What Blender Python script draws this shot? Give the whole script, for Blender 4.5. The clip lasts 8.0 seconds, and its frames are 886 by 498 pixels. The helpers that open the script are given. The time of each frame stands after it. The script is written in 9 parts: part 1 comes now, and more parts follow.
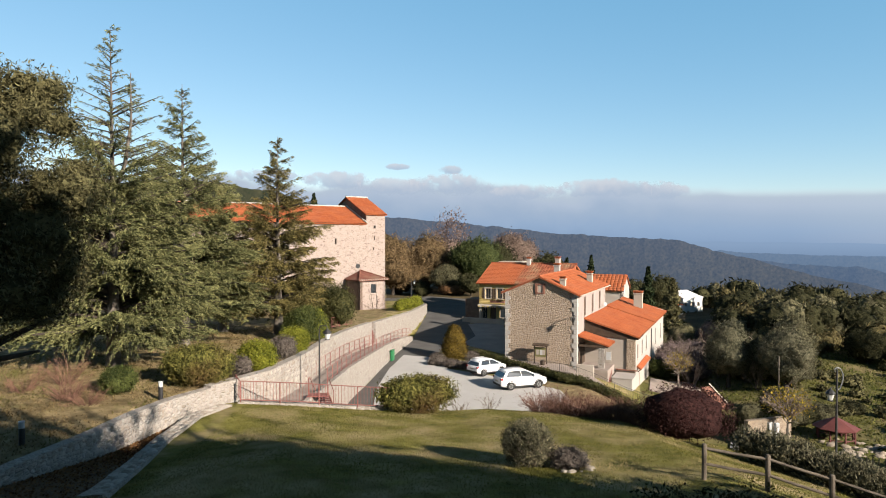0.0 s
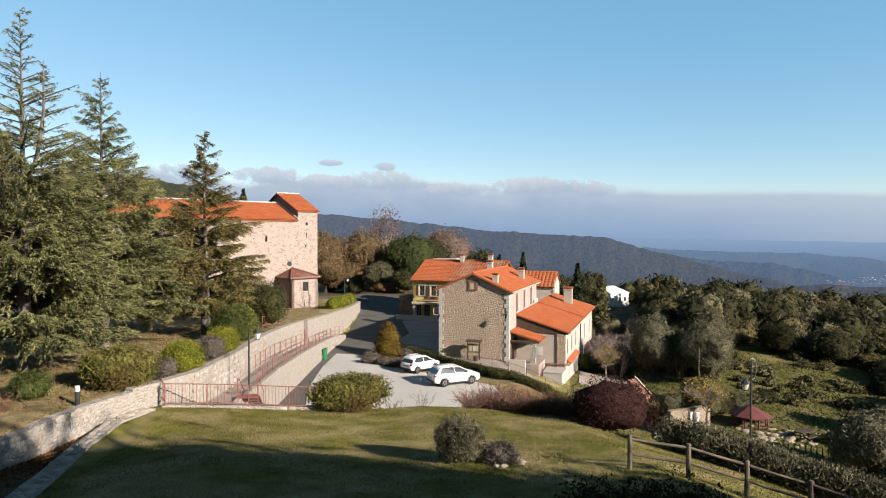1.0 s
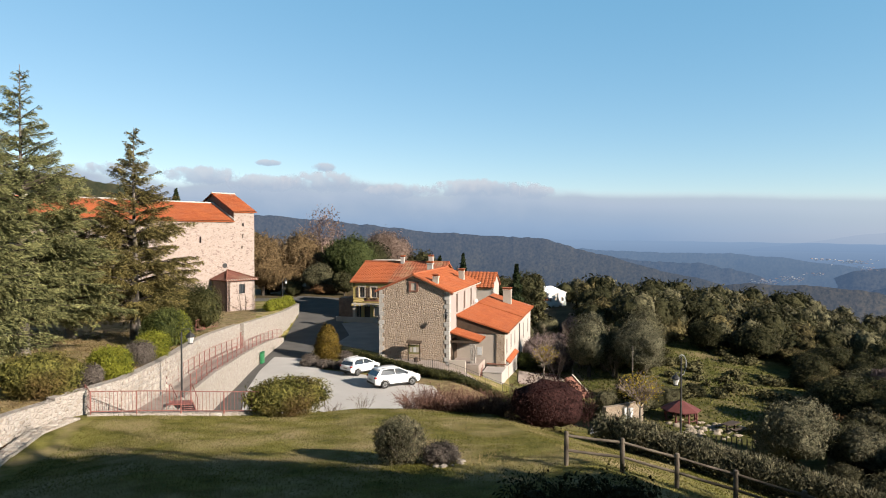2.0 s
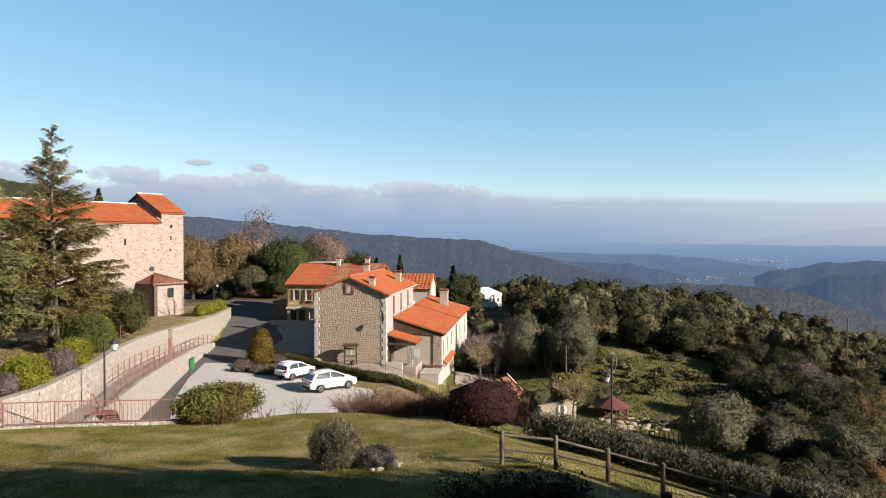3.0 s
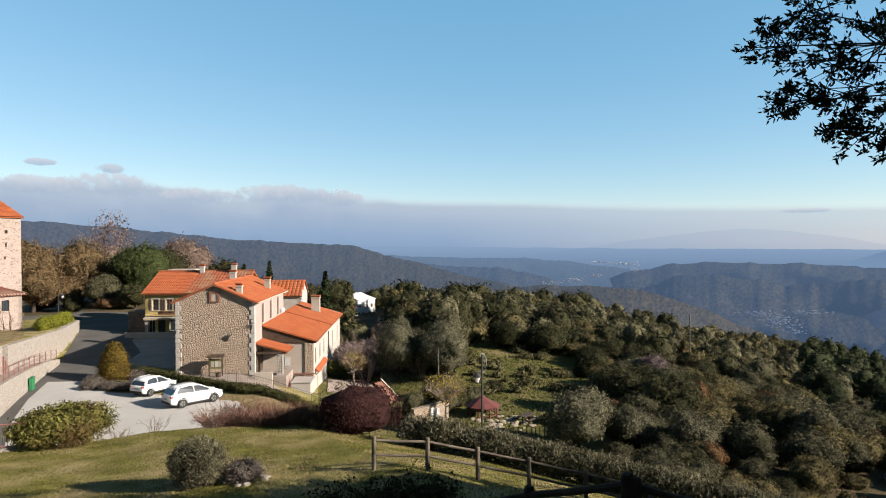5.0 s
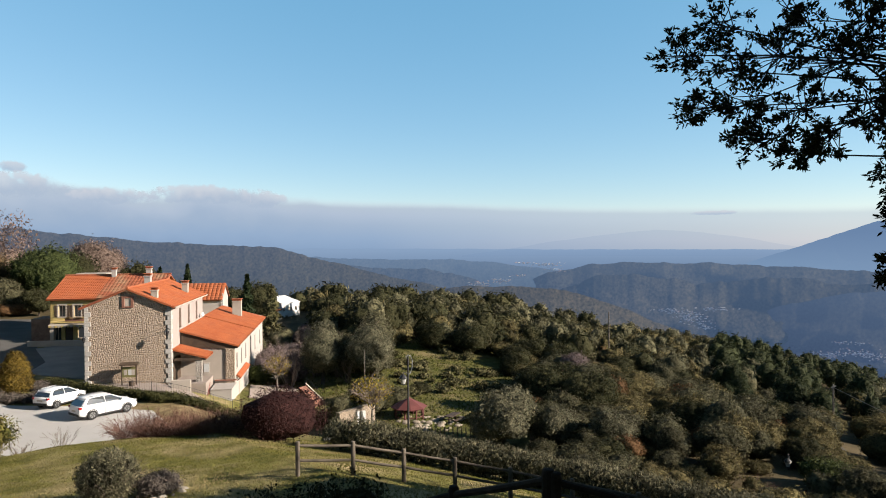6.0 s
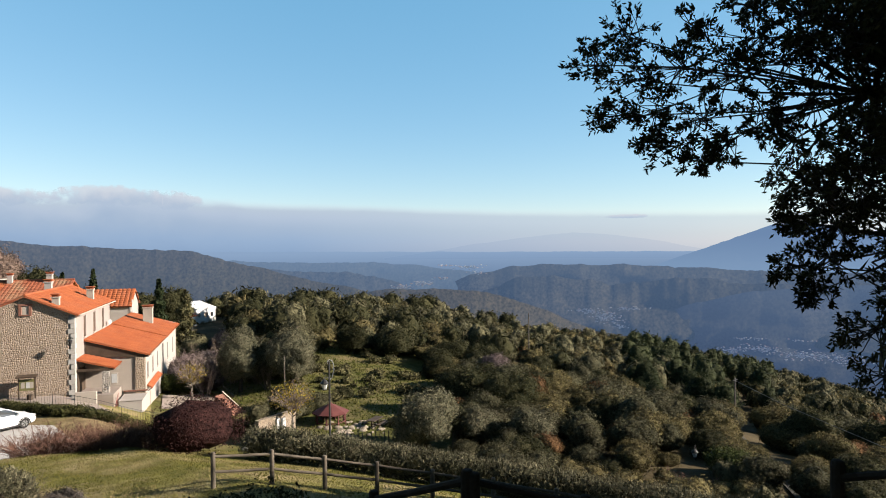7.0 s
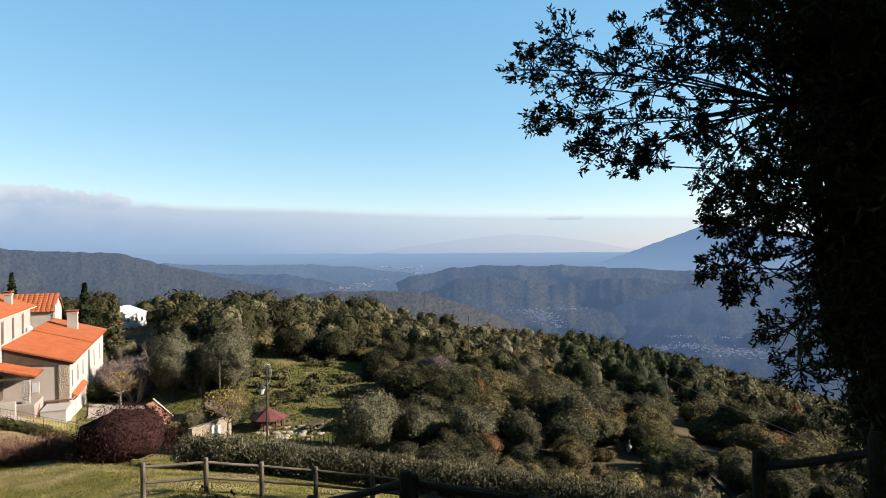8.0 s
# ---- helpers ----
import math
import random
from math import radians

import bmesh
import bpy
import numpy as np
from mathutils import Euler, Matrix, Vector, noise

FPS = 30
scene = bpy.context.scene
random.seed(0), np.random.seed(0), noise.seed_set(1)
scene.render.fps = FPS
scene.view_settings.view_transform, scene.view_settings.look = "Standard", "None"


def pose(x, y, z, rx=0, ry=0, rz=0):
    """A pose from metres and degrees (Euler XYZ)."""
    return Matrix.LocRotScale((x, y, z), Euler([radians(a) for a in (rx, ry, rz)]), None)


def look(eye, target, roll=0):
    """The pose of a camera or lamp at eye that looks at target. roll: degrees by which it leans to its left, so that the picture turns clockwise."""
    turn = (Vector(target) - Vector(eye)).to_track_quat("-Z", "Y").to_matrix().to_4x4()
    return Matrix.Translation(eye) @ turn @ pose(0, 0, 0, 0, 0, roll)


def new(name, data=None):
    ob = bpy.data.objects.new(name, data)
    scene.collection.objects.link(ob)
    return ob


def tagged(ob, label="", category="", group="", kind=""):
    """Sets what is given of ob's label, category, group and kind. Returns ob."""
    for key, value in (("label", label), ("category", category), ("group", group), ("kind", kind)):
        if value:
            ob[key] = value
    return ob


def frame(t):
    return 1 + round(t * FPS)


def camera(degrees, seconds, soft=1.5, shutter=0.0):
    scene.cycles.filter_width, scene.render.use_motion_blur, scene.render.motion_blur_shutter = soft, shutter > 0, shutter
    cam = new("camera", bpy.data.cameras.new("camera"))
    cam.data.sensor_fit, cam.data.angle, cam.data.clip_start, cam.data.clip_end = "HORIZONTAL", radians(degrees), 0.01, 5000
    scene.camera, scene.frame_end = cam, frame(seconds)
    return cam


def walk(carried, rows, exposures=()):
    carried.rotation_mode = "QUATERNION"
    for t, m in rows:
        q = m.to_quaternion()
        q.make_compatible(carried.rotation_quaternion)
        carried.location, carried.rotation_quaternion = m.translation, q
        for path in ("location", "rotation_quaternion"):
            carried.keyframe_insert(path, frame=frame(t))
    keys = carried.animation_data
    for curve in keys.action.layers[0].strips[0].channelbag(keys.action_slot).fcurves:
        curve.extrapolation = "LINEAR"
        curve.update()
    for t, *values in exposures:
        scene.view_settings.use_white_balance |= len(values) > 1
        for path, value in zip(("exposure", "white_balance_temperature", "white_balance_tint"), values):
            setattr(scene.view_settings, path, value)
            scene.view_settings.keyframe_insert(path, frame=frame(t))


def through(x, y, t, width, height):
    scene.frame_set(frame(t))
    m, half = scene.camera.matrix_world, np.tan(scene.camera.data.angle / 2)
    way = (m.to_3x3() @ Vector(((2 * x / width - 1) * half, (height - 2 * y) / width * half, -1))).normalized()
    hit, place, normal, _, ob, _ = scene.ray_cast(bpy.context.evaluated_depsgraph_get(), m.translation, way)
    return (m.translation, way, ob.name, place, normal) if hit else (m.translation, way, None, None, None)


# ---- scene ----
cam = camera(68.74, 8.0, 1.0)
EYE = 20.0
EXPOSURE = 1.72
ROWS = [
    (0.0, 0.000, 0.000, 0.000, -0.00, -1.19, -0.00),
    (0.5, 0.017, 0.029, 0.006, -2.71, -1.31, -0.07),
    (1.0, 0.034, 0.055, 0.009, -5.83, -1.44, -0.10),
    (1.5, 0.061, 0.066, -0.002, -8.42, -1.41, -0.11),
    (3.0, 0.129, 0.087, -0.024, -16.64, -1.14, -0.05),
    (3.5, 0.157, 0.095, -0.033, -19.37, -1.05, 0.00),
    (4.0, 0.185, 0.100, -0.040, -22.34, -0.92, 0.06),
    (4.5, 0.207, 0.102, -0.045, -24.99, -0.79, 0.12),
    (6.0, 0.270, 0.101, -0.055, -34.33, -0.61, 0.36),
    (6.5, 0.287, 0.089, -0.057, -37.86, -0.52, 0.42),
    (7.0, 0.300, 0.075, -0.054, -41.17, -0.41, 0.51),
    (7.5, 0.309, 0.069, -0.050, -43.96, -0.37, 0.58),
    (8.0, 0.322, 0.066, -0.057, -46.44, -0.32, 0.61),
]
walk(cam, [(t, pose(x, y, EYE + z, 90 + pitch, roll, yaw)) for t, x, y, z, yaw, pitch, roll in ROWS],
     [(0.0, EXPOSURE), (6.0, EXPOSURE), (7.0, EXPOSURE + 0.07), (8.0, EXPOSURE + 0.2)])

# ---- light: low winter sun from the right, behind the camera ----
SUN_AZ, SUN_EL = radians(134), radians(23)
SUN_DIR = Vector((math.sin(SUN_AZ) * math.cos(SUN_EL), math.cos(SUN_AZ) * math.cos(SUN_EL), math.sin(SUN_EL)))
world = bpy.data.worlds.new("sky")
world.use_nodes = True
scene.world = world
wn = world.node_tree
sky = wn.nodes.new("ShaderNodeTexSky")
sky.sky_type, sky.sun_disc = "NISHITA", False
sky.sun_elevation, sky.sun_rotation = SUN_EL, SUN_AZ
sky.altitude, sky.air_density, sky.dust_density, sky.ozone_density = 600, 1.0, 0.0, 3.0
SKY = 0.052
tint = wn.nodes.new("ShaderNodeMix")
tint.data_type, tint.blend_type = "RGBA", "MULTIPLY"
tint.inputs[0].default_value, tint.inputs[7].default_value = 1.0, (0.84, 0.62, 0.46, 1)
wn.links.new(sky.outputs[0], tint.inputs[6])
air = wn.nodes.new("ShaderNodeMix")
air.data_type, air.blend_type = "RGBA", "ADD"
air.inputs[7].default_value = (0.20, 1.38, 2.50, 1)
wn.links.new(tint.outputs[2], air.inputs[6])
# the air glows towards the horizon and thins out overhead
sky_co, sky_up, glow = wn.nodes.new("ShaderNodeTexCoord"), wn.nodes.new("ShaderNodeSeparateXYZ"), wn.nodes.new("ShaderNodeMapRange")
glow.interpolation_type = "SMOOTHSTEP"
glow.inputs["From Min"].default_value, glow.inputs["From Max"].default_value = 0.38, 0.95
glow.inputs["To Min"].default_value, glow.inputs["To Max"].default_value = 1.0, 0.15
wn.links.new(sky_co.outputs["Generated"], sky_up.inputs[0])
wn.links.new(sky_up.outputs[2], glow.inputs[0])
wn.links.new(glow.outputs[0], air.inputs[0])
wn.links.new(air.outputs[2], wn.nodes["Background"].inputs[0])
deep = wn.nodes.new("ShaderNodeMapRange")
deep.interpolation_type = "SMOOTHSTEP"
deep.inputs["From Min"].default_value, deep.inputs["From Max"].default_value = 0.38, 0.95
deep.inputs["To Min"].default_value, deep.inputs["To Max"].default_value = SKY, SKY * 0.62
wn.links.new(sky_up.outputs[2], deep.inputs[0])
wn.links.new(deep.outputs[0], wn.nodes["Background"].inputs[1])
sun = new("sun", bpy.data.lights.new("sun", "SUN"))
sun.data.energy, sun.data.angle, sun.data.color = 5.0, radians(0.55), (1.0, 0.885, 0.755)
sun.matrix_world = look(SUN_DIR * 300, (0, 0, 0))


# ---- material helpers ----
def srgb(r, g, b):
    return tuple(((c / 255 + 0.055) / 1.055) ** 2.4 if c > 10 else c / 3294.6 for c in (r, g, b)) + (1.0,)


def muted(c):
    """Keeps the palest base colours within weathered paint and stone."""
    return tuple(0.55 * v / (1 + 0.42 * v) for v in c[:3]) + (1.0,)


def surface(name, dark, light, scale=4.0, fine=40.0, rough=0.85, bump=0.3, depth=0.02, metal=0.0, per_object=0.0,
            per_island=0.0, third=None, third_scale=0.6, spec=0.3, through_light=0.0, clean=False, third_from=0.48):
    """Two-scale noise between two base colours, an optional third colour in broad patches, and fine relief."""
    if not clean:
        dark, light, third = muted(dark), muted(light), third and muted(third)
    m = bpy.data.materials.new(name)
    m.use_nodes = True
    nt = m.node_tree
    nd, ln = nt.nodes, nt.links
    bs = nd["Principled BSDF"]
    co = nd.new("ShaderNodeTexCoord")
    n1 = nd.new("ShaderNodeTexNoise")
    n1.inputs["Scale"].default_value, n1.inputs["Detail"].default_value = scale, 5
    n2 = nd.new("ShaderNodeTexNoise")
    n2.inputs["Scale"].default_value, n2.inputs["Detail"].default_value = fine, 3
    for n in (n1, n2):
        ln.new(co.outputs["Object"], n.inputs["Vector"])
    add = nd.new("ShaderNodeMath")
    add.operation = "MULTIPLY_ADD"
    ln.new(n2.outputs["Fac"], add.inputs[0])
    add.inputs[1].default_value = 0.5
    ln.new(n1.outputs["Fac"], add.inputs[2])
    last = add.outputs[0]
    for amount, kind in ((per_object, "ShaderNodeObjectInfo"), (per_island, "ShaderNodeNewGeometry")):
        if amount:
            info = nd.new(kind)
            a = nd.new("ShaderNodeMath")
            a.operation = "MULTIPLY_ADD"
            ln.new(info.outputs["Random" if per_object and kind == "ShaderNodeObjectInfo" else "Random Per Island"], a.inputs[0])
            a.inputs[1].default_value = amount
            ln.new(last, a.inputs[2])
            b = nd.new("ShaderNodeMath")
            b.operation = "SUBTRACT"
            ln.new(a.outputs[0], b.inputs[0])
            b.inputs[1].default_value = amount / 2
            last = b.outputs[0]
    ramp = nd.new("ShaderNodeValToRGB")
    ramp.color_ramp.elements[0].position, ramp.color_ramp.elements[1].position = 0.5, 1.0
    ramp.color_ramp.elements[0].color, ramp.color_ramp.elements[1].color = dark, light
    ln.new(last, ramp.inputs[0])
    colour = ramp.outputs[0]
    if third:
        n3 = nd.new("ShaderNodeTexNoise")
        n3.inputs["Scale"].default_value, n3.inputs["Detail"].default_value = third_scale, 4
        ln.new(co.outputs["Object"], n3.inputs["Vector"])
        r3 = nd.new("ShaderNodeValToRGB")
        r3.color_ramp.elements[0].position, r3.color_ramp.elements[1].position = third_from, third_from + 0.2
        ln.new(n3.outputs["Fac"], r3.inputs[0])
        mix = nd.new("ShaderNodeMix")
        mix.data_type = "RGBA"
        ln.new(r3.outputs[0], mix.inputs[0])
        ln.new(colour, mix.inputs[6])
        mix.inputs[7].default_value = third
        colour = mix.outputs[2]
    ln.new(colour, bs.inputs["Base Color"])
    bs.inputs["Roughness"].default_value, bs.inputs["Metallic"].default_value = rough, metal
    bs.inputs["Specular IOR Level"].default_value = spec
    if bump:
        bp = nd.new("ShaderNodeBump")
        bp.inputs["Strength"].default_value, bp.inputs["Distance"].default_value = bump, depth
        ln.new(add.outputs[0], bp.inputs["Height"])
        ln.new(bp.outputs[0], bs.inputs["Normal"])
    if through_light:
        tr = nd.new("ShaderNodeBsdfTranslucent")
        ln.new(colour, tr.inputs[0])
        mx = nd.new("ShaderNodeMixShader")
        mx.inputs[0].default_value = through_light
        ln.new(bs.outputs[0], mx.inputs[1])
        ln.new(tr.outputs[0], mx.inputs[2])
        ln.new(mx.outputs[0], nd["Material Output"].inputs[0])
    return m


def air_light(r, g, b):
    """Emission colour that paints far haze or cloud, scaled for the chosen exposure."""
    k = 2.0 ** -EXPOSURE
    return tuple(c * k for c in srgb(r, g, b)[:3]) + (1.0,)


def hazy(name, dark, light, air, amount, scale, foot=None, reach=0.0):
    """Far woods with haze painted in: lit ground colour mixed with an air-light glow, of another hue near the foot (z
    low, z high, air).
    """
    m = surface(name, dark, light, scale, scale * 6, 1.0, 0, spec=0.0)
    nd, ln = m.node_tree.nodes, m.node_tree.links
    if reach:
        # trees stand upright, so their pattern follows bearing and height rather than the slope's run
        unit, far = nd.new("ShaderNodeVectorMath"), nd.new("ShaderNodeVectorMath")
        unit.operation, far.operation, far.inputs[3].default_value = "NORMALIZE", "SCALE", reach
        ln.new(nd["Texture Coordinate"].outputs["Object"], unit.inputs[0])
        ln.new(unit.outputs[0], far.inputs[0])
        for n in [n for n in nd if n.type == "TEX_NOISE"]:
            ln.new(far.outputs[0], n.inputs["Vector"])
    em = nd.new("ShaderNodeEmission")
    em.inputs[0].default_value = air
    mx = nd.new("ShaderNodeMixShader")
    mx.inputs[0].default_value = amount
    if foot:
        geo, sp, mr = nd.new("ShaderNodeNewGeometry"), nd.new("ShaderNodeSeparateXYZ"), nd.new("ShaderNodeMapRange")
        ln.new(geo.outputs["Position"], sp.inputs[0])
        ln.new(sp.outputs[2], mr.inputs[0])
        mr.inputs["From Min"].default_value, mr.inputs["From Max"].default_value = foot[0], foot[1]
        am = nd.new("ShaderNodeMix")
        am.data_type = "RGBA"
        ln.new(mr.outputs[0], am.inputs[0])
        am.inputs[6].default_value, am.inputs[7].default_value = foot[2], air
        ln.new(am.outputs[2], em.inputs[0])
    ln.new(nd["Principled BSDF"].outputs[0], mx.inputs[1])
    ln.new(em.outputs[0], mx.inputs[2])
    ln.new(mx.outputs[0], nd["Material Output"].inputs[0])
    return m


# ---- mesh helpers ----
def mesh_from(name, verts, faces, material, smooth=False):
    me = bpy.data.meshes.new(name)
    me.from_pydata(verts, [], faces)
    me.materials.append(material)
    if smooth:
        me.polygons.foreach_set("use_smooth", [True] * len(me.polygons))
    return me


def quads_mesh(name, v, material, corners=4):
    """A mesh of loose faces from an array (faces * corners, 3)."""
    me = bpy.data.meshes.new(name)
    n = len(v) // corners
    me.vertices.add(len(v))
    me.vertices.foreach_set("co", np.ascontiguousarray(v, dtype=np.float32).ravel())
    me.loops.add(len(v))
    me.loops.foreach_set("vertex_index", np.arange(len(v), dtype=np.int32))
    me.polygons.add(n)
    me.polygons.foreach_set("loop_start", np.arange(0, len(v), corners, dtype=np.int32))
    me.polygons.foreach_set("loop_total", np.full(n, corners, dtype=np.int32))
    me.update(calc_edges=True)
    me.materials.append(material)
    return me


def finish(bm, name, material, smooth=False):
    me = bpy.data.meshes.new(name)
    bm.normal_update()
    bm.to_mesh(me)
    bm.free()
    me.materials.append(material)
    if smooth:
        me.polygons.foreach_set("use_smooth", [True] * len(me.polygons))
    return me


def part(name, bm, material, parent, label="", smooth=False):
    """Links a bmesh or a mesh as one object under a thing or a part."""
    me = bm if isinstance(bm, bpy.types.Mesh) else finish(bm, name, material, smooth)
    ob = new(name, me)
    ob.parent = parent
    if label:
        tagged(ob, label)
    return ob


def thing(name, m, label, category, group="", kind="", data=None):
    ob = new(name, data)
    ob.matrix_world = m
    return tagged(ob, label, category, group, kind)


def box(x0, x1, y0, y1, z0, z1, bm=None, bevel=0.0):
    bm = bm or bmesh.new()
    r = bmesh.ops.create_cube(bm, size=1.0)
    vs = r["verts"]
    for v in vs:
        v.co = ((x0 + x1) / 2 + v.co.x * (x1 - x0), (y0 + y1) / 2 + v.co.y * (y1 - y0), (z0 + z1) / 2 + v.co.z * (z1 - z0))
    if bevel:
        es = list({e for v in vs for e in v.link_edges})
        bmesh.ops.bevel(bm, geom=es, offset=bevel, segments=2, affect="EDGES", profile=0.5)
    return bm


def prism(points, z0, z1, bm=None):
    """An upright prism over a plan outline; z0 and z1 may be functions of x, y."""
    bm = bm or bmesh.new()
    f0 = z0 if callable(z0) else (lambda x, y: z0)
    f1 = z1 if callable(z1) else (lambda x, y: z1)
    lo = [bm.verts.new((x, y, f0(x, y))) for x, y in points]
    hi = [bm.verts.new((x, y, f1(x, y))) for x, y in points]
    n = len(points)
    bm.faces.new(hi)
    bm.faces.new(lo[::-1])
    for i in range(n):
        bm.faces.new((lo[i], lo[(i + 1) % n], hi[(i + 1) % n], hi[i]))
    bmesh.ops.recalc_face_normals(bm, faces=bm.faces)
    return bm


def tube(path, radii, sides=6, bm=None, cap=True):
    """A round bar along a polyline, with a radius for each point."""
    bm = bm or bmesh.new()
    pts = [Vector(p) for p in path]
    if not hasattr(radii, "__len__"):
        radii = [radii] * len(pts)
    rings = []
    for i, p in enumerate(pts):
        d = (pts[min(i + 1, len(pts) - 1)] - pts[max(i - 1, 0)]).normalized()
        a = d.orthogonal().normalized() if abs(d.z) > 0.95 else d.cross(Vector((0, 0, 1))).normalized()
        b = d.cross(a)
        rings.append([bm.verts.new(p + radii[i] * (math.cos(2 * math.pi * k / sides) * a + math.sin(2 * math.pi * k / sides) * b)) for k in range(sides)])
    for r0, r1 in zip(rings, rings[1:]):
        for k in range(sides):
            bm.faces.new((r0[k], r0[(k + 1) % sides], r1[(k + 1) % sides], r1[k]))
    if cap:
        bm.faces.new(rings[0][::-1])
        bm.faces.new(rings[-1])
    return bm


def lathe(profile, sides=16, bm=None, at=(0, 0, 0)):
    bm = bm or bmesh.new()
    rings = [[bm.verts.new((at[0] + r * math.cos(2 * math.pi * k / sides), at[1] + r * math.sin(2 * math.pi * k / sides), at[2] + z)) for k in range(sides)] for r, z in profile]
    for r0, r1 in zip(rings, rings[1:]):
        for k in range(sides):
            bm.faces.new((r0[k], r0[(k + 1) % sides], r1[(k + 1) % sides], r1[k]))
    bm.faces.new(rings[0][::-1])
    bm.faces.new(rings[-1])
    return bm


# ---- foliage helpers ----
def leaf_faces(points, outward, size, rng, aspect=1.8, droop=0.0, tilt=0.9, pointed=True):
    """Four-cornered leaves or sprays at the points, roughly facing outward. Returns (4n, 3)."""
    n = len(points)
    nrm = outward + rng.normal(0, tilt, (n, 3))
    nrm /= np.linalg.norm(nrm, axis=1, keepdims=True) + 1e-9
    a = np.cross(nrm, rng.normal(0, 1, (n, 3)))
    a[:, 2] -= droop
    a /= np.linalg.norm(a, axis=1, keepdims=True) + 1e-9
    b = np.cross(nrm, a)
    s = (size * rng.uniform(0.6, 1.4, n))[:, None]
    a, b = a * s * aspect / 2, b * s / 2
    if pointed:
        q = np.stack([points - a, points + b * 0.9 - a * 0.1, points + a, points - b * 0.9 - a * 0.1], 1)
    else:
        q = np.stack([points - a - b, points + a - b, points + a + b, points - a + b], 1)
    return q.reshape(-1, 3)


def sphere_points(n, rng, up=-0.3):
    v = rng.normal(0, 1, (int(n * 2.2) + 8, 3))
    v /= np.linalg.norm(v, axis=1, keepdims=True)
    v = v[v[:, 2] > up]
    while len(v) < n:
        v = np.vstack([v, v])
    return v[:n]


def lump(center, radii, rng, rings=6, sides=9, rough=0.12):
    """A rough closed ellipsoid as quads (4n, 3): the shaded inside of a crown."""
    th = np.linspace(0.02, math.pi - 0.02, rings + 1)
    ph = np.linspace(0, 2 * math.pi, sides + 1)[:-1]
    g = 1 + rng.uniform(-rough, rough, (rings + 1, sides))
    x = np.sin(th)[:, None] * np.cos(ph)[None] * g * radii[0] + center[0]
    y = np.sin(th)[:, None] * np.sin(ph)[None] * g * radii[1] + center[1]
    z = np.cos(th)[:, None] * g * radii[2] + center[2]
    p = np.stack([x, y, z], -1)
    nx = np.roll(p, -1, axis=1)
    return np.stack([p[:-1], p[1:], nx[1:], nx[:-1]], 2).reshape(-1, 3)


def crown(name, lobes, material, leaf, density, rng, core=0.8, aspect=1.7, tilt=0.8, shell=0.25, up=-0.4, clumps=0, light=False, facets=(6, 9), broad=2.2):
    """A crown of leaves round several lobes ((x, y, z), (rx, ry, rz)); leaves gather in small clumps."""
    out = []
    for c, r in lobes:
        c, r = np.array(c), np.array(r)
        area = 4 * math.pi * ((r[0] * r[1]) ** 1.6 / 3 + 2 * (r[0] * r[2]) ** 1.6 / 3) ** (1 / 1.6)
        n = max(12, int(area * density))
        if clumps:
            k = max(4, n // clumps)
            heads = sphere_points(k, rng, up)
            idx = rng.integers(0, k, n)
            d = heads[idx] + rng.normal(0, 0.5 * (4.0 / k) ** 0.5 + 0.03, (n, 3))
            d *= (1 + rng.uniform(-shell, shell * 0.6, k))[idx][:, None]
            dirs = heads[idx]
        else:
            dirs = sphere_points(n, rng, up)
            d = dirs * (1 + rng.uniform(-shell, shell * 0.5, n))[:, None]
        p = c + d * r
        q = leaf_faces(p, dirs, leaf, rng, aspect, 0.2, tilt)
        out.append(q.reshape(-1, 4, 3)[:, [0, 1, 2]].reshape(-1, 3) if light else q)
        if core:
            if light:
                # a second, closer layer of broad sprays over the dark middle
                m = int(area * density * 0.32) + 6
                e = sphere_points(m, rng, max(up, -0.75))
                s = leaf_faces(c + e * r * core * (1 + rng.uniform(-0.10, 0.07, m))[:, None], e, leaf * broad, rng, 1.3, 0.1, 0.4)
                out.append(s.reshape(-1, 4, 3)[:, [0, 1, 2]].reshape(-1, 3))
            if not facets:
                continue
            k = lump(c, r * core * (0.8 if light else 1.0), rng, *facets)
            out.append(k.reshape(-1, 4, 3)[:, [0, 1, 2, 0, 2, 3]].reshape(-1, 3) if light else k)
    return quads_mesh(name, np.vstack(out), material, 3 if light else 4)


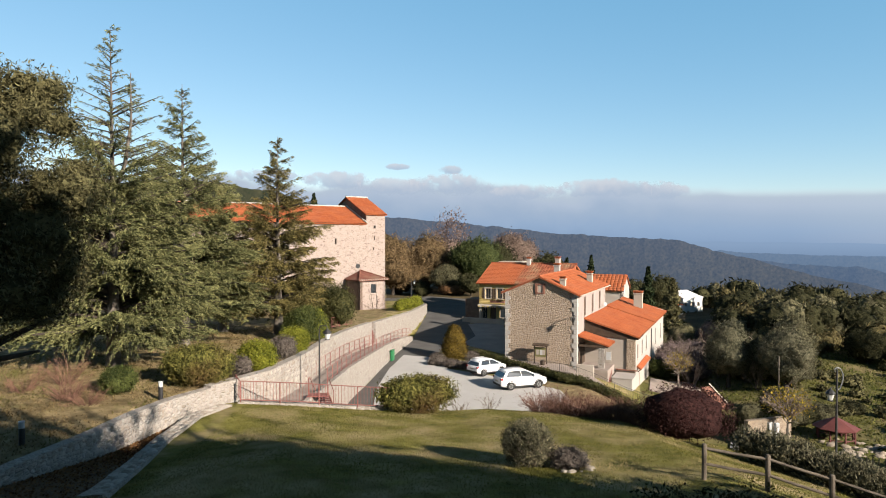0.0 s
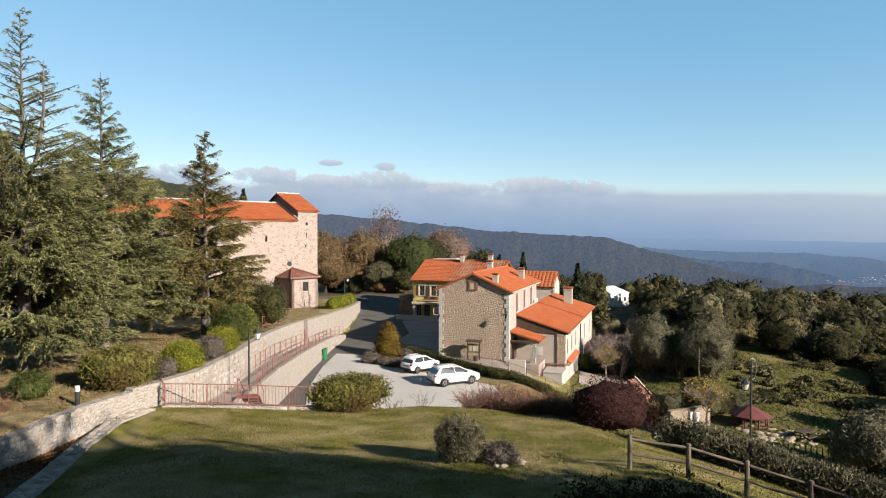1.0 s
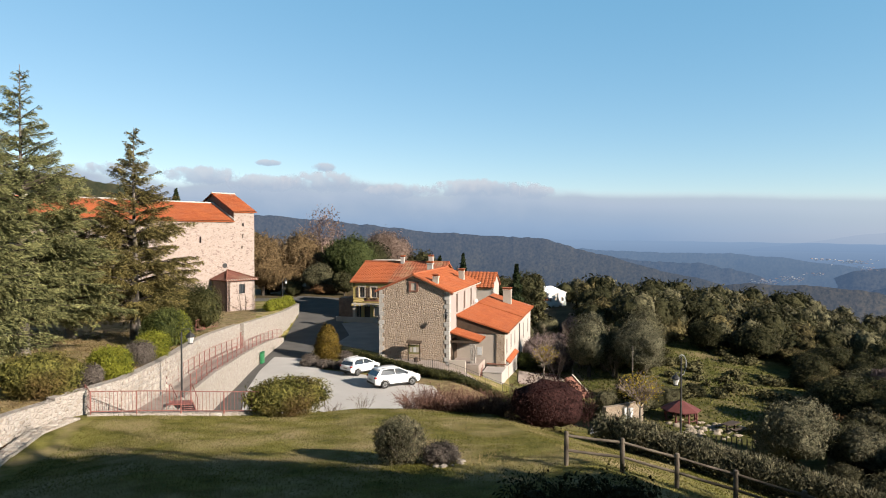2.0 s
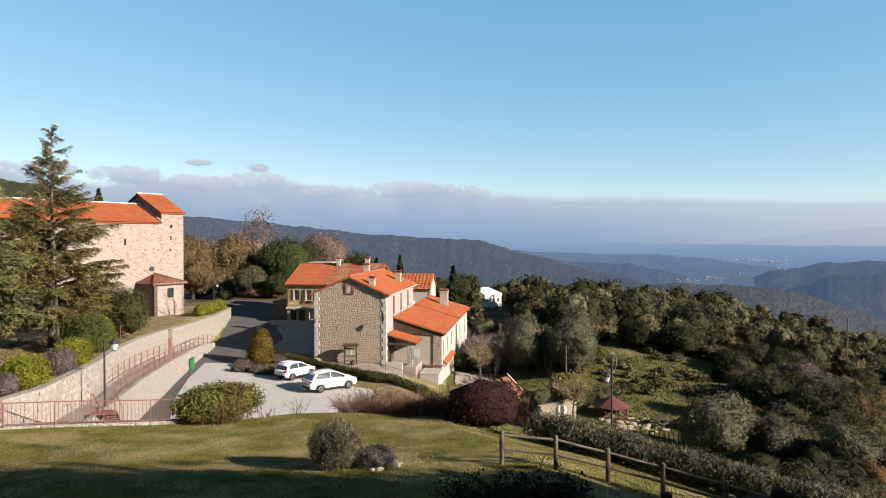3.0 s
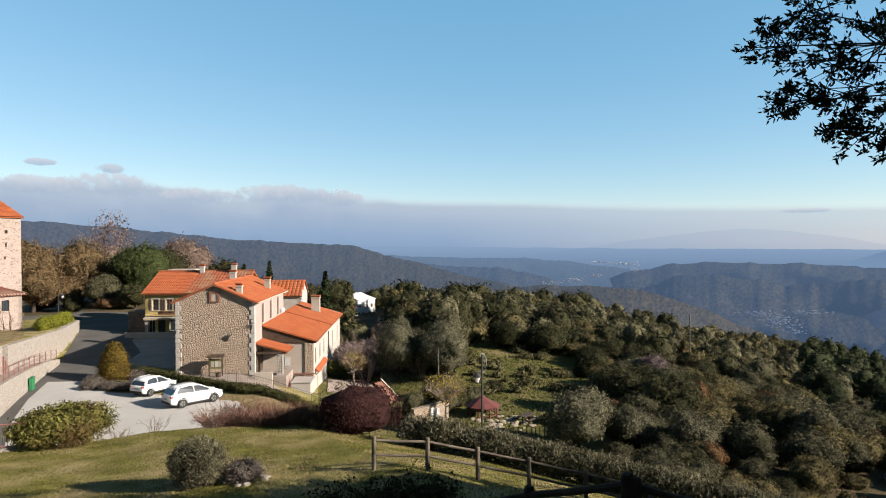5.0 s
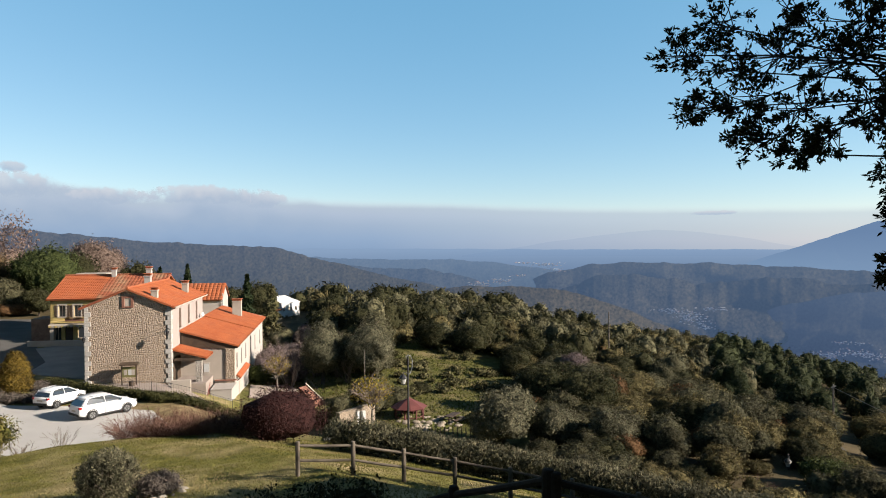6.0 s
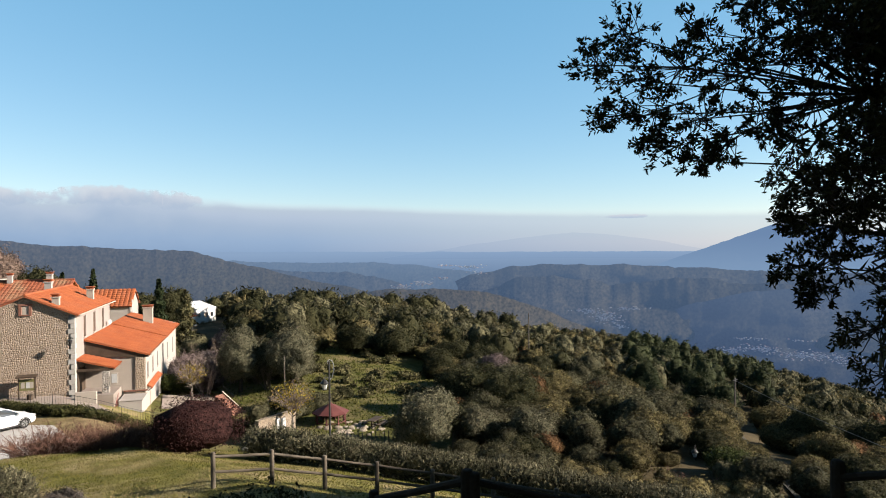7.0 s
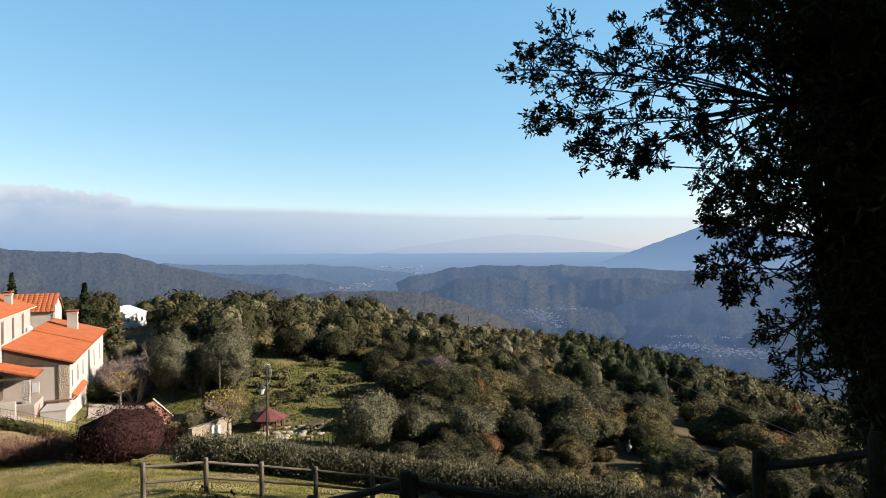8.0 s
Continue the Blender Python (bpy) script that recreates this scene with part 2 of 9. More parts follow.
def foliage(name, lobes, material, leaf, density, rng, facets=(12, 18), rough=0.3, aspect=1.5, tilt=0.6, shell=0.09, up=-0.6):
    """Leafy heads round a few lobes: a ragged, bulging body to each, under a layer of loose leaves that stand off it."""
    v, idx, counts, smooth = [], [], [], []
    base = 0
    for c, r in lobes:
        c, r = np.array(c, float), np.array(r, float)
        rings, sides = facets
        seed = float(rng.uniform(0, 60))
        size = float(r.mean())

        def bulge(d):
            o = Vector((d[0], d[1], d[2])) * size + Vector((seed, seed * 0.7, 0))
            return 0.94 + rough * (0.7 * noise.noise(o * 0.8) + 0.8 * noise.noise(o * 2.0) + 0.6 * noise.noise(o * 4.6))
        th = np.linspace(0.08, math.pi - 0.3, rings + 1)
        ph = np.linspace(0, 2 * math.pi, sides + 1)[:-1] + rng.uniform(0, 1)
        dirs = np.stack([np.sin(th)[:, None] * np.cos(ph)[None], np.sin(th)[:, None] * np.sin(ph)[None], np.repeat(np.cos(th)[:, None], sides, 1)], -1).reshape(-1, 3)
        g = np.array([bulge(d) for d in dirs]) * (1 + rng.uniform(-0.05, 0.05, len(dirs)))
        b = c + dirs * r * g[:, None] * 0.88
        v.append(b)
        for i in range(rings):
            for j in range(sides):
                k = (j + 1) % sides
                idx += [base + i * sides + j, base + (i + 1) * sides + j, base + (i + 1) * sides + k, base + i * sides + k]
                counts.append(4)
        idx += list(range(base, base + sides))
        counts.append(sides)
        smooth += [True] * (rings * sides + 1)
        base += len(b)
        area = 4 * math.pi * ((r[0] * r[1]) ** 1.6 / 3 + 2 * (r[0] * r[2]) ** 1.6 / 3) ** (1 / 1.6)
        n = max(8, int(area * density))
        d = sphere_points(n, rng, up)
        near = np.array([bulge(e) for e in d])
        q = leaf_faces(c + d * r * (near + rng.uniform(-0.4 * shell, shell, n))[:, None], d, leaf, rng, aspect, 0.2, tilt).reshape(-1, 4, 3)[:, :3].reshape(-1, 3)
        v.append(q)
        idx += list(range(base, base + 3 * n))
        counts += [3] * n
        smooth += [False] * n
        base += 3 * n
    me = bpy.data.meshes.new(name)
    v = np.vstack(v)
    me.vertices.add(len(v))
    me.vertices.foreach_set("co", np.ascontiguousarray(v, dtype=np.float32).ravel())
    me.loops.add(len(idx))
    me.loops.foreach_set("vertex_index", np.array(idx, np.int32))
    counts = np.array(counts, np.int32)
    me.polygons.add(len(counts))
    me.polygons.foreach_set("loop_start", (np.cumsum(counts) - counts).astype(np.int32))
    me.polygons.foreach_set("loop_total", counts)
    me.polygons.foreach_set("use_smooth", smooth)
    me.update(calc_edges=True)
    me.materials.append(material)
    return me


def twigs(name, base, count, height, spread, thick, material, rng, forks=2, base_r=0.1):
    """Thin stems that rise and fork from the ground, as three-sided bars in one mesh."""
    segs = []
    for _ in range(count):
        a = rng.uniform(0, 2 * math.pi)
        p = np.array(base) + np.array([math.cos(a), math.sin(a), 0]) * base_r * rng.uniform(0, 1)
        d = np.array([math.cos(a) * spread, math.sin(a) * spread, 1.0]) + rng.normal(0, 0.15, 3)
        stack = [(p, d / np.linalg.norm(d), height * rng.uniform(0.6, 1.1), thick, forks)]
        while stack:
            p, d, h, w, f = stack.pop()
            mid = p + d * h * 0.5
            d2 = d + rng.normal(0, 0.22, 3)
            d2 /= np.linalg.norm(d2)
            q = mid + d2 * h * 0.5
            segs += [(p, mid, w, w * 0.8), (mid, q, w * 0.8, w * 0.45)]
            if f:
                for _k in range(2 + int(rng.integers(0, 2))):
                    e = d2 + rng.normal(0, 0.45, 3)
                    e /= np.linalg.norm(e)
                    stack.append((p + (q - p) * rng.uniform(0.35, 0.9), e, h * rng.uniform(0.35, 0.6), w * 0.55, f - 1))
    return bars(name, segs, material)


def bars(name, segs, material):
    out = []
    for p, q, w0, w1 in segs:
        d = q - p
        a = np.cross(d, (0.3, 0.5, 0.81))
        a /= np.linalg.norm(a) + 1e-9
        b = np.cross(d, a)
        b /= np.linalg.norm(b) + 1e-9
        r = [math.cos(t) * a + math.sin(t) * b for t in (0, 2.09, 4.19)]
        for i in range(3):
            j = (i + 1) % 3
            out += [p + r[i] * w0, p + r[j] * w0, q + r[j] * w1, q + r[i] * w1]
    return quads_mesh(name, np.array(out), material)

# ---- materials ----
M_GRASS = surface("grass_ground", (0.080, 0.079, 0.012, 1), (0.315, 0.285, 0.068, 1), 1.1, 16.0, 0.95, 1.0, 0.10, third=(0.46, 0.345, 0.17, 1), third_scale=0.45, spec=0.1, third_from=0.45)
M_MEADOW_GROUND = surface("meadow_ground", (0.050, 0.054, 0.012, 1), (0.170, 0.158, 0.045, 1), 0.9, 22.0, 0.95, 0.9, 0.08, third=(0.23, 0.18, 0.085, 1), third_scale=0.22, spec=0.1)
M_ASPHALT = surface("asphalt", (0.085, 0.080, 0.075, 1), (0.135, 0.128, 0.120, 1), 0.5, 60, 0.9, 0.3, 0.01, spec=0.25)
M_CONCRETE = surface("pale_gravel_paving", (0.56, 0.535, 0.51, 1), (0.74, 0.71, 0.68, 1), 0.35, 40, 0.92, 0.3, 0.01, spec=0.2)
M_YARD = surface("worn_grey_paving", (0.33, 0.31, 0.295, 1), (0.48, 0.45, 0.42, 1), 0.6, 30, 0.92, 0.3, 0.01, spec=0.2)
M_PAVE = surface("pink_pavement", (0.34, 0.26, 0.22, 1), (0.46, 0.38, 0.33, 1), 1.2, 50, 0.9, 0.2, 0.01)
M_RUBBLE = surface("pale_rubble_stone", (0.30, 0.25, 0.20, 1), (0.56, 0.50, 0.42, 1), 2.0, 14, 0.9, 0.8, 0.05, third=(0.42, 0.31, 0.24, 1), third_scale=0.8)
M_ROCK = surface("tan_rock", (0.24, 0.185, 0.13, 1), (0.50, 0.42, 0.33, 1), 1.5, 14, 0.92, 0.6, 0.03)
# lane asphalt, its colour darkened for the tree shade lying on it
M_LANE = surface("shade_dark_asphalt", (0.045, 0.043, 0.040, 1), (0.085, 0.080, 0.074, 1), 0.5, 40, 0.92, 0.3, 0.01, spec=0.2)
M_MORTAR = surface("wall_mortar", (0.33, 0.29, 0.24, 1), (0.50, 0.45, 0.38, 1), 3, 30, 0.95, 0.5, 0.03)
M_FOREST_FLOOR = surface("leaf_litter", (0.050, 0.038, 0.018, 1), (0.150, 0.112, 0.055, 1), 0.4, 5, 0.95, 0.8, 0.1, spec=0.1)
M_DRY = surface("dry_terrace_grass", (0.125, 0.085, 0.035, 1), (0.46, 0.34, 0.175, 1), 1.6, 34, 0.95, 0.9, 0.06, third=(0.165, 0.165, 0.040, 1), third_scale=0.45, spec=0.1, third_from=0.55)
M_EARTH = surface("bare_earth", (0.13, 0.09, 0.055, 1), (0.30, 0.23, 0.15, 1), 1.2, 16, 0.95, 0.8, 0.05)
M_LITTER = surface("fallen_leaves", (0.10, 0.05, 0.025, 1), (0.30, 0.17, 0.085, 1), 3, 25, 0.95, 0.9, 0.05)


def step(a, b, v):
    t = np.clip((v - a) / (b - a), 0, 1)
    return t * t * (3 - 2 * t)


def road_z(y):
    return 7.0 + 0.05 * np.maximum(0, y - 66)


def terrace_edge(y):
    return np.interp(y, [18, 25.5, 28.5, 31.6, 33.9, 37, 44, 52, 58, 64, 82, 95, 110], [-15.7, -14.25, -14.0, -13.3, -12.1, -10.4, -9.75, -9.65, -9.2, -8.2, -4.2, -2.8, -2.8])


def path_edge(y):
    return np.interp(y, [18, 21, 23.6, 27.5, 31, 33], [-10.2, -10.7, -11.2, -12.05, -12.1, -11.35])


def crest(x):
    return np.interp(x, [-12, 2, 6.5, 9, 13, 16, 20, 26, 32], [34.7, 36, 34.5, 33, 30, 26, 20, 10, -2])


# how far the lawn dips towards its crest, along the crest
DIP_X = (-11, -8, -5, -2, 1, 2.5, 5.5, 7, 8.5, 10, 11.5, 13, 14.5, 18)
DIP_Z = (0.22, 0.30, 0.44, 0.53, 0.55, 0.49, 0.53, 0.63, 0.74, 0.64, 0.52, 0.34, 0.0, 0.0)


def height(x, y):
    """Height of the ground over the plan."""
    x, y = np.asarray(x, float), np.asarray(y, float)
    r = np.hypot(x, y)
    phi = np.degrees(np.arctan2(x, y))
    lawn = 12.35 - 0.1 * (y - 21) - 0.28 * np.maximum(0, x - 9) - 0.025 * np.minimum(0, x)
    fall = 0.02 - 0.0047 * (np.clip(phi, 28, 100) - 30)
    hill = 3.0 + fall * (r - 50) + 1.2 * np.sin(x * 0.07) * np.sin(y * 0.055) * step(60, 120, r)
    low = road_z(np.minimum(y, 118)) - 0.3 * np.clip(x - 12, 0, 20)
    low = low + (hill - low) * step(13, 27, phi) * step(38, 52, r)
    lawn = lawn - np.interp(x, DIP_X, DIP_Z) * np.clip((y - 21) / 13, 0, 1.2)
    edge = crest(x)
    wide = np.where(x < -3, 0.6, np.interp(x, [-3, 4, 9, 14, 40], [4.0, 8.0, 12.0, 18.0, 22.0]))
    z = lawn + (low - lawn) * step(edge, edge + wide, y)
    terrace = 12.0 - 0.038 * np.maximum(0, y - 37) + 0.05 * np.clip(-14 - x, 0, 40) + 0.12 * np.clip(r - 100, 0, 300) * step(-8, -30, phi)
    te = terrace_edge(y)
    inner = path_edge(y)
    z = z - 0.62 * step(-5, -10.5, x) * step(34, 27, y) * step(17, 19, y) - 0.45 * step(inner + 0.15, inner - 0.15, x) * step(17, 19, y) * step(33.9, 33.3, y)
    z = z + (terrace - z) * step(te + 0.05, te - 0.35, x) * step(19, 22, y)
    near = 16.5 + 0.04 * np.clip(-y, 0, 40)
    z = z + (near - z) * (1 - step(7.5, 12.5, r)) * (y > -1) + (near - z) * (y <= -1) * (1 - step(-1, 20, x - 6))
    ridge = np.interp(phi, [-60, 0, 12, 20, 30, 50, 64, 75, 95], [420, 260, 190, 150, 150, 190, 270, 320, 340])
    valley = z - 0.42 * np.maximum(0, r - ridge)
    floor = -300.0 + 0 * r
    soft = 30.0
    hgt = np.maximum(valley, floor) + soft * 0.25 * np.exp(-np.abs(valley - floor) / soft)
    return np.where(r < ridge, z, np.where(r < ridge + 40, np.minimum(z, hgt), hgt))


def ground_z(x, y):
    return float(height(x, y))


def at_ground(x, y, turn=0.0, sink=0.03):
    return pose(x, y, ground_z(x, y) - sink, 0, 0, turn)


# the ground: one sheet from under the camera to the horizon
rad = np.concatenate([[0.5, 2, 4, 6, 8, 10, 12, 14, 15, 16], np.arange(17, 42, 0.5), np.arange(42, 110, 1.0), np.geomspace(110, 4900, 90)])
ang = np.concatenate([np.arange(-180, -42, 6.0), np.arange(-42, 88, 0.5), np.arange(88, 180, 6.0)])
RR, AA = np.meshgrid(rad, np.radians(ang), indexing="ij")
GX, GY = RR * np.sin(AA), RR * np.cos(AA)
GZ = height(GX, GY)
gv = np.stack([GX, GY, GZ], -1).reshape(-1, 3)
na, nr = len(ang), len(rad)
gf = []
for i in range(nr - 1):
    for j in range(na):
        k = (j + 1) % na
        gf.append((i * na + j, i * na + k, (i + 1) * na + k, (i + 1) * na + j))
gf.append(tuple(range(na))[::-1])
ground_me = mesh_from("ground", gv.tolist(), gf, M_GRASS, True)
ground_me.materials.append(M_FOREST_FLOOR)
ground_me.materials.append(M_DRY)
ground_me.materials.append(M_MEADOW_GROUND)


def ground_kind(x, y):
    """0 lawn, 1 leaf litter under the woods, 2 dry earth under the cedars and by the parking, 3 meadow below the house."""
    r, phi = math.hypot(x, y), math.degrees(math.atan2(x, y))
    if phi < -5 and x < float(terrace_edge(y)) - 0.2 and y > 19:
        return 2
    if 5 < x < 16 and 44 < y < 60 and phi < 17:
        return 2
    if r > 105 or (r > 40 and phi > 42) or (r > 92 and 18 < phi < 29):
        return 1
    return 3 if r > 43 and phi > 17 else 0


for poly in ground_me.polygons:
    c = poly.center
    poly.material_index = ground_kind(c.x + 0.6 * noise.noise((c.x * 0.5, c.y * 0.5, 0)), c.y)
ground = tagged(new("ground", ground_me), "grassy hillside ground with lawn and dry patches", "ground", kind="structure")


def ribbon(name, left, right, material, label, category, lift=0.03, n=60, m=8, thick=0.25, level=None):
    """A slab between two edge lines, laid on the ground."""
    def sample(line, n):
        p = np.array(line, float)
        s = np.concatenate([[0], np.cumsum(np.linalg.norm(np.diff(p, axis=0), axis=1))])
        t = np.linspace(0, s[-1], n)
        return np.stack([np.interp(t, s, p[:, 0]), np.interp(t, s, p[:, 1])], 1)
    a, b = sample(left, n), sample(right, n)
    w = np.linspace(0, 1, m)[None, :, None]
    g = a[:, None] * (1 - w) + b[:, None] * w
    z = (height(g[..., 0], g[..., 1]) if level is None else level(g[..., 0], g[..., 1])) + lift
    top = np.concatenate([g, z[..., None]], -1).reshape(-1, 3)
    bot = top - (0, 0, thick)
    N = n * m
    f = []
    for i in range(n - 1):
        for j in range(m - 1):
            q = (i * m + j, i * m + j + 1, (i + 1) * m + j + 1, (i + 1) * m + j)
            f.append(q)
    rim = [j for j in range(m)] + [i * m + m - 1 for i in range(1, n)] + [(n - 1) * m + j for j in range(m - 2, -1, -1)] + [i * m for i in range(n - 2, 0, -1)]
    for p, q in zip(rim, rim[1:] + rim[:1]):
        f.append((q, p, p + N, q + N))
    me = mesh_from(name, np.vstack([top, bot]).tolist(), f, material, False)
    bm = bmesh.new()
    bm.from_mesh(me)
    bmesh.ops.recalc_face_normals(bm, faces=bm.faces)
    bm.to_mesh(me)
    bm.free()
    return tagged(new(name, me), label, category, kind="structure")


road = ribbon("road", [(-7.6, 49), (-6.6, 56), (-5.8, 65), (-5.0, 71), (-3.7, 76), (-3.3, 82), (-2.4, 95), (-2.4, 108)],
              [(-3.0, 49), (-3.4, 56), (-3.0, 65), (-1.0, 70), (2.4, 73), (4.2, 79), (3.6, 87), (4.3, 108)], M_ASPHALT, "dark grey asphalt village road", "road", 0.05)
ribbon("back_street", [(-60, 103), (-20, 104), (-2.5, 105), (6, 101)], [(-60, 109), (-20, 110), (-2.5, 113), (8, 108)], M_ASPHALT, "asphalt street behind the tower", "road", 0.06)
ribbon("driveway", [(2.2, 74.5), (4.0, 79), (3.4, 87)], [(7.0, 69.2), (8.2, 76), (8.0, 88.5)], M_YARD, "worn grey drive beside the stone house", "road", 0.07)
ribbon("parking_area", [(-5.2, 47.2), (-5.6, 55), (-5.2, 63), (-4.6, 67.0), (-4.2, 69.0)],
                  [(10.2, 46.6), (9.8, 54.0), (5.6, 58.5), (0.5, 62.6), (-1.2, 68.0)], M_CONCRETE, "pale sunlit gravelled parking area", "parking area", 0.085, 60, 12)
def wall_line(name, pts, thick, top, base, material, label):
    """A thick wall along a plan line; top and base are functions of distance along it."""
    p = [Vector((x, y)) for x, y in pts]
    bm = bmesh.new()
    prev = None
    for i, c in enumerate(p):
        d = (p[min(i + 1, len(p) - 1)] - p[max(i - 1, 0)]).normalized()
        nrm = Vector((d.y, -d.x)) * thick / 2
        a, b = c + nrm, c - nrm
        t, o = top(c.x, c.y), base(c.x, c.y)
        row = [bm.verts.new((a.x, a.y, o)), bm.verts.new((a.x, a.y, t)), bm.verts.new((b.x, b.y, t)), bm.verts.new((b.x, b.y, o))]
        if prev:
            for k in range(4):
                bm.faces.new((prev[k], prev[(k + 1) % 4], row[(k + 1) % 4], row[k]))
        else:
            bm.faces.new(row)
        prev = row
    bm.faces.new(prev[::-1])
    bmesh.ops.recalc_face_normals(bm, faces=bm.faces)
    return tagged(new(name, finish(bm, name, material)), label, "wall", kind="structure")

# ---- building materials ----
def masonry(name, stones, mortar, scale, joint=0.06, bump=1.0, depth=0.06, flat=1.0, joint_soft=0.05):
    """Rubble masonry: irregular stones of several colours in mortar."""
    stones, mortar = [muted(c) for c in stones], muted(mortar)
    m = bpy.data.materials.new(name)
    m.use_nodes = True
    nd, ln = m.node_tree.nodes, m.node_tree.links
    bs = nd["Principled BSDF"]
    bs.inputs["Roughness"].default_value, bs.inputs["Specular IOR Level"].default_value = 0.92, 0.2
    co = nd.new("ShaderNodeTexCoord")
    mp = nd.new("ShaderNodeMapping")
    mp.inputs["Scale"].default_value = (1, 1, flat)
    ln.new(co.outputs["Object"], mp.inputs["Vector"])
    wob = nd.new("ShaderNodeTexNoise")
    wob.inputs["Scale"].default_value = scale * 1.3
    ln.new(mp.outputs[0], wob.inputs["Vector"])
    mxv = nd.new("ShaderNodeMix")
    mxv.data_type = "RGBA"
    mxv.blend_type = "ADD"
    mxv.inputs[0].default_value = 0.35 / scale
    ln.new(mp.outputs[0], mxv.inputs[6])
    ln.new(wob.outputs["Color"], mxv.inputs[7])
    vo = nd.new("ShaderNodeTexVoronoi")
    vo.inputs["Scale"].default_value = scale
    ve = nd.new("ShaderNodeTexVoronoi")
    ve.feature = "DISTANCE_TO_EDGE"
    ve.inputs["Scale"].default_value = scale
    for v in (vo, ve):
        ln.new(mxv.outputs[2], v.inputs["Vector"])
    sep = nd.new("ShaderNodeSeparateColor")
    ln.new(vo.outputs["Color"], sep.inputs[0])
    ramp = nd.new("ShaderNodeValToRGB")
    ramp.color_ramp.interpolation = "LINEAR"
    els = ramp.color_ramp.elements
    for i, c in enumerate(stones):
        e = els[i] if i < 2 else els.new(0.5)
        e.position, e.color = i / max(1, len(stones) - 1), c
    for i, c in enumerate(stones):
        els[i].position, els[i].color = i / max(1, len(stones) - 1), c
    ln.new(sep.outputs[0], ramp.inputs[0])
    grain = nd.new("ShaderNodeTexNoise")
    grain.inputs["Scale"].default_value, grain.inputs["Detail"].default_value = scale * 5, 5
    ln.new(co.outputs["Object"], grain.inputs["Vector"])
    gm = nd.new("ShaderNodeMix")
    gm.data_type, gm.blend_type = "RGBA", "OVERLAY"
    gm.inputs[0].default_value = 0.5
    ln.new(ramp.outputs[0], gm.inputs[6])
    ln.new(grain.outputs["Fac"], gm.inputs[7])
    jm = nd.new("ShaderNodeMapRange")
    jm.inputs["From Min"].default_value, jm.inputs["From Max"].default_value = joint, joint + joint_soft
    ln.new(ve.outputs["Distance"], jm.inputs["Value"])
    fin = nd.new("ShaderNodeMix")
    fin.data_type = "RGBA"
    ln.new(jm.outputs[0], fin.inputs[0])
    fin.inputs[6].default_value = mortar
    ln.new(gm.outputs[2], fin.inputs[7])
    ln.new(fin.outputs[2], bs.inputs["Base Color"])
    hm = nd.new("ShaderNodeMapRange")
    hm.inputs["From Max"].default_value = joint + 0.2
    ln.new(ve.outputs["Distance"], hm.inputs["Value"])
    ha = nd.new("ShaderNodeMath")
    ha.operation = "MULTIPLY_ADD"
    ln.new(grain.outputs["Fac"], ha.inputs[0])
    ha.inputs[1].default_value = 0.6
    ln.new(hm.outputs[0], ha.inputs[2])
    bp = nd.new("ShaderNodeBump")
    bp.inputs["Strength"].default_value, bp.inputs["Distance"].default_value = bump, depth
    ln.new(ha.outputs[0], bp.inputs["Height"])
    ln.new(bp.outputs[0], bs.inputs["Normal"])
    return m


def glass(name, tint):
    m = bpy.data.materials.new(name)
    m.use_nodes = True
    b = m.node_tree.nodes["Principled BSDF"]
    b.inputs["Base Color"].default_value = tint
    b.inputs["Roughness"].default_value, b.inputs["Specular IOR Level"].default_value = 0.06, 0.8
    return m


M_FIELD = masonry("brown_rubble", [(0.33, 0.225, 0.155, 1), (0.57, 0.42, 0.30, 1), (0.45, 0.32, 0.225, 1), (0.63, 0.485, 0.355, 1)], (0.57, 0.455, 0.36, 1), 6.0, 0.05, 0.85, 0.07)
M_PALE_STONE = masonry("pale_pink_rubble", [(0.35, 0.265, 0.225, 1), (0.46, 0.365, 0.32, 1), (0.41, 0.325, 0.285, 1), (0.24, 0.17, 0.14, 1), (0.43, 0.345, 0.30, 1), (0.47, 0.375, 0.33, 1)], (0.45, 0.36, 0.315, 1), 3.2, 0.06, 0.5, 0.05, 1.9)
# brown lean-to wall; on the church it paints the shade of two side walls
M_BROWN_AND_SHADE = surface("brown_wall_and_shade", (0.16, 0.10, 0.075, 1), (0.30, 0.21, 0.16, 1), 2, 20, 0.95, 0.6, 0.03)
M_GARDEN_STONE = masonry("garden_wall_rubble", [(0.34, 0.28, 0.235, 1), (0.52, 0.46, 0.40, 1), (0.43, 0.365, 0.315, 1), (0.57, 0.53, 0.48, 1)], (0.47, 0.425, 0.375, 1), 4.4, 0.05, 0.8, 0.06, 1.3)
M_TAN_STONE = masonry("tan_garden_rubble", [(0.27, 0.19, 0.13, 1), (0.42, 0.32, 0.23, 1), (0.35, 0.26, 0.185, 1), (0.46, 0.37, 0.28, 1)], (0.36, 0.285, 0.215, 1), 4.4, 0.05, 0.8, 0.06, 1.3)
M_QUOIN = surface("white_quoin", (0.54, 0.50, 0.45, 1), (0.70, 0.66, 0.61, 1), 3, 30, 0.85, 0.4, 0.01, per_object=0.3)
M_TILE = surface("orange_clay_tile", (0.36, 0.072, 0.022, 1), (0.57, 0.140, 0.042, 1), 0.9, 9, 0.8, 0.3, 0.02, third=(0.44, 0.115, 0.045, 1), third_scale=0.4)
M_TILE_OLD = surface("old_red_tile", (0.27, 0.060, 0.026, 1), (0.49, 0.135, 0.060, 1), 1.1, 8, 0.85, 0.4, 0.02, third=(0.38, 0.20, 0.11, 1), third_scale=0.5)
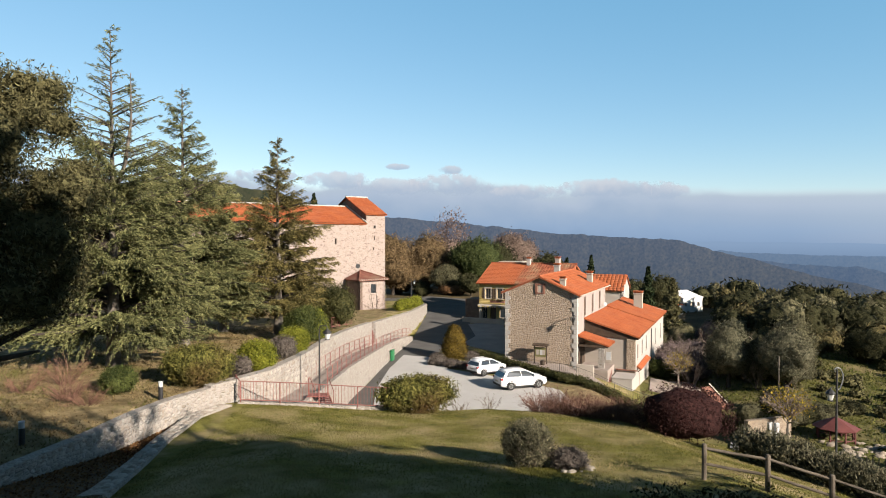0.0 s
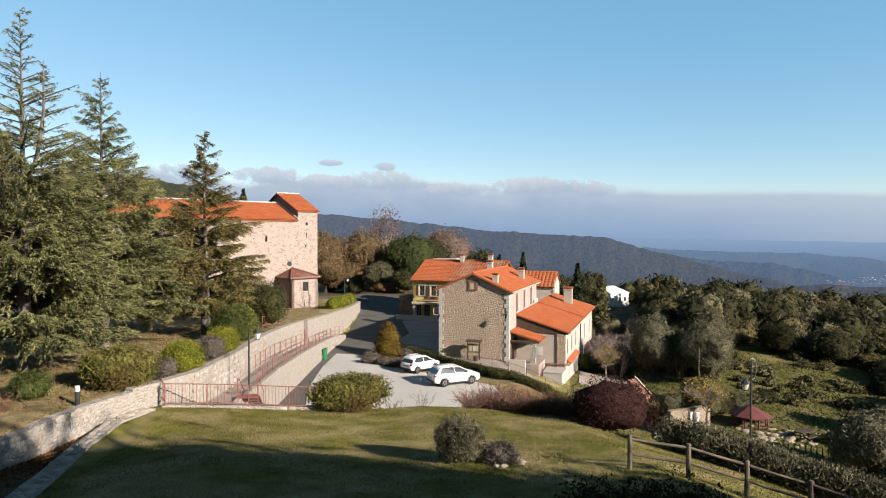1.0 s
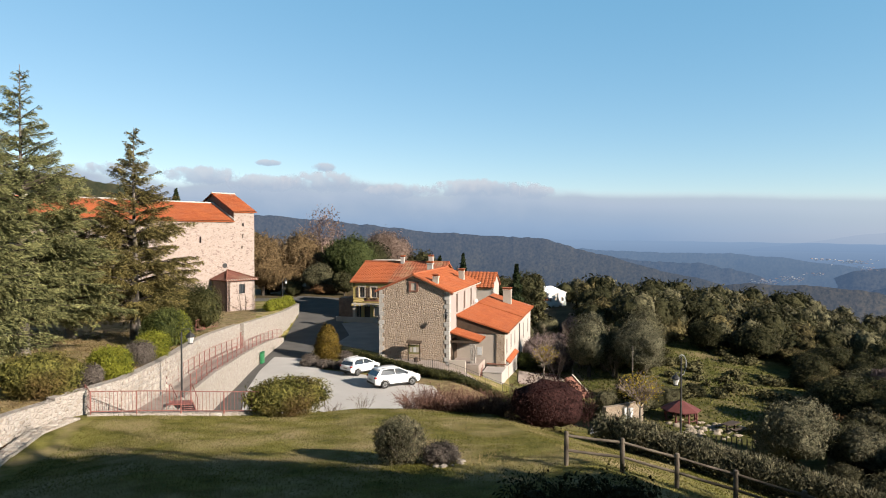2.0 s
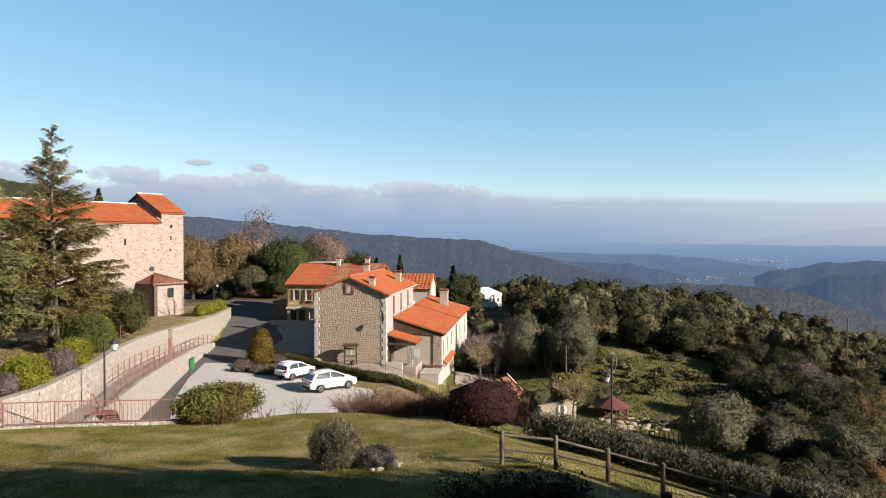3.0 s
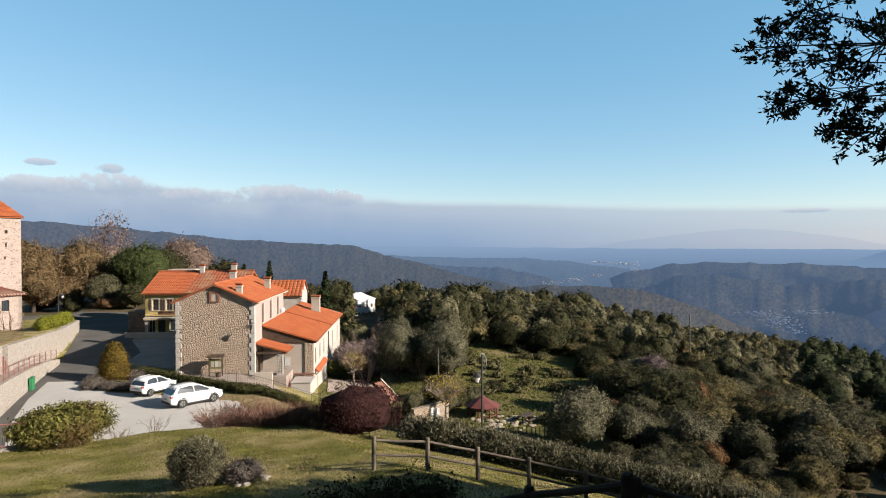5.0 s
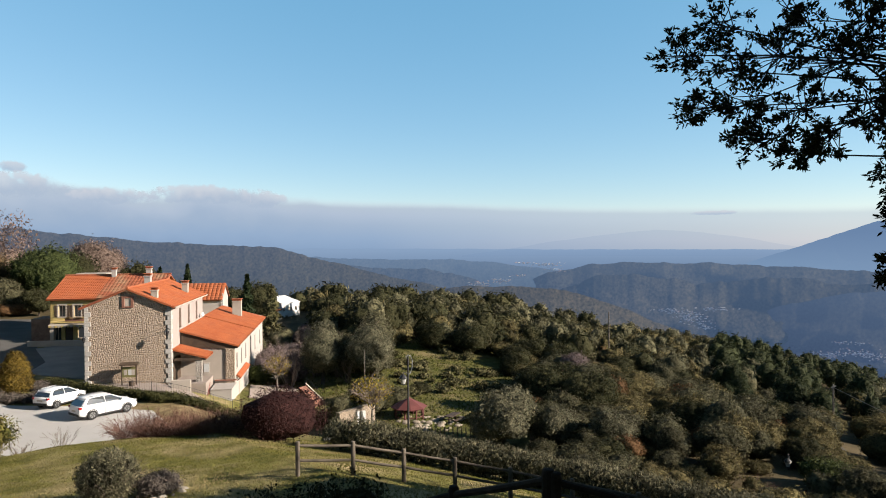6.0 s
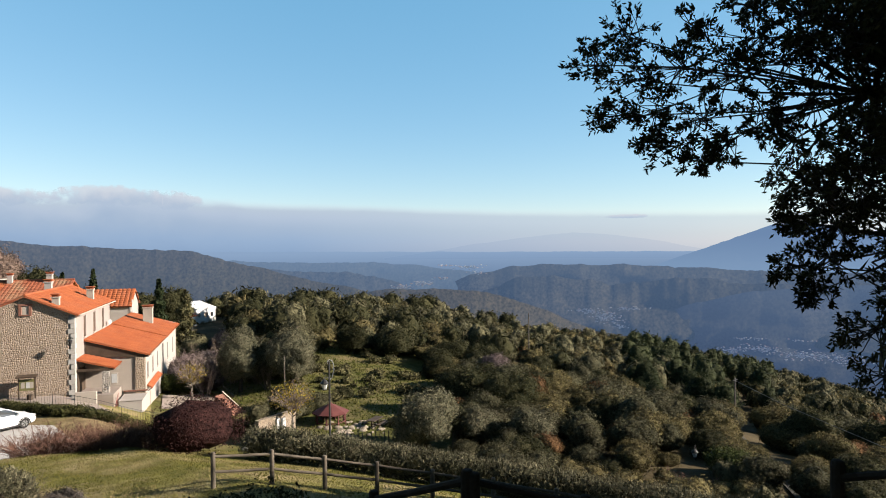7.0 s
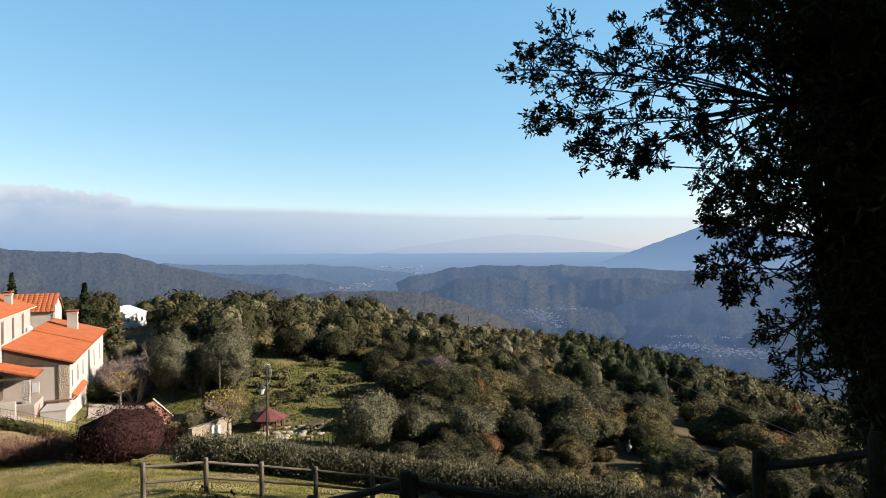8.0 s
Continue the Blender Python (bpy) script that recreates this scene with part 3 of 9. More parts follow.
M_PLASTER = surface("cream_plaster", (0.50, 0.42, 0.34, 1), (0.64, 0.55, 0.46, 1), 0.8, 12, 0.9, 0.15, 0.01)
M_WHITE = surface("white_render", (0.50, 0.44, 0.40, 1), (0.60, 0.535, 0.49, 1), 0.7, 14, 0.9, 0.12, 0.01)
M_BRIGHT = surface("bright_white_render", (0.42, 0.415, 0.405, 1), (0.54, 0.535, 0.525, 1), 0.7, 14, 0.9, 0.1, 0.01, clean=True)
M_GREY_PLASTER = surface("grey_beige_plaster", (0.50, 0.415, 0.345, 1), (0.60, 0.505, 0.425, 1), 0.8, 12, 0.9, 0.15, 0.01)
M_BEIGE = surface("dull_beige_render", (0.40, 0.33, 0.30, 1), (0.49, 0.41, 0.375, 1), 0.8, 14, 0.9, 0.15, 0.01)
M_YELLOW = surface("yellow_render", (0.62, 0.43, 0.13, 1), (0.74, 0.54, 0.20, 1), 0.8, 12, 0.9, 0.15, 0.01)
M_BRICK = surface("red_brick_trim", (0.22, 0.09, 0.06, 1), (0.36, 0.16, 0.11, 1), 6, 30, 0.85, 0.3, 0.01)
M_GLASS = glass("window_glass", (0.02, 0.025, 0.03, 1))
M_DARKWOOD = surface("dark_stained_wood", (0.045, 0.03, 0.02, 1), (0.11, 0.07, 0.045, 1), 2, 40, 0.7, 0.3, 0.005)
M_SHUTTER = surface("brown_shutter_paint", (0.070, 0.042, 0.028, 1), (0.15, 0.090, 0.060, 1), 2, 30, 0.6, 0.2, 0.004)
M_REDPAINT = surface("red_brown_painted_metal", (0.22, 0.075, 0.065, 1), (0.33, 0.12, 0.10, 1), 3, 40, 0.55, 0.1, 0.003)
M_IRON = surface("black_iron", (0.018, 0.018, 0.02, 1), (0.04, 0.04, 0.042, 1), 5, 50, 0.5, 0.1, 0.003)
M_WHITEPLASTIC = surface("white_enamel", (0.70, 0.70, 0.70, 1), (0.82, 0.82, 0.82, 1), 5, 50, 0.4, 0, 0)
M_WOODPOST = surface("weathered_post_wood", (0.075, 0.060, 0.045, 1), (0.21, 0.170, 0.128, 1), 2.5, 30, 0.85, 0.5, 0.01)


# post wood again, darkened to paint the shade under the oak
M_SHADEPOST = surface("shade_dark_post_wood", (0.022, 0.017, 0.012, 1), (0.060, 0.047, 0.035, 1), 2.5, 30, 0.9, 0.5, 0.01, spec=0.1)


def panel(w, h, t, holes=(), extra=None):
    """A wall slab, x along 0..w, z 0..h, y 0..t inward, with openings (x0, x1, z0, z1) right through it; extra: outline points above h."""
    xs = sorted({0, w, *[v for o in holes for v in o[:2]]})
    zs = sorted({0, h, *[v for o in holes for v in o[2:]]})
    bm = bmesh.new()
    solid = lambda i, j: 0 <= i < len(xs) - 1 and 0 <= j < len(zs) - 1 and not any(o[0] <= (xs[i] + xs[i + 1]) / 2 <= o[1] and o[2] <= (zs[j] + zs[j + 1]) / 2 <= o[3] for o in holes)
    def quad(*p):
        bm.faces.new([bm.verts.new(q) for q in p])
    for i in range(len(xs) - 1):
        for j in range(len(zs) - 1):
            if not solid(i, j):
                continue
            a, b, c, d = xs[i], xs[i + 1], zs[j], zs[j + 1]
            quad((a, 0, c), (b, 0, c), (b, 0, d), (a, 0, d))
            quad((b, t, c), (a, t, c), (a, t, d), (b, t, d))
            if not solid(i - 1, j):
                quad((a, t, c), (a, 0, c), (a, 0, d), (a, t, d))
            if not solid(i + 1, j):
                quad((b, 0, c), (b, t, c), (b, t, d), (b, 0, d))
            if not solid(i, j - 1):
                quad((a, t, c), (b, t, c), (b, 0, c), (a, 0, c))
            if not solid(i, j + 1) and not (extra and j == len(zs) - 2):
                quad((a, 0, d), (b, 0, d), (b, t, d), (a, t, d))
    if extra:
        f = [bm.verts.new((x, 0, z)) for x, z in extra]
        k = [bm.verts.new((x, t, z)) for x, z in extra]
        bm.faces.new(f)
        bm.faces.new(k[::-1])
        for i in range(len(extra)):
            j = (i + 1) % len(extra)
            bm.faces.new((f[j], f[i], k[i], k[j]))
    bmesh.ops.remove_doubles(bm, verts=bm.verts, dist=0.0005)
    return bm


def side(x, y, z, turn):
    """The pose of a wall panel in its house: start corner and heading."""
    return pose(x, y, z, 0, 0, turn)


def put_part(name, bm, material, parent, m, label="", smooth=False):
    ob = part(name, bm, material, parent, label, smooth)
    ob.matrix_local = m
    return ob


def closed_shutters(wall, x0, x1, z0, z1, deep=0.08):
    """A window behind two closed louvred shutters."""
    win = part("window", box(x0 - 0.1, x1 + 0.1, -0.06, deep, z0 - 0.08, z0, None, 0.01), M_PLASTER, wall, "brown shuttered window")
    c = (x0 + x1) / 2
    for a, b in ((x0, c - 0.01), (c + 0.01, x1)):
        bm = box(a, b, deep, deep + 0.035, z0 + 0.01, z1)
        n = int((z1 - z0) / 0.13)
        for k in range(n):
            z = z0 + 0.08 + (z1 - z0 - 0.16) * k / (n - 1)
            box(a + 0.05, b - 0.05, deep - 0.022, deep - 0.001, z - 0.035, z + 0.03, bm)
        part("shutter", bm, M_SHUTTER, win)
    return win


def window_in(wall, x0, x1, z0, z1, frame_mat=M_DARKWOOD, bars_n=1, sill=True, deep=0.12, surround=None, shutters=None):
    """A window in a wall's opening: frame, panes, sill, and shutters where it has them."""
    w = 0.06
    bm = bmesh.new()
    for a in ((x0, x0 + w, z0, z1), (x1 - w, x1, z0, z1), (x0 + w, x1 - w, z0, z0 + w), (x0 + w, x1 - w, z1 - w, z1)):
        box(a[0], a[1], deep, deep + 0.06, a[2], a[3], bm)
    for k in range(bars_n):
        c = x0 + (x1 - x0) * (k + 1) / (bars_n + 1)
        box(c - 0.03, c + 0.03, deep + 0.002, deep + 0.058, z0 + w, z1 - w, bm)
    win = part("window", bm, frame_mat, wall)
    n = bars_n + 1
    for k in range(n):
        a, b = x0 + (x1 - x0) * k / n, x0 + (x1 - x0) * (k + 1) / n
        part("pane", box(a + 0.03, b - 0.03, deep + 0.03, deep + 0.045, z0 + 0.03, z1 - 0.03), M_GLASS, win)
    if sill:
        part("sill", box(x0 - 0.12, x1 + 0.12, -0.08, deep, z0 - 0.08, z0, None, 0.01), surround or M_PLASTER, win)
    if surround:
        bm = bmesh.new()
        for a in ((x0 - 0.16, x0, z0, z1 + 0.16), (x1, x1 + 0.16, z0, z1 + 0.16), (x0, x1, z1, z1 + 0.16)):
            box(a[0], a[1], -0.05, 0.05, a[2], a[3], bm)
        part("surround", bm, surround, win)
    if shutters:
        for a, b in ((x0 - (x1 - x0) / 2 - 0.03, x0 - 0.03), (x1 + 0.03, x1 + (x1 - x0) / 2 + 0.03)):
            bm = box(a, b, -0.045, -0.005, z0, z1, None, 0.006)
            for k in range(7):
                z = z0 + 0.12 + (z1 - z0 - 0.24) * k / 6
                box(a + 0.05, b - 0.05, -0.06, -0.046, z - 0.03, z + 0.03, bm)
            part("shutter", bm, shutters, win)
    return win


def roof_slope(name, parent, a, b, c, material, thick=0.14, period=0.24, label=""):
    """A clay-tiled roof plane: eave from a to b, c above a on the ridge; half-round tile rows run down it."""
    a, b, c = Vector(a), Vector(b), Vector(c)
    along, up = b - a, c - a
    nrm = along.cross(up).normalized()
    if nrm.z < 0:
        nrm = -nrm
    n = max(3, int(along.length / period))
    courses = max(2, int(up.length / 0.42))
    prof = ((0.0, 0.0), (0.22, 0.045), (0.5, 0.062), (0.78, 0.045))
    cols = [((i + s) / n, h) for i in range(n) for s, h in prof] + [(1.0, 0.0)]
    verts, faces = [], []
    m = len(cols)
    for r in range(courses):
        for e, lift in ((r / courses, 0.03), ((r + 1) / courses, 0.0)):
            for s, h in cols:
                verts.append(a + along * s + up * e + nrm * (h + lift))
        k = r * 2 * m
        for i in range(m - 1):
            faces.append((k + i, k + i + 1, k + m + i + 1, k + m + i))
            if r:
                faces.append((k - m + i, k - m + i + 1, k + i + 1, k + i))
    k = len(verts)
    base = [a - nrm * thick, b - nrm * thick, b + up - nrm * thick, a + up - nrm * thick]
    top = [a, b, b + up, a + up]
    verts += base + top
    faces += [(k + 3, k + 2, k + 1, k)] + [(k + i, k + (i + 1) % 4, k + 4 + (i + 1) % 4, k + 4 + i) for i in range(4)]
    me = mesh_from(name, [tuple(v) for v in verts], faces, material)
    ob = new(name, me)
    ob.parent = parent
    if label:
        tagged(ob, label)
    return ob


def ridge_tiles(parent, a, b, material, r=0.13):
    a, b = Vector(a), Vector(b)
    n = max(2, int((b - a).length / 0.45))
    bm = bmesh.new()
    for i in range(n):
        p, q = a + (b - a) * i / n, a + (b - a) * (i + 1.06) / n
        tube([p, q], [r * 0.92, r], 8, bm)
    return part("ridge", bm, material, parent)


def chimney(parent, x, y, z0, z1, w, d, material, cap=M_TILE):
    bm = box(x - w / 2, x + w / 2, y - d / 2, y + d / 2, z0, z1)
    box(x - w / 2 - 0.06, x + w / 2 + 0.06, y - d / 2 - 0.06, y + d / 2 + 0.06, z1 - 0.12, z1 - 0.001, bm)
    ch = part("chimney", bm, material, parent)
    bm = bmesh.new()
    for k in (-1, 1):
        box(x - w / 2, x + w / 2, y + k * (d / 2 - 0.05) - 0.04, y + k * (d / 2 - 0.05) + 0.04, z1 + 0.002, z1 + 0.18, bm)
    box(x - w / 2 - 0.1, x + w / 2 + 0.1, y - d / 2 - 0.1, y + d / 2 + 0.1, z1 + 0.181, z1 + 0.25, bm)
    part("chimney_cap", bm, cap, ch)
    return ch


def gutter(parent, a, b, material=M_PLASTER):
    return part("gutter", tube([a, b], 0.07, 8), material, parent)


# ---- stone house beside the parking area ----
HZ = 6.9
HOUSE = pose(13.3, 64.3, HZ, 0, 0, -25)
house = thing("stone_house", HOUSE, "two-storey rubble stone house with white quoins and orange tile roofs", "house")
GW, GL, EV, RG = 7.45, 14.5, 7.25, 8.85
gable_wall = put_part("gable_wall", panel(GW, EV + 1.5, 0.5, [], [(0, EV + 1.5), (GW, EV + 1.5), (GW / 2, RG + 1.5)]), M_FIELD, house, side(-GW, 0, -1.5, 0), "brown rubble gable wall")
front_wall = put_part("front_wall", panel(GL, EV + 4.0, 0.45, [(3.25, 4.15, 8.75, 10.7), (7.0, 7.9, 8.75, 10.7), (10.8, 11.7, 8.75, 10.7), (1.0, 2.1, 4.0, 6.2)]), M_BEIGE, house, side(0, 0, -4, 90), "dull beige rendered front wall")
for o in ((3.25, 4.15, 8.75, 10.7), (7.0, 7.9, 8.75, 10.7), (10.8, 11.7, 8.75, 10.7)):
    closed_shutters(front_wall, *o)
put_part("back_wall", panel(GL, EV + 1.5, 0.45, [(3, 4, 5.6, 7.2), (8, 9, 5.6, 7.2)]), M_FIELD, house, side(-GW, GL, -1.5, -90))
put_part("end_wall", panel(GW, EV + 1.5, 0.45, [], [(0, EV + 1.5), (GW, EV + 1.5), (GW / 2, RG + 1.5)]), M_PLASTER, house, side(0, GL, -1.5, 180))
door = put_part("entrance_door", box(1.02, 2.08, 0.2, 0.26, 4.0, 6.18, None, 0.01), M_DARKWOOD, house, side(0, 0, -4, 90))
for s, label in ((-1, "orange tile roof slope"), (1, "orange tile roof slope facing the valley")):
    e = -GW / 2 + s * (GW / 2 + 0.45)
    z = EV - 0.08
    roof_slope("roof", house, (e, -0.35 if s < 0 else -0.35, z), (e, GL + 0.3, z), (-GW / 2, -0.35, RG + 0.12), M_TILE if s > 0 else M_TILE_OLD, label=label)
ridge_tiles(house, (-GW / 2, -0.35, RG + 0.14), (-GW / 2, GL + 0.3, RG + 0.14), M_TILE)
gutter(house, (0.5, -0.35, EV - 0.13), (0.5, GL + 0.3, EV - 0.13))
chimney(house, -1.55, 0.6, 7.9, 8.75, 0.55, 0.5, M_PLASTER)
chimney(house, -1.0, 10.5, 7.6, 8.8, 0.6, 0.55, M_PLASTER)
chimney(house, -4.4, 9.0, 8.2, 9.7, 0.6, 0.6, M_WHITE)
for i in range(17):
    z = -0.35 + i * 0.45
    for corner, s in ((-GW, 1), (0, -1)):
        w = 0.50 if i % 2 else 0.29
        a, b = sorted((corner + s * w, corner - s * 0.06))
        part("quoin", box(a, b, -0.06, 0.3, z, z + 0.42, None, 0.02), M_QUOIN, house)
    part("quoin", box(-0.3, 0.065, -0.055, 0.29 if i % 2 else 0.50, z + 0.01, z + 0.41, None, 0.02), M_QUOIN, house)
# attic window with its brick surround
attic = part("attic_window", box(-4.25, -3.25, -0.10, 0.05, 7.18, 7.30), M_BRICK, house, "small attic window with a red brick surround")
for a in ((-4.25, -4.02, 7.3, 8.05), (-3.48, -3.25, 7.3, 8.05), (-4.3, -3.2, 8.05, 8.22)):
    part("brick_jamb", box(a[0], a[1], -0.10, 0.05, a[2], a[3], None, 0.01), M_BRICK, attic)
part("shutter", box(-4.02, -3.48, -0.03, 0.02, 7.3, 8.05), M_PLASTER, attic)
# wall lantern on the gable corner
lant = part("wall_lantern", tube([(-0.1, -0.06, 5.1), (-0.1, -0.7, 5.25), (-0.1, -0.9, 5.1)], 0.03, 6), M_IRON, house, "black iron wall lantern on a bracket")
part("lantern_head", lathe([(0.06, -0.5), (0.16, -0.1), (0.2, -0.08), (0.05, 0.05)], 8, None, (-0.1, -0.9, 5.05)), M_IRON, lant)
lant2 = part("wall_lantern", tube([(-7.35, -0.06, 4.55), (-7.35, -0.5, 4.7), (-7.35, -0.6, 4.55)], 0.03, 6), M_IRON, house, "black iron wall lantern on a bracket")
part("lantern_head", lathe([(0.06, -0.45), (0.16, -0.1), (0.2, -0.08), (0.05, 0.05)], 8, None, (-7.35, -0.6, 4.55)), M_IRON, lant2)

# lean-to wing with the long orange roof, two steps down the slope
wing1 = part("wing_side_wall", panel(5.2, 6.2, 0.35, [], [(0, 6.2), (5.2, 6.2), (0, 7.9)]), M_GREY_PLASTER, house, "grey-beige rendered side wall of the wing")
wing1.matrix_local = side(0, 3.5, -3.6, 0)
wopen = [(1.0, 1.75, 4.0, 5.5), (4.2, 4.95, 4.0, 5.5), (7.4, 8.15, 4.0, 5.5)]
wing1f = put_part("wing_front_wall", panel(11.6, 6.45, 0.35, wopen), M_WHITE, house, side(5.2, 3.5, -3.6, 90), "white rendered wing front wall")
for o in wopen:
    closed_shutters(wing1f, *o)
put_part("wing_pilaster", box(-0.9, -0.05, -0.12, 0.1, 0.2, 6.2, None, 0.02), M_FIELD, house, side(5.2, 3.5, -3.6, 0), "rubble stone corner pier")
part("wing_eave_board", prism([(0.1, 3.36), (5.5, 3.36), (5.5, 3.46), (0.1, 3.46)], lambda x, y: 2.86 - 0.05 * x, lambda x, y: 4.38 - 0.295 * x), M_DARKWOOD, house, "dark boarded gable of the wing")
roof_slope("wing_roof", house, (5.65, 3.2, 2.86), (5.65, 15.2, 2.86), (0.0, 3.2, 4.52), M_TILE, label="sunlit orange tile lean-to roof")
roof_slope("wing_roof", house, (5.75, 15.2, 2.98), (5.75, 27.2, 2.98), (0.0, 15.2, 4.66), M_TILE, label="orange tile roof of the rear wing")
gutter(house, (5.72, 3.2, 2.82), (5.72, 15.2, 2.82))
part("downpipe", tube([(5.6, 14.4, 2.8), (5.35, 14.4, 2.4), (5.35, 14.4, -3.0)], 0.06, 6), M_IRON, house, "dark downpipe")
w2o = [(3, 3.8, 3.6, 5.4), (8, 8.8, 3.6, 5.4)]
rear = put_part("rear_wing_wall", panel(11.6, 6.6, 0.35, w2o), M_WHITE, house, side(5.3, 15.3, -3.6, 90), "white rear wing wall")
for o in w2o:
    window_in(rear, *o, M_GREY_PLASTER, 1, True, 0.12)
put_part("rear_end_wall", panel(5.3, 6.8, 0.35, [], [(0, 6.8), (5.3, 6.8), (5.3, 8.2)]), M_WHITE, house, side(5.3, 26.9, -3.6, 180))
chimney(house, 2.75, 22.0, 3.4, 5.75, 1.05, 0.8, M_PLASTER, M_TILE)
# canopy over the lower door of the wing
roof_slope("door_canopy", house, (5.72, 4.2, -0.52), (5.72, 11.0, -0.52), (5.25, 4.2, -0.2), M_TILE, label="orange tile canopy along the wing")
for y in (4.6, 7.6, 10.6):
    part("canopy_bracket", tube([(5.25, y, -0.9), (5.62, y, -0.58)], 0.05, 5), M_DARKWOOD, house)
part("wing_door", box(5.18, 5.24, 6.0, 7.0, -3.3, -1.2, None, 0.01), M_GREY_PLASTER, house, "white lower door")
# porch at the entrance
roof_slope("porch_roof", house, (3.15, 0.45, 2.25), (3.15, 3.45, 2.25), (0.0, 0.45, 3.12), M_TILE, label="small orange tile porch roof")
part("porch_screen", box(0.03, 0.09, 0.7, 3.3, -0.02, 2.05), M_DARKWOOD, house, "dark timber screen inside the porch")
part("porch_beam", box(0.05, 3.0, 0.5, 0.68, 2.0, 2.2), M_DARKWOOD, house)
part("porch_pillar", box(2.05, 2.6, 0.55, 1.1, -1.2, 2.1, None, 0.02), M_GARDEN_STONE, house, "rubble stone porch pillar")
part("porch_floor", box(0.05, 3.1, -0.2, 3.4, -1.6, -0.05), M_PAVE, house, "paved porch floor")
part("porch_wall", box(0.3, 2.0, -1.4, -1.1, -0.6, 0.55, None, 0.03), M_PLASTER, house, "low rendered porch wall")
sign = part("hanging_sign", box(2.75, 3.35, 0.55, 0.62, 0.75, 1.75, None, 0.03), M_GREY_PLASTER, house, "grey framed sign by the porch pillar")
part("sign_face", box(2.82, 3.28, 0.53, 0.549, 0.85, 1.65), M_WHITEPLASTIC, sign)
for i in range(6):
    part("step", box(2.3, 3.25, -0.9 + 0.30 * i, 1.2, -2.4 + 0.19 * i, -2.22 + 0.19 * i), M_BRICK, house, "reddish entrance step")
for x in (2.28, 3.28):
    rail = part("stair_rail", tube([(x, -0.9, -1.45), (x, 0.9, -0.25), (x, 1.2, -0.25)], 0.035, 6), M_REDPAINT, house, "red-brown iron stair rail")
    for i in range(7):
        part("baluster", tube([(x, -0.9 + i * 0.3, -2.3 + i * 0.2), (x, -0.9 + i * 0.3, -1.45 + i * 0.2)], 0.015, 4), M_REDPAINT, rail)
part("stair_block", box(3.35, 5.3, 0.6, 3.48, -3.7, -0.92, None, 0.02), M_WHITE, house, "white rendered block under the wing corner")
part("block_coping", box(3.32, 5.36, 0.55, 3.48, -0.918, -0.84), M_WHITE, house)
part("plinth_ledge", box(3.3, 5.35, 3.3, 3.49, -0.62, -0.5), M_BRICK, house)
dish = part("satellite_dish", lathe([(0.03, 0.0), (0.17, 0.035), (0.24, 0.09), (0.23, 0.097), (0.16, 0.05), (0.025, 0.02)], 14), M_WHITEPLASTIC, house, "white satellite dish")
dish.matrix_local = pose(0.35, 12.6, 5.1, 80, 0, 60)

# notice board by the gable
board = thing("notice_board", HOUSE @ pose(-3.45, -0.85, 0.15), "wooden village notice board with a green roof and pale sheets", "notice board")
for x in (-0.62, 0.62):
    part("post", box(x - 0.05, x + 0.05, -0.05, 0.05, 0, 1.9), M_DARKWOOD, board)
part("panel", box(-0.57, 0.57, -0.04, 0.04, 0.75, 1.7), surface("board_olive", (0.16, 0.15, 0.05, 1), (0.26, 0.24, 0.09, 1), 4, 30), board, "olive board")
part("hood", prism([(-0.8, -0.3), (0.8, -0.3), (0.8, 0.25), (-0.8, 0.25)], lambda x, y: 1.86 + 0.0 * y, lambda x, y: 1.95 + 0.25 * (y + 0.3)), M_DARKWOOD, board)
for x, c in ((-0.3, M_PLASTER), (0.08, M_WHITEPLASTIC), (0.36, M_PLASTER)):
    part("sheet", box(x - 0.14, x + 0.14, -0.055, -0.041, 0.95, 1.45), c, board)
thing("litter_bin", HOUSE @ pose(-3.1, -1.3, -0.1), "dark slatted litter bin below the notice board", "bin", data=finish(lathe([(0.2, 0), (0.23, 0.05), (0.25, 0.7), (0.22, 0.74), (0.1, 0.75)], 12), "bin", M_DARKWOOD))

# ---- yellow house behind ----
YEL = pose(5.05, 90.0, 8.1, 0, 0, -25)
yellow = thing("yellow_house", YEL, "yellow rendered village house with red tile roof and striped awning", "house")
yo = [(0.9, 1.7, 3.2, 4.6), (2.6, 3.4, 3.2, 4.6), (4.4, 5.2, 3.2, 4.6), (1.6, 2.5, 0.0, 2.1), (0.45, 1.2, 0.4, 2.1), (3.0, 4.6, 0.6, 2.1)]
yf = put_part("front_wall", panel(12, 5.4, 0.4, yo), M_YELLOW, yellow, side(0, 0, 0, 0))
for o in yo[:3]:
    window_in(yf, *o, M_GREY_PLASTER, 1, True, 0.15, M_PLASTER, M_DARKWOOD)
part("door", box(1.62, 2.48, 0.2, 0.26, 0.02, 2.08), M_DARKWOOD, yf)
for o in (yo[4], yo[5]):
    window_in(yf, *o, M_PLASTER, 1, True, 0.15)
put_part("side_wall", panel(11, 5.4, 0.4, [(3, 4, 3.2, 4.6)], [(0, 5.4), (11, 5.4), (5.5, 7.75)]), M_YELLOW, yellow, side(0, 11, 0, -90))
put_part("far_side_wall", panel(11, 5.4, 0.4, [], [(0, 5.4), (11, 5.4), (5.5, 7.75)]), M_YELLOW, yellow, side(12, 0, 0, 90))
put_part("back_wall", panel(12, 5.4, 0.4), M_YELLOW, yellow, side(12, 11, 0, 180))
roof_slope("roof", yellow, (-0.35, -0.45, 5.32), (5.2, -0.45, 5.32), (-0.35, 5.5, 7.85), M_TILE, label="red-orange tile roof")
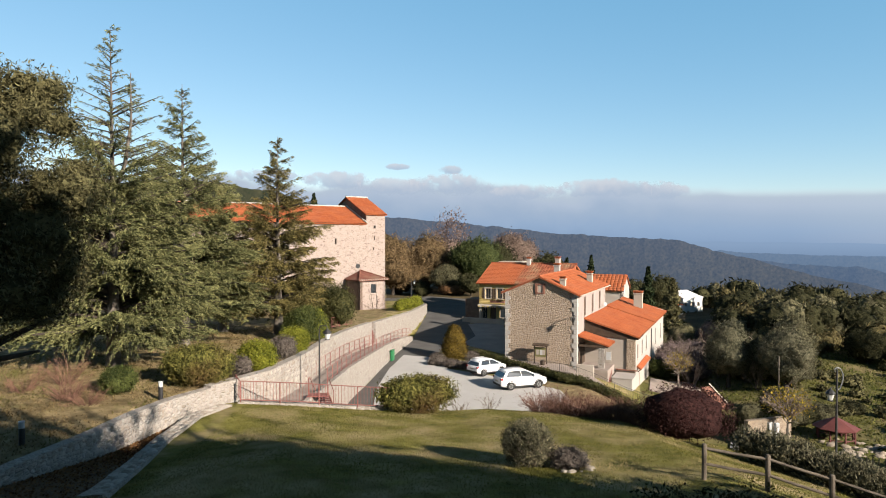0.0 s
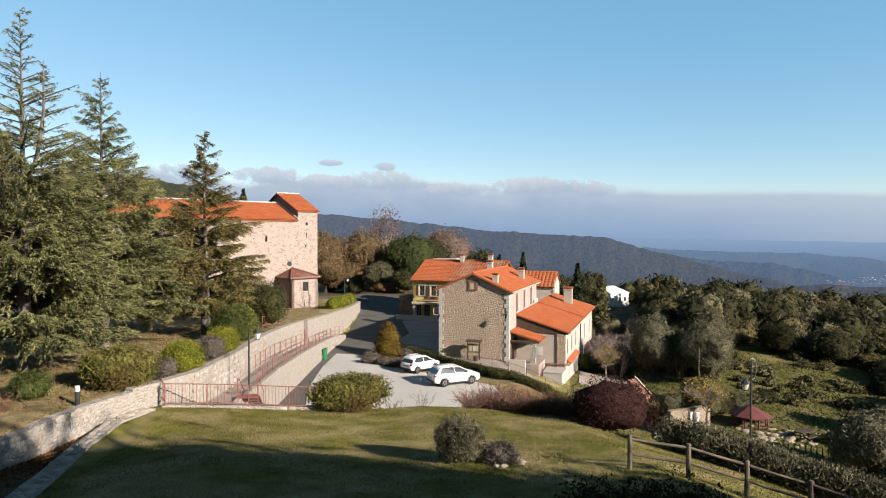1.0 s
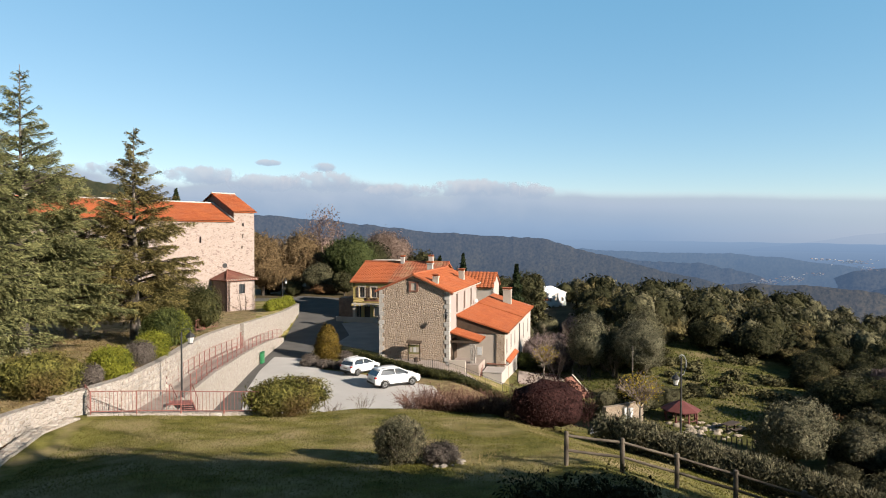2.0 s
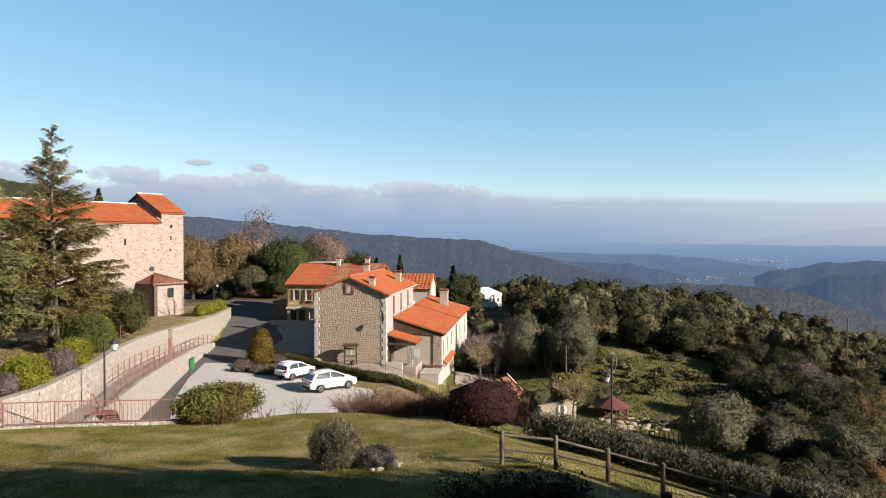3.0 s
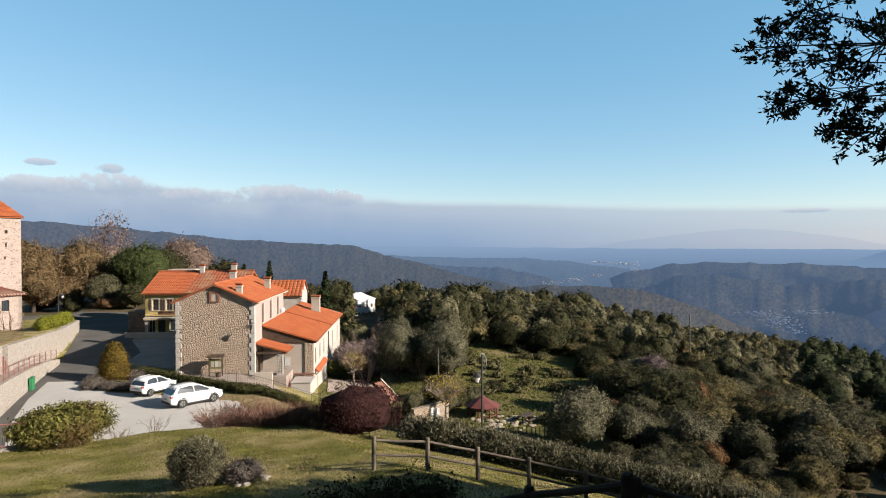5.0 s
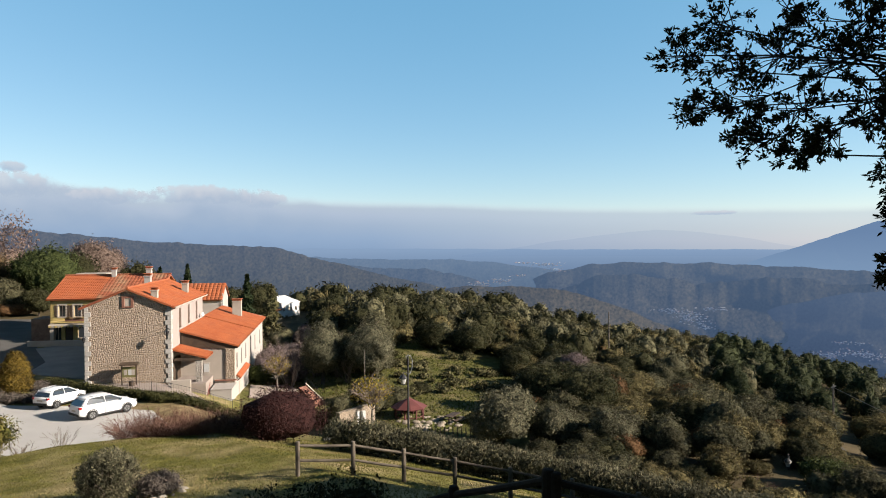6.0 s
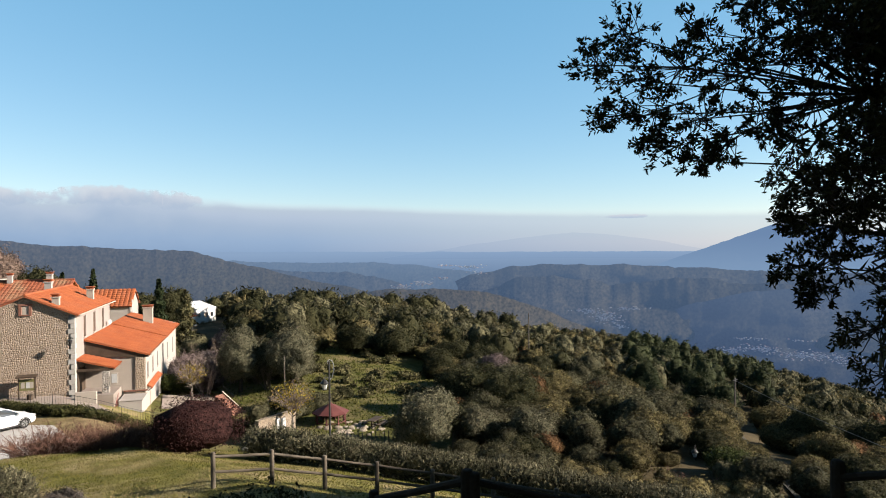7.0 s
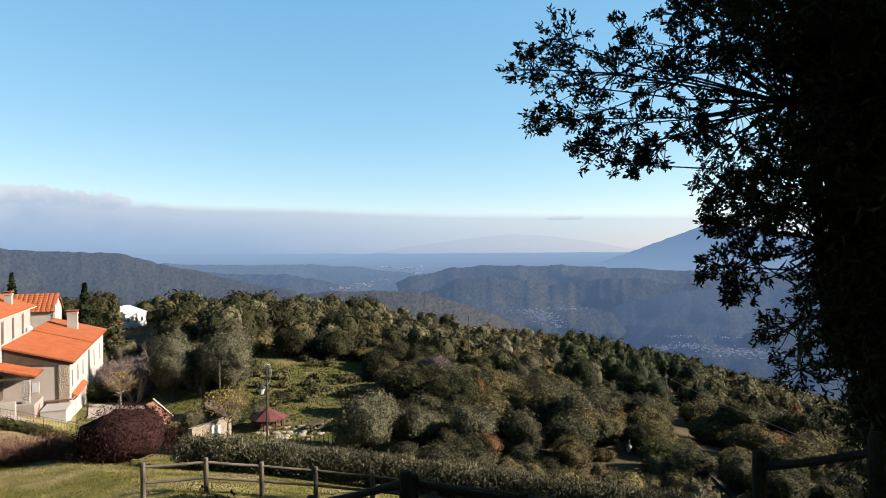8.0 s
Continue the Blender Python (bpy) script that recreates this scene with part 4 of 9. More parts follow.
roof_slope("roof", yellow, (5.2, -0.45, 5.38), (12.35, -0.45, 5.38), (5.2, 5.5, 7.9), M_TILE_OLD, period=0.4, label="weathered tile roof section")
roof_slope("roof", yellow, (12.35, 11.45, 5.32), (-0.35, 11.45, 5.32), (12.35, 5.5, 7.85), M_TILE)
ridge_tiles(yellow, (-0.35, 5.5, 7.9), (12.35, 5.5, 7.95), M_TILE_OLD)
chimney(yellow, 5.6, 5.0, 7.5, 8.6, 0.5, 0.5, M_WHITE)
chimney(yellow, 9.8, 5.0, 7.5, 8.7, 0.6, 0.6, M_WHITE)
part("balcony", box(0.3, 4.9, -0.8, 0.0, 2.55, 2.75, None, 0.02), M_YELLOW, yellow)
aw = part("awning", prism([(0.2, -1.1), (4.9, -1.1), (4.9, -0.02), (0.2, -0.02)], lambda x, y: 2.28 + 0.25 * (y + 1.1), lambda x, y: 2.34 + 0.25 * (y + 1.1)), M_PLASTER, yellow, "pale scalloped awning")
for i in range(14):
    part("scallop", box(0.22 + i * 0.335, 0.5 + i * 0.335, -1.12, -1.1, 2.08, 2.28), M_WHITE if i % 2 else M_YELLOW, aw)
part("porch_post", box(0.3, 0.7, -0.9, -0.5, 0, 2.5), M_PLASTER, yellow)
part("porch_post", box(4.3, 4.7, -0.9, -0.5, 0, 2.5), M_PLASTER, yellow)
fl = part("flower_box", box(1.9, 4.0, -0.85, -0.6, 2.76, 2.98), M_BRICK, yellow, "flower box with dark plants")
part("flowers", crown("flowers", [((2.4, -0.75, 3.05), (0.5, 0.2, 0.16)), ((3.4, -0.75, 3.05), (0.55, 0.2, 0.16))], surface("window_flowers", (0.06, 0.035, 0.02, 1), (0.2, 0.12, 0.04, 1), 6, 30), 0.08, 220, np.random.default_rng(2)), M_BRICK, fl)
part("parapet", box(-0.3, 3.4, 8.6, 11.2, 5.0, 8.0), M_PLASTER, yellow, "cream rear block of the house")
part("garden_wall", box(-1.6, 5.0, -2.2, -1.95, -0.8, 0.7), M_PLASTER, yellow, "low cream wall before the porch")
part("side_block", box(-2.6, -0.05, 1.2, 4.5, -0.4, 2.9), M_BROWN_AND_SHADE, yellow, "low brown lean-to")

# ---- white gabled house behind the wing ----
WG = HOUSE @ pose(-4.1, 32, -1.25)
wh = thing("white_gabled_house", WG, "white rendered house with a ribbed red tile roof", "house")
put_part("gable_wall", panel(6, 10.5, 0.35, [(2.5, 3.3, 8.0, 9.2)], [(0, 10.5), (6, 10.5), (3, 12.4)]), M_WHITE, wh, side(3.2, 0, -4, 90))
put_part("front_wall", panel(8, 10.5, 0.35), M_WHITE, wh, side(-4.8, 0, -4, 0))
put_part("back_wall", panel(8, 10.5, 0.35), M_WHITE, wh, side(3.2, 6, -4, 180))
put_part("far_wall", panel(6, 10.5, 0.35, [], [(0, 10.5), (6, 10.5), (3, 12.4)]), M_WHITE, wh, side(-4.8, 6, -4, -90))
roof_slope("roof", wh, (-5.1, -0.35, 6.35), (3.4, -0.35, 6.35), (-5.1, 3.0, 8.5), M_TILE, period=0.55, label="ribbed red tile roof")
roof_slope("roof", wh, (3.4, 6.35, 6.35), (-5.1, 6.35, 6.35), (3.4, 3.0, 8.5), M_TILE, period=0.55)
part("flue", tube([(3.35, 0.4, 5.2), (3.35, 0.4, 7.2)], 0.08, 6), M_WHITEPLASTIC, wh)

# ---- church with its tower ----
CH = pose(-10.67, 90.0, 9.4, 0, 0, 40)
church = thing("church", CH, "pale pink rubble church with short tower and orange tile roofs", "church")
TW, ND = 3.15, 10.0
tower = put_part("tower_wall", panel(TW, 15.6, 0.8, [(1.2, 1.55, 13.6, 14.0), (1.25, 1.42, 12.0, 12.5), (1.1, 1.3, 10.6, 10.9)]), M_PALE_STONE, church, side(0, -0.03, -2, 0), "pale stone tower wall with slit windows")
for o in ((1.2, 1.55, 13.6, 14.0), (1.25, 1.42, 12.0, 12.5), (1.1, 1.3, 10.6, 10.9)):
    part("slit", box(o[0], o[1], 0.35, 0.4, o[2], o[3]), M_IRON, tower)
# this flank is darker than the pale front to paint its shade
put_part("tower_side_wall", panel(ND, 15.6, 0.8, [], [(0, 15.6), (ND, 15.6), (ND / 2, 18.2)]), M_BROWN_AND_SHADE, church, side(-0.01, ND, -2, -90), "tower flank with its shade painted in brown")
put_part("tower_far_side", panel(ND, 15.6, 0.8, [], [(0, 15.6), (ND, 15.6), (ND / 2, 18.2)]), M_PALE_STONE, church, side(TW, 0, -2, 90))
put_part("tower_back_wall", panel(TW, 15.6, 0.8), M_PALE_STONE, church, side(TW, ND, -2, 180))
roof_slope("tower_roof", church, (-0.25, -0.3, 13.55), (TW + 0.25, -0.3, 13.55), (-0.25, ND / 2, 16.15), M_TILE, label="orange tile tower roof")
roof_slope("tower_roof", church, (TW + 0.25, ND + 0.3, 13.55), (-0.25, ND + 0.3, 13.55), (TW + 0.25, ND / 2, 16.15), M_TILE)
ridge_tiles(church, (-0.25, ND / 2, 16.2), (TW + 0.25, ND / 2, 16.2), M_QUOIN)
nave = put_part("nave_wall", panel(24, 14.3, 0.8, [(14.6, 14.8, 11.6, 12.4), (19, 19.25, 11.4, 12.2)]), M_PALE_STONE, church, side(-24, -0.029, -2, 0), "pale pink rubble nave wall")
part("slit", box(14.6, 14.8, 0.35, 0.4, 11.6, 12.4), M_IRON, nave)
part("slit", box(19.0, 19.25, 0.35, 0.4, 11.4, 12.2), M_IRON, nave)
put_part("nave_end_wall", panel(ND, 14.3, 0.8, [], [(0, 14.3), (ND, 14.3), (ND / 2, 16.7)]), M_PALE_STONE, church, side(-24, ND, -2, -90))
put_part("nave_back_wall", panel(24, 14.3, 0.8), M_PALE_STONE, church, side(0, ND, -2, 180))
roof_slope("nave_roof", church, (-24.3, -0.3, 12.25), (-0.05, -0.3, 12.25), (-24.3, ND / 2, 14.75), M_TILE, label="orange tile nave roof")
roof_slope("nave_roof", church, (-0.05, ND + 0.3, 12.25), (-24.3, ND + 0.3, 12.25), (-0.05, ND / 2, 14.75), M_TILE)
ridge_tiles(church, (-24.3, ND / 2, 14.8), (-0.05, ND / 2, 14.8), M_QUOIN)
part("verge", tube([(-0.12, -0.35, 12.4), (-0.12, ND / 2, 14.9)], 0.12, 6), M_QUOIN, church, "pale verge tiles against the tower")
# porch chapel before the tower
ax0, ax1, ay, az = -3.3, 0.7, -3.5, 4.7
ao = [(1.75, 2.6, 4.9, 6.1)]
an = put_part("chapel_front_wall", panel(ax1 - ax0, az + 2, 0.4, ao), M_PALE_STONE, church, side(ax0, ay, -2, 0))
window_in(an, *ao[0], M_IRON, 2, True, 0.12)
put_part("chapel_side_wall", panel(-ay, az + 2, 0.4), M_BROWN_AND_SHADE, church, side(ax0, 0, -2, -90), "chapel side wall with its shade painted in brown")
put_part("chapel_far_wall", panel(-ay, az + 2, 0.4), M_PALE_STONE, church, side(ax1, ay, -2, 90))
bm = bmesh.new()
mid = bm.verts.new(((ax0 + ax1) / 2 - 0.3, -0.9, az + 1.15))
rim = [bm.verts.new(p) for p in ((ax0 - 0.35, ay - 0.35, az), (ax1 + 0.35, ay - 0.35, az), (ax1 + 0.35, 0.1, az), (ax0 - 0.35, 0.1, az))]
low = [bm.verts.new(v.co - Vector((0, 0, 0.12))) for v in rim]
for i in range(4):
    j = (i + 1) % 4
    bm.faces.new((rim[i], rim[j], mid))
    bm.faces.new((low[i], low[j], rim[j], rim[i]))
bm.faces.new(low[::-1])
M_TILE_BROWN = surface("brown_weathered_tile", (0.12, 0.040, 0.026, 1), (0.25, 0.085, 0.055, 1), 1.4, 9, 0.9, 0.5, 0.03, third=(0.20, 0.11, 0.075, 1), third_scale=0.8)
chr_roof = part("chapel_roof", bm, M_TILE_BROWN, church, "weathered hipped chapel roof")
for i in range(13):
    x = ax0 - 0.2 + i * 0.36
    part("eave_tile", tube([(x, ay - 0.36, az - 0.02), (x, ay - 0.16, az + 0.06)], 0.08, 6), M_PLASTER, chr_roof)
part("hip", tube([(ax0 - 0.35, ay - 0.35, az + 0.05), ((ax0 + ax1) / 2 - 0.3, -0.9, az + 1.2)], 0.1, 6), M_TILE_BROWN, chr_roof)
part("hip", tube([(ax1 + 0.35, ay - 0.35, az + 0.05), ((ax0 + ax1) / 2 - 0.3, -0.9, az + 1.2)], 0.1, 6), M_TILE_BROWN, chr_roof)
oc = part("round_niche", lathe([(0.34, 0), (0.34, 0.08), (0.28, 0.085), (0.26, 0.03)], 16), M_IRON, church, "dark round opening above the chapel")
oc.matrix_local = pose(-1.4, 0.0, 6.4, 90, 0, 0)

vine = thing("climbing_vine", CH @ pose(-0.9, ay - 0.03, 0.1), "bare climbing vine on the chapel wall", "plant")
vs, vr = [], np.random.default_rng(17)
for k in range(9):
    p = np.array([vr.uniform(-0.5, 0.4), -0.03, 0.0])
    a = vr.uniform(-0.5, 0.5)
    for j in range(9):
        q = p + np.array([math.sin(a) * 0.42, 0, math.cos(a) * 0.42])
        vs.append((p, q, 0.032 - 0.003 * j, 0.029 - 0.003 * j))
        p, a = q, float(np.clip(a + vr.normal(0, 0.35), -1.1, 1.1))
part("stem", bars("stem", vs, M_DARKWOOD), None, vine)
# ---- white house down the slope ----
fw = thing("hillside_house", pose(47.8, 129, 3.2, 0, 0, 18) @ Matrix.Diagonal((0.54, 0.54, 0.62, 1)), "white rendered hillside house with terraces", "house")
put_part("main_wall", panel(9, 7, 0.4, [(1, 2, 4.2, 5.6), (3.5, 5.2, 4.0, 5.6), (6.5, 7.7, 4.2, 5.6), (2, 3.4, 1.2, 2.8), (5.5, 6.8, 1.2, 2.8)]), M_BRIGHT, fw, side(0, 0, 0, 0))
put_part("side_wall", panel(9, 7, 0.4, [(3, 4.5, 4, 5.4)], [(0, 7), (9, 7), (9, 8.6)]), M_BRIGHT, fw, side(9, 0, 0, 90))
put_part("far_wall", panel(9, 7, 0.4), M_BRIGHT, fw, side(0, 9, 0, -90))
put_part("back_wall", panel(9, 8.6, 0.4), M_BRIGHT, fw, side(9, 9, 0, 180))
part("roof", prism([(-0.2, -0.2), (9.2, -0.2), (9.2, 9.2), (-0.2, 9.2)], lambda x, y: 7.0 + 0.18 * y, lambda x, y: 7.15 + 0.18 * y), M_BRIGHT, fw)
part("inner_dark", box(0.6, 8.4, 0.8, 8.2, 0.2, 6.8), M_GREY_PLASTER, fw)
part("terrace", box(-3, 6, -3.5, -0.05, -1, 2.2), M_BRIGHT, fw)
part("lower_block", box(-6, -0.05, -1, 6, -1, 4.8), M_BRIGHT, fw)
part("red_roof", prism([(-6.3, -1.3), (0, -1.3), (0, 6.3), (-6.3, 6.3)], lambda x, y: 4.82 + 0.15 * y + 0.2, lambda x, y: 4.95 + 0.15 * y + 0.2), M_TILE, fw)

# ---- walls, path and ramp ----
ys1 = np.linspace(18.5, 33.4, 14)
wall_line("wall_path_upper", [(terrace_edge(y) + 0.2, y) for y in ys1], 0.5, lambda x, y: ground_z(x - 1.2, y) + 0.12, lambda x, y: ground_z(x + 0.9, y) - 0.4, M_GARDEN_STONE, "sunlit pale rubble wall along the sunken path")
wall_line("wall_path_lower", [(path_edge(y) + 0.1, y) for y in ys1], 0.7, lambda x, y: ground_z(x + 1.0, y) + 0.14, lambda x, y: ground_z(x - 1.0, y) - 0.4, M_GARDEN_STONE, "low rubble kerb wall between path and lawn")
for i, (y0, y1) in enumerate(((33.4, 55), (55, 66.2), (67.4, 96))):
    ys = np.linspace(y0, y1, 12)
    wall_line("wall_terrace_%d" % (i + 1), [(terrace_edge(y) + 0.15, y) for y in ys], 0.55, lambda x, y: ground_z(x - 1.6, y) + (0.25 if y < 66.4 else 0.15), lambda x, y: ground_z(x + 2.0, y) - 0.5, M_GARDEN_STONE, "pale rubble retaining wall of the tree terrace")
path = ribbon("garden_path", [(terrace_edge(y) + 0.45, y) for y in ys1], [(path_edge(y) - 0.15, y) for y in ys1], M_LITTER, "path between low walls under brown fallen leaves", "path", 0.05, 40, 5)


def ramp_z(y):
    return np.interp(y, [36, 44, 60, 74, 78.5], [10.3, 9.85, 9.1, 8.3, 7.62])


RIGHT = [(-8.3, 36.2), (-7.9, 44), (-7.6, 50.3), (-6.9, 57), (-6.0, 65.2), (-5.2, 70.5), (-3.9, 76.2)]
LEFT = [(-10.1, 36.2), (-9.35, 44), (-9.25, 50.3), (-8.8, 57), (-7.7, 64), (-6.6, 70), (-5.2, 76.6)]
ramp = ribbon("ramp", LEFT, RIGHT, M_PAVE, "pinkish paved footpath ramp beside the wall", "path", 0.0, 60, 5, 0.3, lambda x, y: ramp_z(y))
ribbon("landing", [(-11.3, 34.0), (-10.0, 37.2)], [(-8.7, 35.6), (-8.7, 37.2)], M_PAVE, "paved landing above the ramp", "path", 0.02, 12, 4, 0.4, lambda x, y: 10.5 + 0 * x)
rp = np.array(RIGHT)
ry = np.linspace(36.2, 76.5, 24)
wall_line("wall_ramp", [(float(np.interp(y, rp[:, 1], rp[:, 0])) + 0.15, float(y)) for y in ry], 0.3, lambda x, y: float(ramp_z(y)) + 0.14, lambda x, y: ground_z(x + 1.0, y) - 0.4, M_GARDEN_STONE, "pale rubble wall under the ramp")


def railing(name, pts, zfun, height, gap, material, label, rails=(1.0, 0.12), post_every=8, r=0.022, group=""):
    """A metal railing along a plan line: posts, rails and balusters."""
    p = np.array(pts, float)
    s = np.concatenate([[0], np.cumsum(np.linalg.norm(np.diff(p, axis=0), axis=1))])
    at = lambda d: (float(np.interp(d, s, p[:, 0])), float(np.interp(d, s, p[:, 1])))
    n = max(2, int(s[-1] / gap))
    o = at(0)
    base = thing(name, pose(o[0], o[1], zfun(*o)), label, "railing", group)
    loc = lambda d, h: (at(d)[0] - o[0], at(d)[1] - o[1], zfun(*at(d)) - zfun(*o) + h)
    for h in rails:
        part("rail", tube([loc(s[-1] * i / 12, h * height) for i in range(13)], r * 1.15, 6), material, base)
    for i in range(n + 1):
        d = s[-1] * i / n
        if post_every and i % post_every == 0:
            part("post", tube([loc(d, -0.05), loc(d, height + 0.02)], r * 1.5, 6), material, base)
        elif gap < 0.5:
            part("baluster", tube([loc(d, rails[-1] * height), loc(d, height)], r * 0.6, 4), material, base)
    return base


railing("lawn_railing", [(-10.75, 34.2), (-2.9, 34.95)], lambda x, y: ground_z(x, y - 0.9) + 0.05, 1.08, 0.17, M_REDPAINT, "red-brown painted iron railing at the lawn's edge", (1.0, 0.08), 12)
railing("landing_railing", [(-10.75, 34.25), (-11.3, 35.2)], lambda x, y: 11.2 + 0.2 * (y - 34.2), 1.0, 0.17, M_REDPAINT, "short red-brown iron railing by the steps", (1.0, 0.1), 6)
kerb = wall_line("wall_lawn_edge", [(-10.9, 34.35), (-6.8, 34.75), (-2.7, 35.15)], 0.35, lambda x, y: ground_z(x, y - 0.9) + 0.06, lambda x, y: 6.8, M_GARDEN_STONE, "stone wall under the lawn railing")
for pts, g in ((RIGHT, "valley side"), (LEFT, "wall side")):
    railing("ramp_railing", pts[1:], lambda x, y: float(ramp_z(y)) + 0.1, 1.0, 1.6, M_REDPAINT, "red-brown iron handrail along the ramp", (1.0, 0.55, 0.15), 1, 0.022, "ramp railings")
railing("terrace_railing", [(-10.4, 60.5), (-9.0, 63.6)], lambda x, y: ground_z(x - 1.5, y) + 0.25, 0.95, 0.3, M_REDPAINT, "short red iron railing on the terrace wall", (1.0, 0.1), 4)

# red iron stair down to the parking
st = thing("iron_stair", pose(-8.15, 40.3, 9.35), "red-painted iron stair with handrails by the ramp", "stairs")
for x in (0.0, 1.15):
    part("stringer", tube([(x, -0.9, 1.0), (x, 0.9, -0.3)], 0.05, 5), M_REDPAINT, st)
    part("handrail", tube([(x, -1.2, 2.0), (x, -0.9, 2.0), (x, 0.9, 0.75), (x, 0.9, -0.3)], 0.03, 6), M_REDPAINT, st)
    part("post", tube([(x, -1.2, 0.9), (x, -1.2, 2.0)], 0.03, 6), M_REDPAINT, st)
for i in range(6):
    part("tread", box(0.05, 1.1, -0.9 + i * 0.3, -0.62 + i * 0.3, 0.92 - i * 0.21, 0.97 - i * 0.21), M_REDPAINT, st)
part("landing_plate", box(-0.05, 1.2, -1.5, -0.9, 0.92, 0.98), M_REDPAINT, st)
gate = thing("iron_gate", pose(-7.55, 66.8, ground_z(-6.2, 66.8) + 0.6, 0, 0, 66), "red-painted gate in the terrace wall", "gate")
for i in range(9):
    part("bar", box(-0.75 + i * 0.18, -0.70 + i * 0.18, -0.02, 0.02, 0.1, 2.5), M_REDPAINT, gate)
for z in (0.1, 1.3, 2.45):
    part("cross_rail", box(-0.8, 0.8, -0.03, 0.03, z, z + 0.07), M_REDPAINT, gate)
part("sheet", box(-0.7, 0.7, 0.025, 0.04, 0.2, 2.4), M_REDPAINT, gate)
gsteps = thing("stone_steps", pose(-6.9, 66.4, ground_z(-6.0, 66.8), 0, 0, 66), "stone steps up to the red gate", "steps")
for i in range(6):
    part("step", box(-0.9, 0.9, -1.3 + 0.28 * i, 1.0, 0.3 + 0.18 * i, 0.47 + 0.18 * i), M_PAVE, gsteps)
gb = thing("utility_box", pose(-5.35, 66.75, ground_z(-5.0, 66.75) + 0.05, 0, 0, 80), "green metal utility box against the ramp wall", "utility box")
M_GREEN = surface("green_paint", (0.02, 0.16, 0.06, 1), (0.035, 0.24, 0.09, 1), 4, 30, 0.5)
part("cabinet", box(-0.4, 0.4, -0.25, 0.0, 0, 1.05, None, 0.02), M_GREEN, gb)
part("lid", box(-0.44, 0.44, -0.3, 0.03, 1.052, 1.1, None, 0.01), M_GREEN, gb)
hr = thing("stair_handrail", pose(-12.45, 32.3, 10.95) @ Matrix.Diagonal((0.7, 0.7, 0.62, 1)), "dark iron handrail beside the path steps", "handrail")
part("bar", tube([(0, 0, 0), (0.05, 0.3, 0.85), (0.45, 1.3, 0.75), (0.5, 1.4, 0.0)], 0.03, 6), M_IRON, hr)
part("lower_bar", tube([(0.04, 0.2, 0.45), (0.47, 1.32, 0.4)], 0.02, 6), M_IRON, hr)
for i in range(5):
    tagged(new("path_step", finish(box(-0.65, 0.65, -0.2, 0.2, -0.3, 0.06, None, 0.02), "path_step", M_MORTAR)), "worn grey stone step in the garden path", "step", "path steps").matrix_world = pose(-12.45 + 0.10 * i, 30.9 + i * 0.6, ground_z(-12.5 + 0.10 * i, 30.9 + i * 0.6) + 0.09 + i * 0.03, 0, 0, -14)


# ---- lamps and bollards ----
def lantern(parent, x, z, s=1.0, y=0.0):
    M_OPAL = lantern.opal
    cage = part("lantern", lathe([(0.13 * s, 0.0), (0.16 * s, 0.02), (0.16 * s, 0.05), (0.13 * s, 0.06)], 8, None, (x, y, z)), M_IRON, parent, "black lantern with opal glass")
    part("glass", lathe([(0.12 * s, 0.061), (0.22 * s, 0.42 * s)], 8, None, (x, y, z)), M_OPAL, cage, "opal white lamp glass")
    part("cap", lathe([(0.27 * s, 0.421 * s), (0.29 * s, 0.45 * s), (0.20 * s, 0.58 * s), (0.07 * s, 0.68 * s), (0.03 * s, 0.78 * s)], 8, None, (x, y, z)), M_IRON, cage)
    return cage


lantern.opal = surface("opal_glass", (0.75, 0.76, 0.76, 1), (0.86, 0.86, 0.85, 1), 3, 20, 0.25, 0, 0, spec=0.6)


def street_lamp(x, y, base, top, style, label, turn=0.0):
    lamp = thing("street_lamp", pose(x, y, base, 0, 0, turn), label, "street lamp", "village lamps")
    h = top - base
    part("pole", lathe([(0.10, 0), (0.10, 0.5), (0.065, 0.56), (0.05, h - 0.1)], 10), M_IRON, lamp)
    if style == "arm":
        part("arm", tube([(0, 0, h - 0.15), (0, 0, h), (0.12, 0, h + 0.1), (0.42, 0, h + 0.1), (0.52, 0, h)], 0.028, 6), M_IRON, lamp)
        lantern(lamp, 0.52, h - 0.82)
    else:
        m = surface("grey_lamp_arm", (0.22, 0.23, 0.24, 1), (0.38, 0.39, 0.40, 1), 4, 30, 0.5, metal=0.4)
        part("crook", tube([(0.0, 0, h - 1.2), (0.16, 0, h - 1.1), (0.30, 0, h - 0.7), (0.30, 0, h - 0.35), (0.18, 0, h - 0.08), (0.0, 0, h), (-0.14, 0, h - 0.1), (-0.1, 0, h - 0.2)], 0.035, 8), m, lamp, "grey curved lamp crook")
        part("bracket", tube([(0, 0, h - 1.15), (-0.2, 0, h - 1.0), (-0.33, 0, h - 1.05)], 0.025, 6), M_IRON, lamp)
        lantern(lamp, -0.33, h - 1.75, 0.9)
    return lamp


